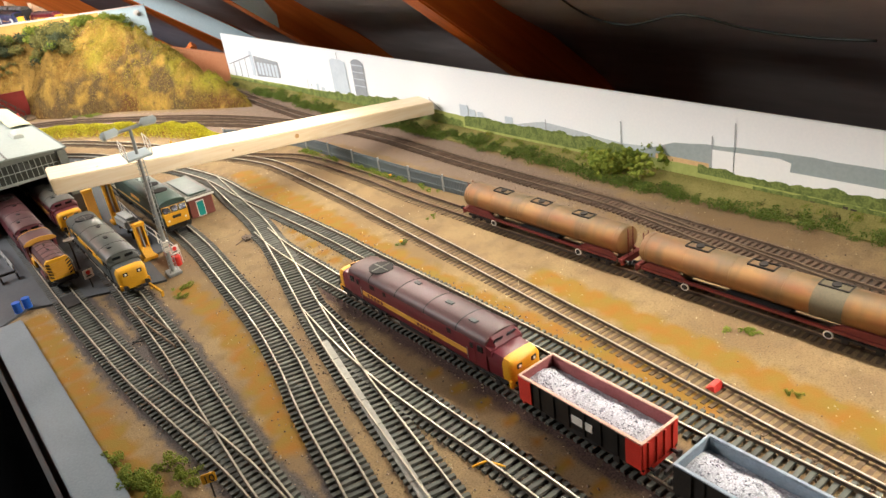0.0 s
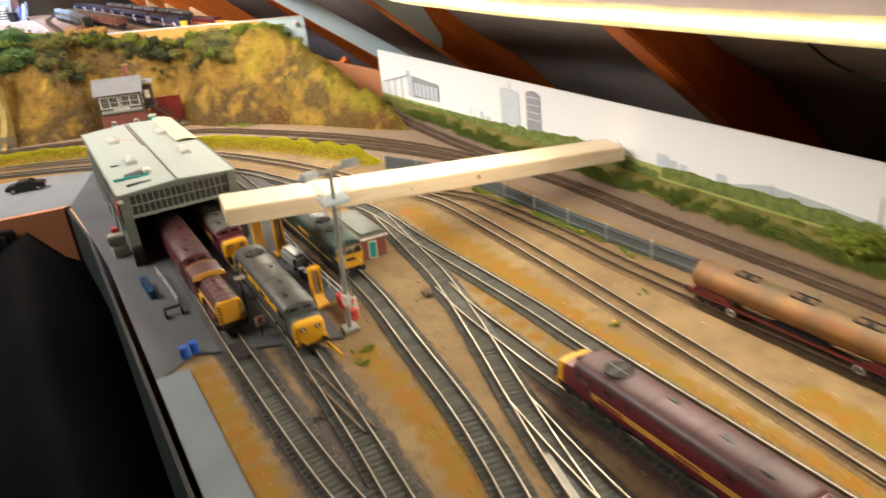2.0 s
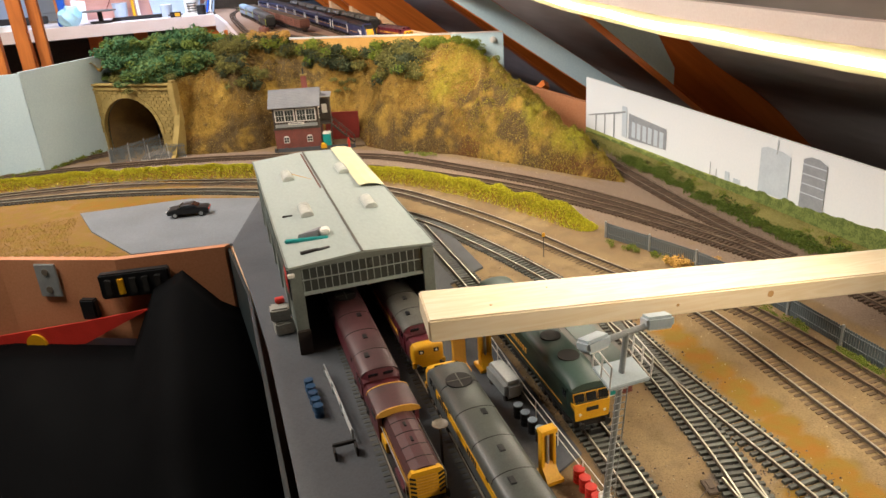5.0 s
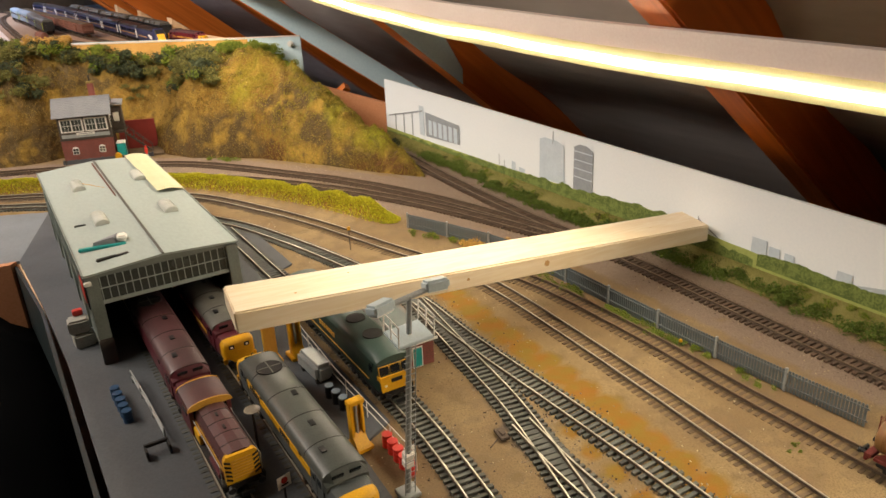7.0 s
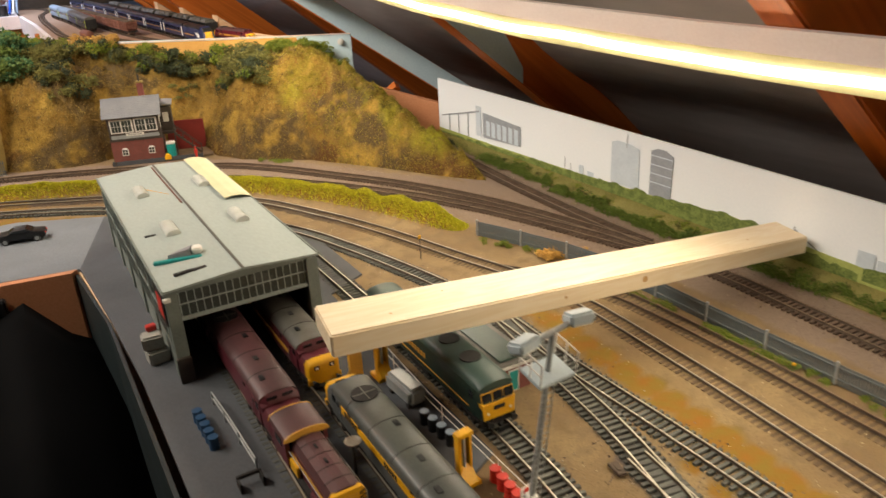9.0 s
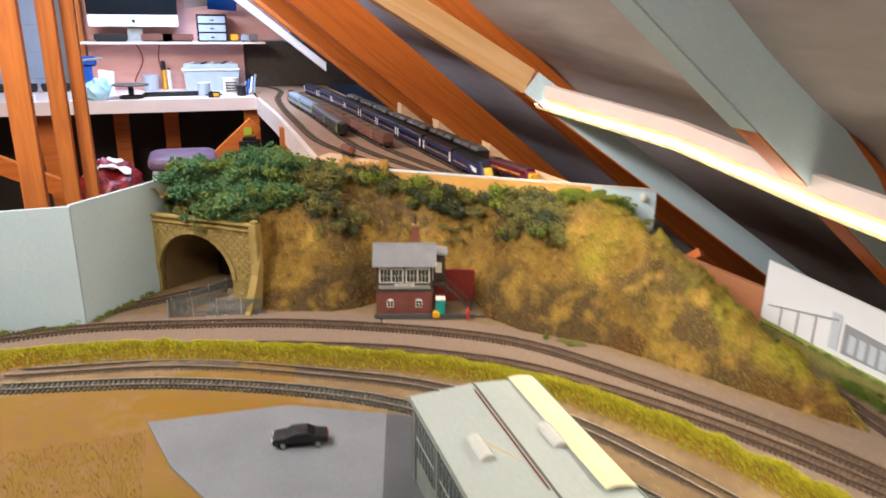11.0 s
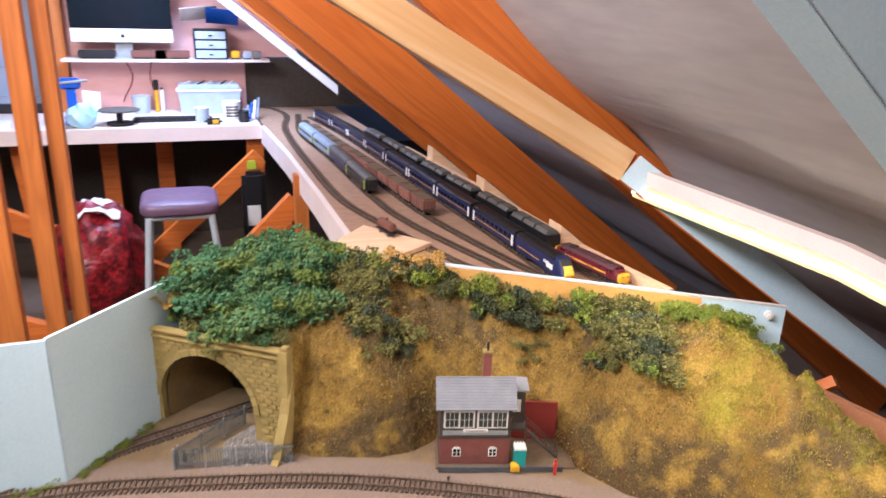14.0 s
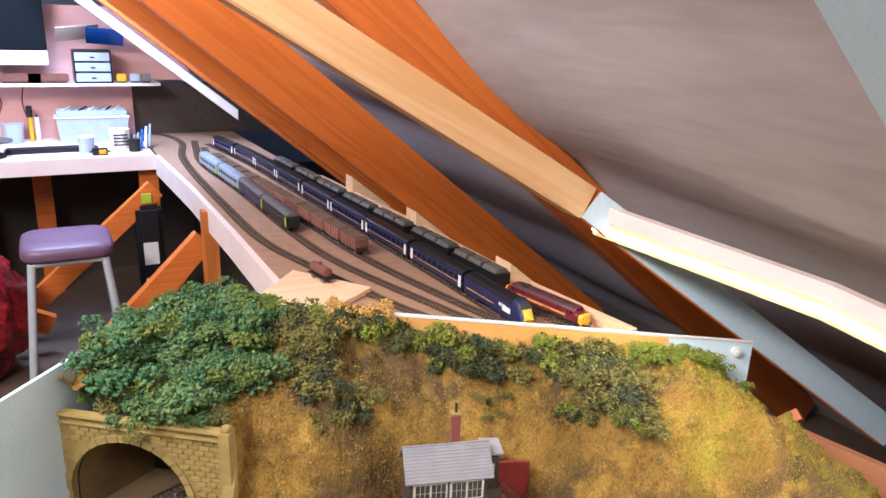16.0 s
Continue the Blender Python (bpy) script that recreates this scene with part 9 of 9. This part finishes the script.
part("barrel", loft(B(), [[(0.0125 * k * math.cos(2 * math.pi * i / 20), y, 0.027 + 0.0125 * k * math.sin(2 * math.pi * i / 20)) for i in range(20)] for y, k in ((-0.036, 0.6), (-0.034, 0.95), (-0.030, 1), (0.030, 1), (0.034, 0.95), (0.036, 0.6))]), "wagon_brown", small)
part("dome", cyl(B(), (0, 0, 0.037), (0, 0, 0.045), 0.004, n=14), "wagon_brown", small)
part("frame", box(B(), -0.013, 0.013, -0.040, 0.040, 0.010, 0.013, 0.0006), "dark", small)
for y in (-0.022, 0.022):
    wheelset(small, y)

# punched plates on the sloping blocks at the rafter feet
def foot_z(x):
    return 0.595 - ROOF_K * x


for y in (2.87, 3.38, 3.89):
    b = loft(B(), [[(x, y - 0.075, -0.05), (x, y - 0.008, -0.05), (x, y - 0.008, foot_z(x)), (x, y - 0.075, foot_z(x))] for x in (0.655, 0.800)])
    tagged(part("foot_block", b, "ply"), "pale pine block at the rafter foot", "timber", kind="structure")
    x = 0.735
    st = thing("nail_plate", "galvanised punched plate on the rafter foot", "metal plate", (x, y - 0.042, foot_z(x) + 0.0015), 0)
    u, w = Vector((1, 0, -ROOF_K)).normalized(), Vector((0, 1, 0))
    nrm = w.cross(u)
    nrm = nrm if nrm.z > 0 else -nrm
    b = loft(B(), [[u * a_ + w * c_ + nrm * d for a_, c_ in ((-0.075, -0.024), (0.075, -0.024), (0.075, 0.024), (-0.075, 0.024))] for d in (-0.0006, 0.0006)])
    part("plate", b, "plate_steel", st)
    for i in range(7):
        for j in range(4):
            c = u * (-0.060 + i * 0.020) + w * (-0.018 + j * 0.012) + nrm * 0.0009
            part("slot", cyl(B(), c - u * 0.006, c + u * 0.006, 0.0014, n=6), "black", st)

# ---- workbench end of the attic ----
b = box(B(), -2.3, 0.128, 4.86, 5.62, -0.020, 0.0)
worktop = tagged(part("worktop", b, "bench"), "pale wooden workbench top", "workbench", kind="structure")
b = box(B(), -2.3, 0.128, 4.842, 4.858, -0.062, 0.004, 0.001)
tagged(part("worktop_edge", b, "bench"), "pale front rail of the workbench", "workbench", kind="structure")
tagged(part("wall_backboard", box(B(), -0.74, 0.115, 5.44, 5.455, 0.0, 0.262), "pink_ply"), "pinkish plywood board behind the workbench", "wall", kind="structure")
tagged(part("wall_shelf", box(B(), -0.76, 0.23, 5.26, 5.44, 0.262, 0.274), "bench"), "pale shelf above the workbench", "shelf", kind="structure")
# flat panel: the alcove's shade is put into its dark colour
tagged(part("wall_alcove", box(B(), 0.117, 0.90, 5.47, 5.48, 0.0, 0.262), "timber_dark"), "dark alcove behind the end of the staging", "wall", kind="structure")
tagged(part("wall_backboard_upper", box(B(), -0.76, 0.40, 5.46, 5.47, 0.274, 0.62), "pink_ply"), "pinkish board above the shelf", "wall", kind="structure")
for k in range(5):
    tagged(part("wall_panel_%d" % (k + 1), box(B(), -2.6, -0.80, 5.64, 5.66, -0.10 + k * 0.152, 0.050 + k * 0.152), "gable"), "pale blue-grey insulation board", "wall", kind="structure")
mon = thing("computer_monitor", "large silver-chinned computer monitor on the shelf", "monitor", (-0.475, 5.33, 0.274))
part("screen", box(B(), -0.235, 0.235, -0.012, 0.012, 0.145, 0.50, 0.004), "glass_dark", mon)
part("chin", box(B(), -0.235, 0.235, -0.0125, 0.012, 0.078, 0.143, 0.004), "white", mon)
part("emblem", cyl(B(), (0, -0.0125, 0.11), (0, -0.0135, 0.11), 0.010, n=16), "dark", mon)
part("stand", box(B(), -0.09, 0.09, -0.02, 0.06, 0.0, 0.005, 0.001), "steel", mon)
part("stand_neck", box(B(), -0.04, 0.04, 0.02, 0.03, 0.005, 0.20), "steel", mon)
dr = thing("drawer_unit", "black small-parts drawer unit on the shelf", "drawers", (-0.06, 5.34, 0.274))
part("carcass", box(B(), -0.082, 0.082, -0.06, 0.06, 0, 0.150, 0.003), "black", dr)
for k in range(3):
    d = part("drawer", box(B(), -0.074, 0.074, -0.064, -0.058, 0.008 + k * 0.047, 0.046 + k * 0.047, 0.002), "clear", dr, "clear drawer front")
    part("knob", box(B(), -0.010, 0.010, -0.069, -0.064, 0.022 + k * 0.047, 0.028 + k * 0.047, 0.001), "black", d)
b = loft(B(), [[(-0.20, y, z), (-0.02, y + 0.01, z + 0.02), (-0.02, y + 0.012, z + 0.022), (-0.20, y + 0.002, z + 0.003)] for y, z in ((5.27, 0.52), (5.40, 0.455))])
simple("paper_sheet", "white sheet of paper leaning over the drawers", "paper", b, "white")
b = loft(B(), [[(-0.075, y, z), (0.085, y - 0.01, z - 0.01), (0.085, y - 0.008, z - 0.006), (-0.075, y + 0.002, z + 0.004)] for y, z in ((5.265, 0.525), (5.36, 0.452))])
simple("blue_packet", "bright blue packet on the drawer unit", "packet", b, "blue")
for k, (x, m_) in enumerate(((-0.60, "dark"), (-0.36, "wagon_brown"), (-0.25, "wagon_brown"), (0.06, "yellow"), (0.12, "clear"), (0.17, "slate"))):
    w = 0.085 if k < 3 else 0.022
    t_ = thing("shelf_wagon" if k < 3 else "small_pot", "model wagon kept on the shelf" if k < 3 else "small pot on the shelf", "wagon" if k < 3 else "pot", (x, 5.31, 0.274))
    part("body", box(B(), -w, w, -0.015, 0.015, 0.006, 0.042, 0.004), m_, t_)
    part("base", box(B(), -w * 0.9, w * 0.9, -0.012, 0.012, 0, 0.006), "dark", t_)
tub = thing("storage_tub", "clear plastic storage tub full of odds and ends", "storage box", (-0.085, 5.32, 0.0))
part("tub", loft(B(), [[(x * f, y * f, z) for x, y in ((-0.155, -0.075), (0.155, -0.075), (0.155, 0.075), (-0.155, 0.075))] for z, f in ((0, 0.92), (0.115, 1.0))]), "clear", tub)
part("lid", box(B(), -0.162, 0.162, -0.080, 0.080, 0.115, 0.125, 0.003), "white", tub)
part("tray", box(B(), -0.150, 0.150, -0.070, 0.070, 0.125, 0.150, 0.004), "clear", tub)
for k in range(7):
    part("pen", cyl(B(), (-0.13 + k * 0.038, -0.05, 0.152), (-0.09 + k * 0.036, 0.04, 0.158), 0.004, n=8), ("white", "steel", "dark")[k % 3], tub)
kb = thing("computer_keyboard", "black computer keyboard on the workbench", "keyboard", (-0.27, 5.06, 0.0), 1)
part("case", box(B(), -0.185, 0.185, -0.04, 0.04, 0, 0.014, 0.003), "black", kb)
for j in range(4):
    part("space_bar", box(B(), -0.175, 0.175, -0.034 + j * 0.018, -0.020 + j * 0.018, 0.014, 0.019, 0.001), "dark", kb)
tt = thing("turntable_stand", "dark round modelling turntable on a foot", "stand", (-0.505, 4.98, 0.0))
part("foot", cyl(B(), (0, 0, 0), (0, 0, 0.012), 0.060, n=28), "dark", tt)
part("stem", cyl(B(), (0, 0, 0.012), (0, 0, 0.066), 0.014, n=16), "dark", tt)
part("plate", cyl(B(), (0, 0, 0.066), (0, 0, 0.072), 0.092, n=32), "roof_grey", tt)
for x, y, r, hh, m_, lb in ((-0.135, 4.99, 0.033, 0.070, "clear", "clear glass jar on the workbench"), (0.010, 5.08, 0.044, 0.085, "white", "white mug with unreadable writing"), (0.060, 4.98, 0.026, 0.050, "black", "dark paint bottle with a black cap")):
    j_ = thing("jar" if m_ != "white" else "mug", lb, "jar", (x, y, 0))
    part("body", cyl(B(), (0, 0, 0), (0, 0, hh), r * 0.95, r, 24), m_, j_)
    part("rim", cyl(B(), (0, 0, hh), (0, 0, hh + 0.004), r * 1.03, n=24), m_ if m_ != "clear" else "white", j_)
    if m_ == "white":
        for q in range(4):
            part("writing", box(B(), -0.030, 0.030, -r - 0.0005, -r + 0.012, 0.018 + q * 0.015, 0.023 + q * 0.015), "dark", j_)
tp = thing("tape_roll", "black and orange roll of tape", "tape", (-0.085, 4.925, 0.0))
part("roll", box(B(), -0.045, 0.040, -0.020, 0.020, 0, 0.030, 0.012), "black", tp)
part("label", box(B(), -0.008, 0.022, -0.0206, 0.018, 0.006, 0.024, 0.002), "yellow", tp)
pl_ = thing("pliers_set", "pale blue pliers and tools heaped on the bench", "tools", (0.085, 5.07, 0.0), 20)
for q in range(5):
    part("tool_arm", cyl(B(), (-0.05 + q * 0.02, -0.05, 0.008), (0.00 + q * 0.02, 0.03, 0.05 + 0.012 * q), 0.006, n=8), ("grey_blue", "steel", "blue", "white", "grey_blue")[q], pl_)
for x, m_ in ((-0.345, "yellow"), (-0.318, "white")):
    bt = thing("glue_tube", "upright tube with dark cap by the backboard", "bottle", (x, 5.36, 0.0))
    part("tube", cyl(B(), (0, 0, 0), (0, 0, 0.115), 0.010, n=12), m_, bt)
    part("cap", cyl(B(), (0, 0, 0.115), (0, 0, 0.165 if m_ == "yellow" else 0.125), 0.013 if m_ == "yellow" else 0.006, n=12), "black", bt)
cup = thing("clear_beaker", "clear plastic beaker by the backboard", "cup", (-0.42, 5.33, 0.0))
part("body", cyl(B(), (0, 0, 0), (0, 0, 0.09), 0.038, 0.046, 20), "clear", cup)
vice = thing("bench_vice", "bright blue bench vice clamped to the bench", "vice", (-0.700, 5.0, 0.0))
part("base", box(B(), -0.035, 0.035, -0.03, 0.03, 0, 0.05, 0.005), "blue", vice)
part("jaw", box(B(), -0.020, 0.02, -0.02, 0.02, 0.05, 0.17, 0.006), "blue", vice)
part("moving_jaw", box(B(), -0.045, 0.045, -0.022, 0.022, 0.165, 0.215, 0.008), "blue", vice)
part("spindle", cyl(B(), (-0.07, -0.02, 0.19), (0.075, -0.02, 0.205), 0.007, n=10), "steel", vice)
for x, y, z, m_, lb in ((-0.655, 4.93, 0.0, "bag_cyan", "pale cyan crumpled plastic bag on the bench"),):
    b = B()
    bmesh.ops.create_icosphere(b, subdivisions=3, radius=0.065)
    for v in b.verts:
        v.co *= 1 + 0.35 * noise.noise(v.co * 28)
        v.co.z = max(v.co.z * 0.9, -0.05)
    simple("plastic_bag", lb, "bag", b, m_, at=(x, y, 0.05))
for k in range(6):
    x = -1.75 + k * 0.165
    t_ = thing("stored_wagon", "dark model wagon on the back of the bench", "wagon", (x, 5.40, 0.0))
    part("body", box(B(), -0.072, 0.072, -0.016, 0.016, 0.008, 0.046, 0.004), "black", t_)
    part("base", box(B(), -0.065, 0.065, -0.012, 0.012, 0, 0.008), "dark", t_)
mug = thing("masking_tape", "white roll of masking tape on the bench", "tape", (-1.0, 4.95, 0))
part("roll", cyl(B(), (0, 0, 0), (0, 0, 0.03), 0.05, n=24), "white", mug)

for x, bend in ((-0.485, 0.030), (-0.355, -0.014)):
    run = [(x + bend * math.sin(q * 0.42), 5.432, 0.255 - q * 0.021) for q in range(11)]
    b = loft(B(), [[(px + 0.0026 * math.cos(a * math.pi / 3), py + 0.0026 * math.sin(a * math.pi / 3), pz) for a in range(6)] for px, py, pz in run])
    simple("cord", "thin dark red cord hanging down the backboard", "cord", b, "red_oxide", smooth=True)
tagged(part("post_bench", box(B(), -0.800, -0.748, 5.40, 5.435, 0.0, 0.75, 0.002), "truss_z"), "orange stained post behind the workbench", "post", kind="structure")
b = loft(B(), [[(-0.68, y, z), (-0.60, y - 0.01, z - 0.01), (-0.60, y - 0.007, z - 0.01), (-0.68, y + 0.003, z)] for y, z in ((5.16, 0.0), (5.24, 0.13))])
simple("paper_card", "white card standing against the backboard", "card", b, "white")
# timber frame of the attic
for x0, x1, y in ((-0.672, -0.612, 3.0), (-0.578, -0.534, 3.06), (-0.524, -0.488, 3.10)):
    t_ = thing("upright_post", "orange stained upright timber post", "post", group="uprights of the roof trusses", kind="structure")
    part("timber", box(B(), x0, x1, y, y + 0.038, -0.745, 0.98, 0.002), "truss_z", t_)
for (xa, za), (xb, zb), y in (((-1.6, 0.02), (-0.35, -0.62), 4.55), ((-1.6, -0.25), (-0.2, -0.85), 4.0), ((-0.55, -0.70), (0.10, -0.12), 4.70), ((-0.20, -0.72), (0.15, -0.30), 4.25), ((-0.42, -0.72), (0.16, -0.14), 3.95), ((-0.95, -0.02), (-0.90, -0.75), 5.0), ((-0.33, -0.06), (-0.33, -0.75), 5.3), ((-0.60, -0.06), (-0.60, -0.75), 5.3), ((0.10, -0.06), (0.10, -0.75), 4.9)):
    d = Vector((xb - xa, 0, zb - za)).normalized()
    n_ = Vector((-d.z, 0, d.x)) * 0.040
    b = loft(B(), [[(px + s_ * n_.x, yy, pz + s_ * n_.z) for s_, yy in ((-1, y), (1, y), (1, y + 0.045), (-1, y + 0.045))] for px, pz in ((xa, za), (xb, zb))])
    tagged(part("truss_brace", b, "truss"), "orange stained diagonal truss timber", "brace", kind="structure")
tagged(part("leg_staging", box(B(), 0.14, 0.19, 3.86, 3.91, -0.745, -0.016, 0.002), "truss_z"), "stained timber leg under the staging", "post", kind="structure")
# back panel coloured dark for the shade below the bench
tagged(part("wall_under_bench", box(B(), -2.6, 0.4, 5.60, 5.63, -0.745, -0.02), "timber_dark"), "dark panel standing for the shade under the workbench", "wall", kind="structure")
# white bar added for a brightly lit edge, the light put into its colour
tagged(part("lit_edge_bar", loft(B(), [[(x, 5.02, roof_z(x + 0.12) - 0.07), (x, 5.10, roof_z(x + 0.12) - 0.07), (x, 5.10, roof_z(x + 0.12) - 0.02), (x, 5.02, roof_z(x + 0.12) - 0.02)] for x in (-0.30, 0.54)]), "white"), "white sloping bar standing for a lit edge under the rafters", "lath", kind="structure")

stool = thing("stool", "stool with mauve padded seat and grey tube legs", "stool", (-0.265, 4.33, -0.745))
def cushion_ring(k, z):
    pts = []
    for q in range(32):
        a_ = 2 * math.pi * q / 32
        c_, s_ = math.cos(a_), math.sin(a_)
        pts.append((0.152 * k * math.copysign(abs(c_) ** 0.35, c_), 0.152 * k * math.copysign(abs(s_) ** 0.35, s_), z))
    return pts


part("seat", loft(B(), [cushion_ring(k_, z_) for k_, z_ in ((0.95, 0.508), (1.0, 0.518), (1.0, 0.538), (0.97, 0.550), (0.88, 0.558), (0.5, 0.563), (0.1, 0.564))]), "vinyl", stool, smooth=True)
for sy in (-0.12, 0.12):
    part("top_rail", cyl(B(), (-0.115, sy, 0.500), (0.115, sy, 0.500), 0.014, n=12), "lamp_grey", stool)
for sx in (-1, 1):
    for sy in (-1, 1):
        b = cyl(B(), (sx * 0.118, sy * 0.12, 0.502), (sx * 0.165, sy * 0.15, 0.0), 0.014, n=12)
        lg = part("leg", b, "lamp_grey", stool)
        part("foot_cap", cyl(B(), (sx * 0.163, sy * 0.149, 0.02), (sx * 0.165, sy * 0.15, 0.0), 0.015, n=12), "black", lg)
b = B()
bmesh.ops.create_icosphere(b, subdivisions=4, radius=0.19)
for v in b.verts:
    v.co *= 1 + 0.16 * noise.noise(v.co * 12) + 0.10 * noise.noise(v.co * 34)
    v.co.z *= 1.35
    v.co.z = max(v.co.z, -0.24)
sack = thing("net_sack", "red shiny sack stuffed full, standing on the floor", "sack", (-0.60, 4.42, -0.485))
part("sack", b, "red_bag", sack, smooth=True)
b = B()
bmesh.ops.create_grid(b, x_segments=8, y_segments=8, size=0.10)
for v in b.verts:
    v.co.z = 0.25 - 1.2 * abs(v.co.x) ** 1.5 + 0.03 * noise.noise(v.co * 30)
r_ = bmesh.ops.extrude_face_region(b, geom=b.faces[:])
bmesh.ops.translate(b, verts=[v for v in r_["geom"] if isinstance(v, bmesh.types.BMVert)], vec=(0, 0, 0.004))
part("label_sheet", b, "white", sack)
for x, y, r, hh, m_, lb in ((0.02, 3.90, 0.085, 0.24, "black", "dark blue bucket on the floor"), (0.115, 3.72, 0.10, 0.30, "steel", "grey plastic bin on the floor")):
    bk = thing("bucket", lb, "bucket", (x, y, -0.745))
    part("body", cyl(B(), (0, 0, 0), (0, 0, hh), r * 0.8, r, 24), m_, bk)
    part("rim", cyl(B(), (0, 0, hh), (0, 0, hh + 0.012), r * 1.06, n=24), m_, bk)
    part("contents", cyl(B(), (0, 0, hh + 0.011), (0, 0, hh + 0.05), r * 0.9, r * 0.3, 10), "blue" if m_ == "black" else "white", bk)
pb = thing("bottle_crate", "black bottle crate with green cap by the bench", "crate", (0.06, 4.72, -0.745))
part("crate_body", box(B(), -0.05, 0.06, -0.05, 0.05, 0, 0.56, 0.02), "black", pb)
part("label", box(B(), -0.03, 0.03, -0.052, -0.048, 0.30, 0.40), "white", pb)
part("label", box(B(), -0.03, 0.03, -0.052, -0.048, 0.14, 0.24), "white", pb)
part("cap", box(B(), -0.03, 0.03, -0.03, 0.03, 0.56, 0.62, 0.01), "lime", pb)

for ob in set(bpy.data.objects) - before_far_end:
    if ob.parent is None and ob.name.startswith(("railway_coach", "power_car", "hopper_wagon", "mineral_wagon")):
        ob.matrix_basis = ob.matrix_basis @ Matrix.Diagonal((1.20, 1.0, 1.22, 1))
# the far end is laid out round one point and drawn in towards it: the staging lies above the railway
FAR_POINT, FAR_SCALE = Vector((-0.245, 1.27, 0.622)), 0.70
draw_in = Matrix.Translation(FAR_POINT) @ Matrix.Scale(FAR_SCALE, 4) @ Matrix.Translation(-FAR_POINT)
for ob in set(bpy.data.objects) - before_far_end:
    if ob.parent is None and not ob.name.startswith(("timber_stop", "strut")):
        ob.matrix_basis = draw_in @ ob.matrix_basis

# ---- black cloth and things hung in the aisle ----
bm = B()
vs = {}
for i in range(41):
    for j in range(41):
        u, v = i / 40, j / 40
        x = -1.8 + u * 1.755
        far = 1.505 if x > -0.20 else 1.515 + (-0.222 - x) * 0.5 if x > -0.39 else 1.600 + (-0.39 - x) * 0.23
        y = -0.45 + v * (far + 0.45)
        top = -0.128 + 0.118 * step01(x, -0.22, -0.155) - 0.100 * step01(x, -0.155, -0.052) ** 1.1
        z = top - 0.19 * (1 - step01(v, 0.62, 1.0)) ** 0.8 + (0.03 * noise.noise(Vector((x * 5, y * 4, 0))) + 0.022 * noise.noise(Vector((x * 14, y * 7, 3))) + 0.010 * abs(noise.noise(Vector((x * 30, y * 9, 5))))) * (1 - step01(v, 0.9, 1.0))
        vs[i, j] = bm.verts.new((x, y, z))
for i in range(40):
    for j in range(40):
        bm.faces.new((vs[i, j], vs[i + 1, j], vs[i + 1, j + 1], vs[i, j + 1]))
cloth = part("black_curtain", bm, "black_cloth", smooth=True)
sol = cloth.modifiers.new("thickness", "SOLIDIFY")
sol.thickness = 0.002
tagged(cloth, "black cotton curtain hanging below the layout", "curtain")
strip_ = thing("control_strip", "black terminal strip screwed to the plywood edge", "terminal strip", (-0.198, 1.5265, -0.030), -8)
part("case", box(B(), -0.048, 0.048, -0.014, 0.0, -0.020, 0.018, 0.002), "black", strip_)
for k in range(5):
    part("terminal", box(B(), -0.040 + k * 0.017, -0.031 + k * 0.017, -0.017, -0.013, -0.014, 0.010, 0.001), "dark" if k != 1 else "yellow", strip_)
hinge = thing("steel_hinge", "galvanised steel hinge plate on the plywood", "hinge", (-0.322, 1.5805, -0.028), -26.6)
part("plate", box(B(), -0.017, 0.017, -0.004, -0.0005, -0.026, 0.026, 0.001), "steel", hinge)
for z in (-0.014, 0.014):
    part("screw", cyl(B(), (0, -0.004, z), (0, -0.0055, z), 0.005, n=14), "wheel", hinge)
f0, fd = Vector((-0.39, 1.606)), Vector((0.8944, -0.4472))
b = loft(B(), [[(f0.x + fd.x * s_ - 0.4472 * o_, f0.y + fd.y * s_ - 0.8944 * o_, z_) for s_, z_ in ((-0.24, -0.150), (-0.03, -0.117), (0.123, -0.089), (0.232, -0.066), (0.114, -0.126), (-0.03, -0.145), (-0.24, -0.18))] for o_ in (0.004, 0.007)])
rc = simple("red_cloth", "bright red printed cloth hanging under the plywood", "cloth", b, "red")
b = cyl(B(), (-0.362, 1.584, -0.128), (-0.3635, 1.581, -0.128), 0.017, n=20)
part("emblem", b, "yellow", rc)
b = box(B(), -0.012, 0.012, -0.012, 0.0, -0.016, 0.016, 0.002)
simple("black_clip", "small black clip on the plywood edge", "clip", b, "black", at=(-0.270, 1.5555, -0.072), turn=-26.6)
# thin cable sagging along the roofing felt
sag = spline([(0.697, 0.720), (0.744, 0.716), (0.773, 0.696), (0.785, 0.657), (0.774, 0.608), (0.758, 0.554), (0.763, 0.518), (0.779, 0.483), (0.789, 0.439), (0.794, 0.390), (0.793, 0.326)], 0.012)
b = B()
loft(b, [[(p.x + 0.0016 * math.cos(a * math.pi / 3), p.y, 0.231 - 0.79 * (p.x - 0.697) + 0.0016 * math.sin(a * math.pi / 3)) for a in range(6)] for p in sag])
simple("cable", "thin dark green cable sagging before the roofing felt", "cable", b, "cable_green", smooth=True)
rnd = random.Random(33)
pl = []
while len(pl) < 2600:
    x, y = rnd.uniform(-0.24, -0.12), rnd.uniform(2.118, 2.235)
    if inside((x, y), [(-0.221, 2.138), (-0.125, 2.122), (-0.132, 2.165), (-0.170, 2.230), (-0.213, 2.198)]):
        pl.append((x, y, ground_height(x, y) + 0.003 * max(0, noise.noise(Vector((x * 40, y * 40, 3)))) - 0.0005))
pebbles("rubble", "pale grey rubble beside the tunnel mouth", pl, 0.0022, "rubble")
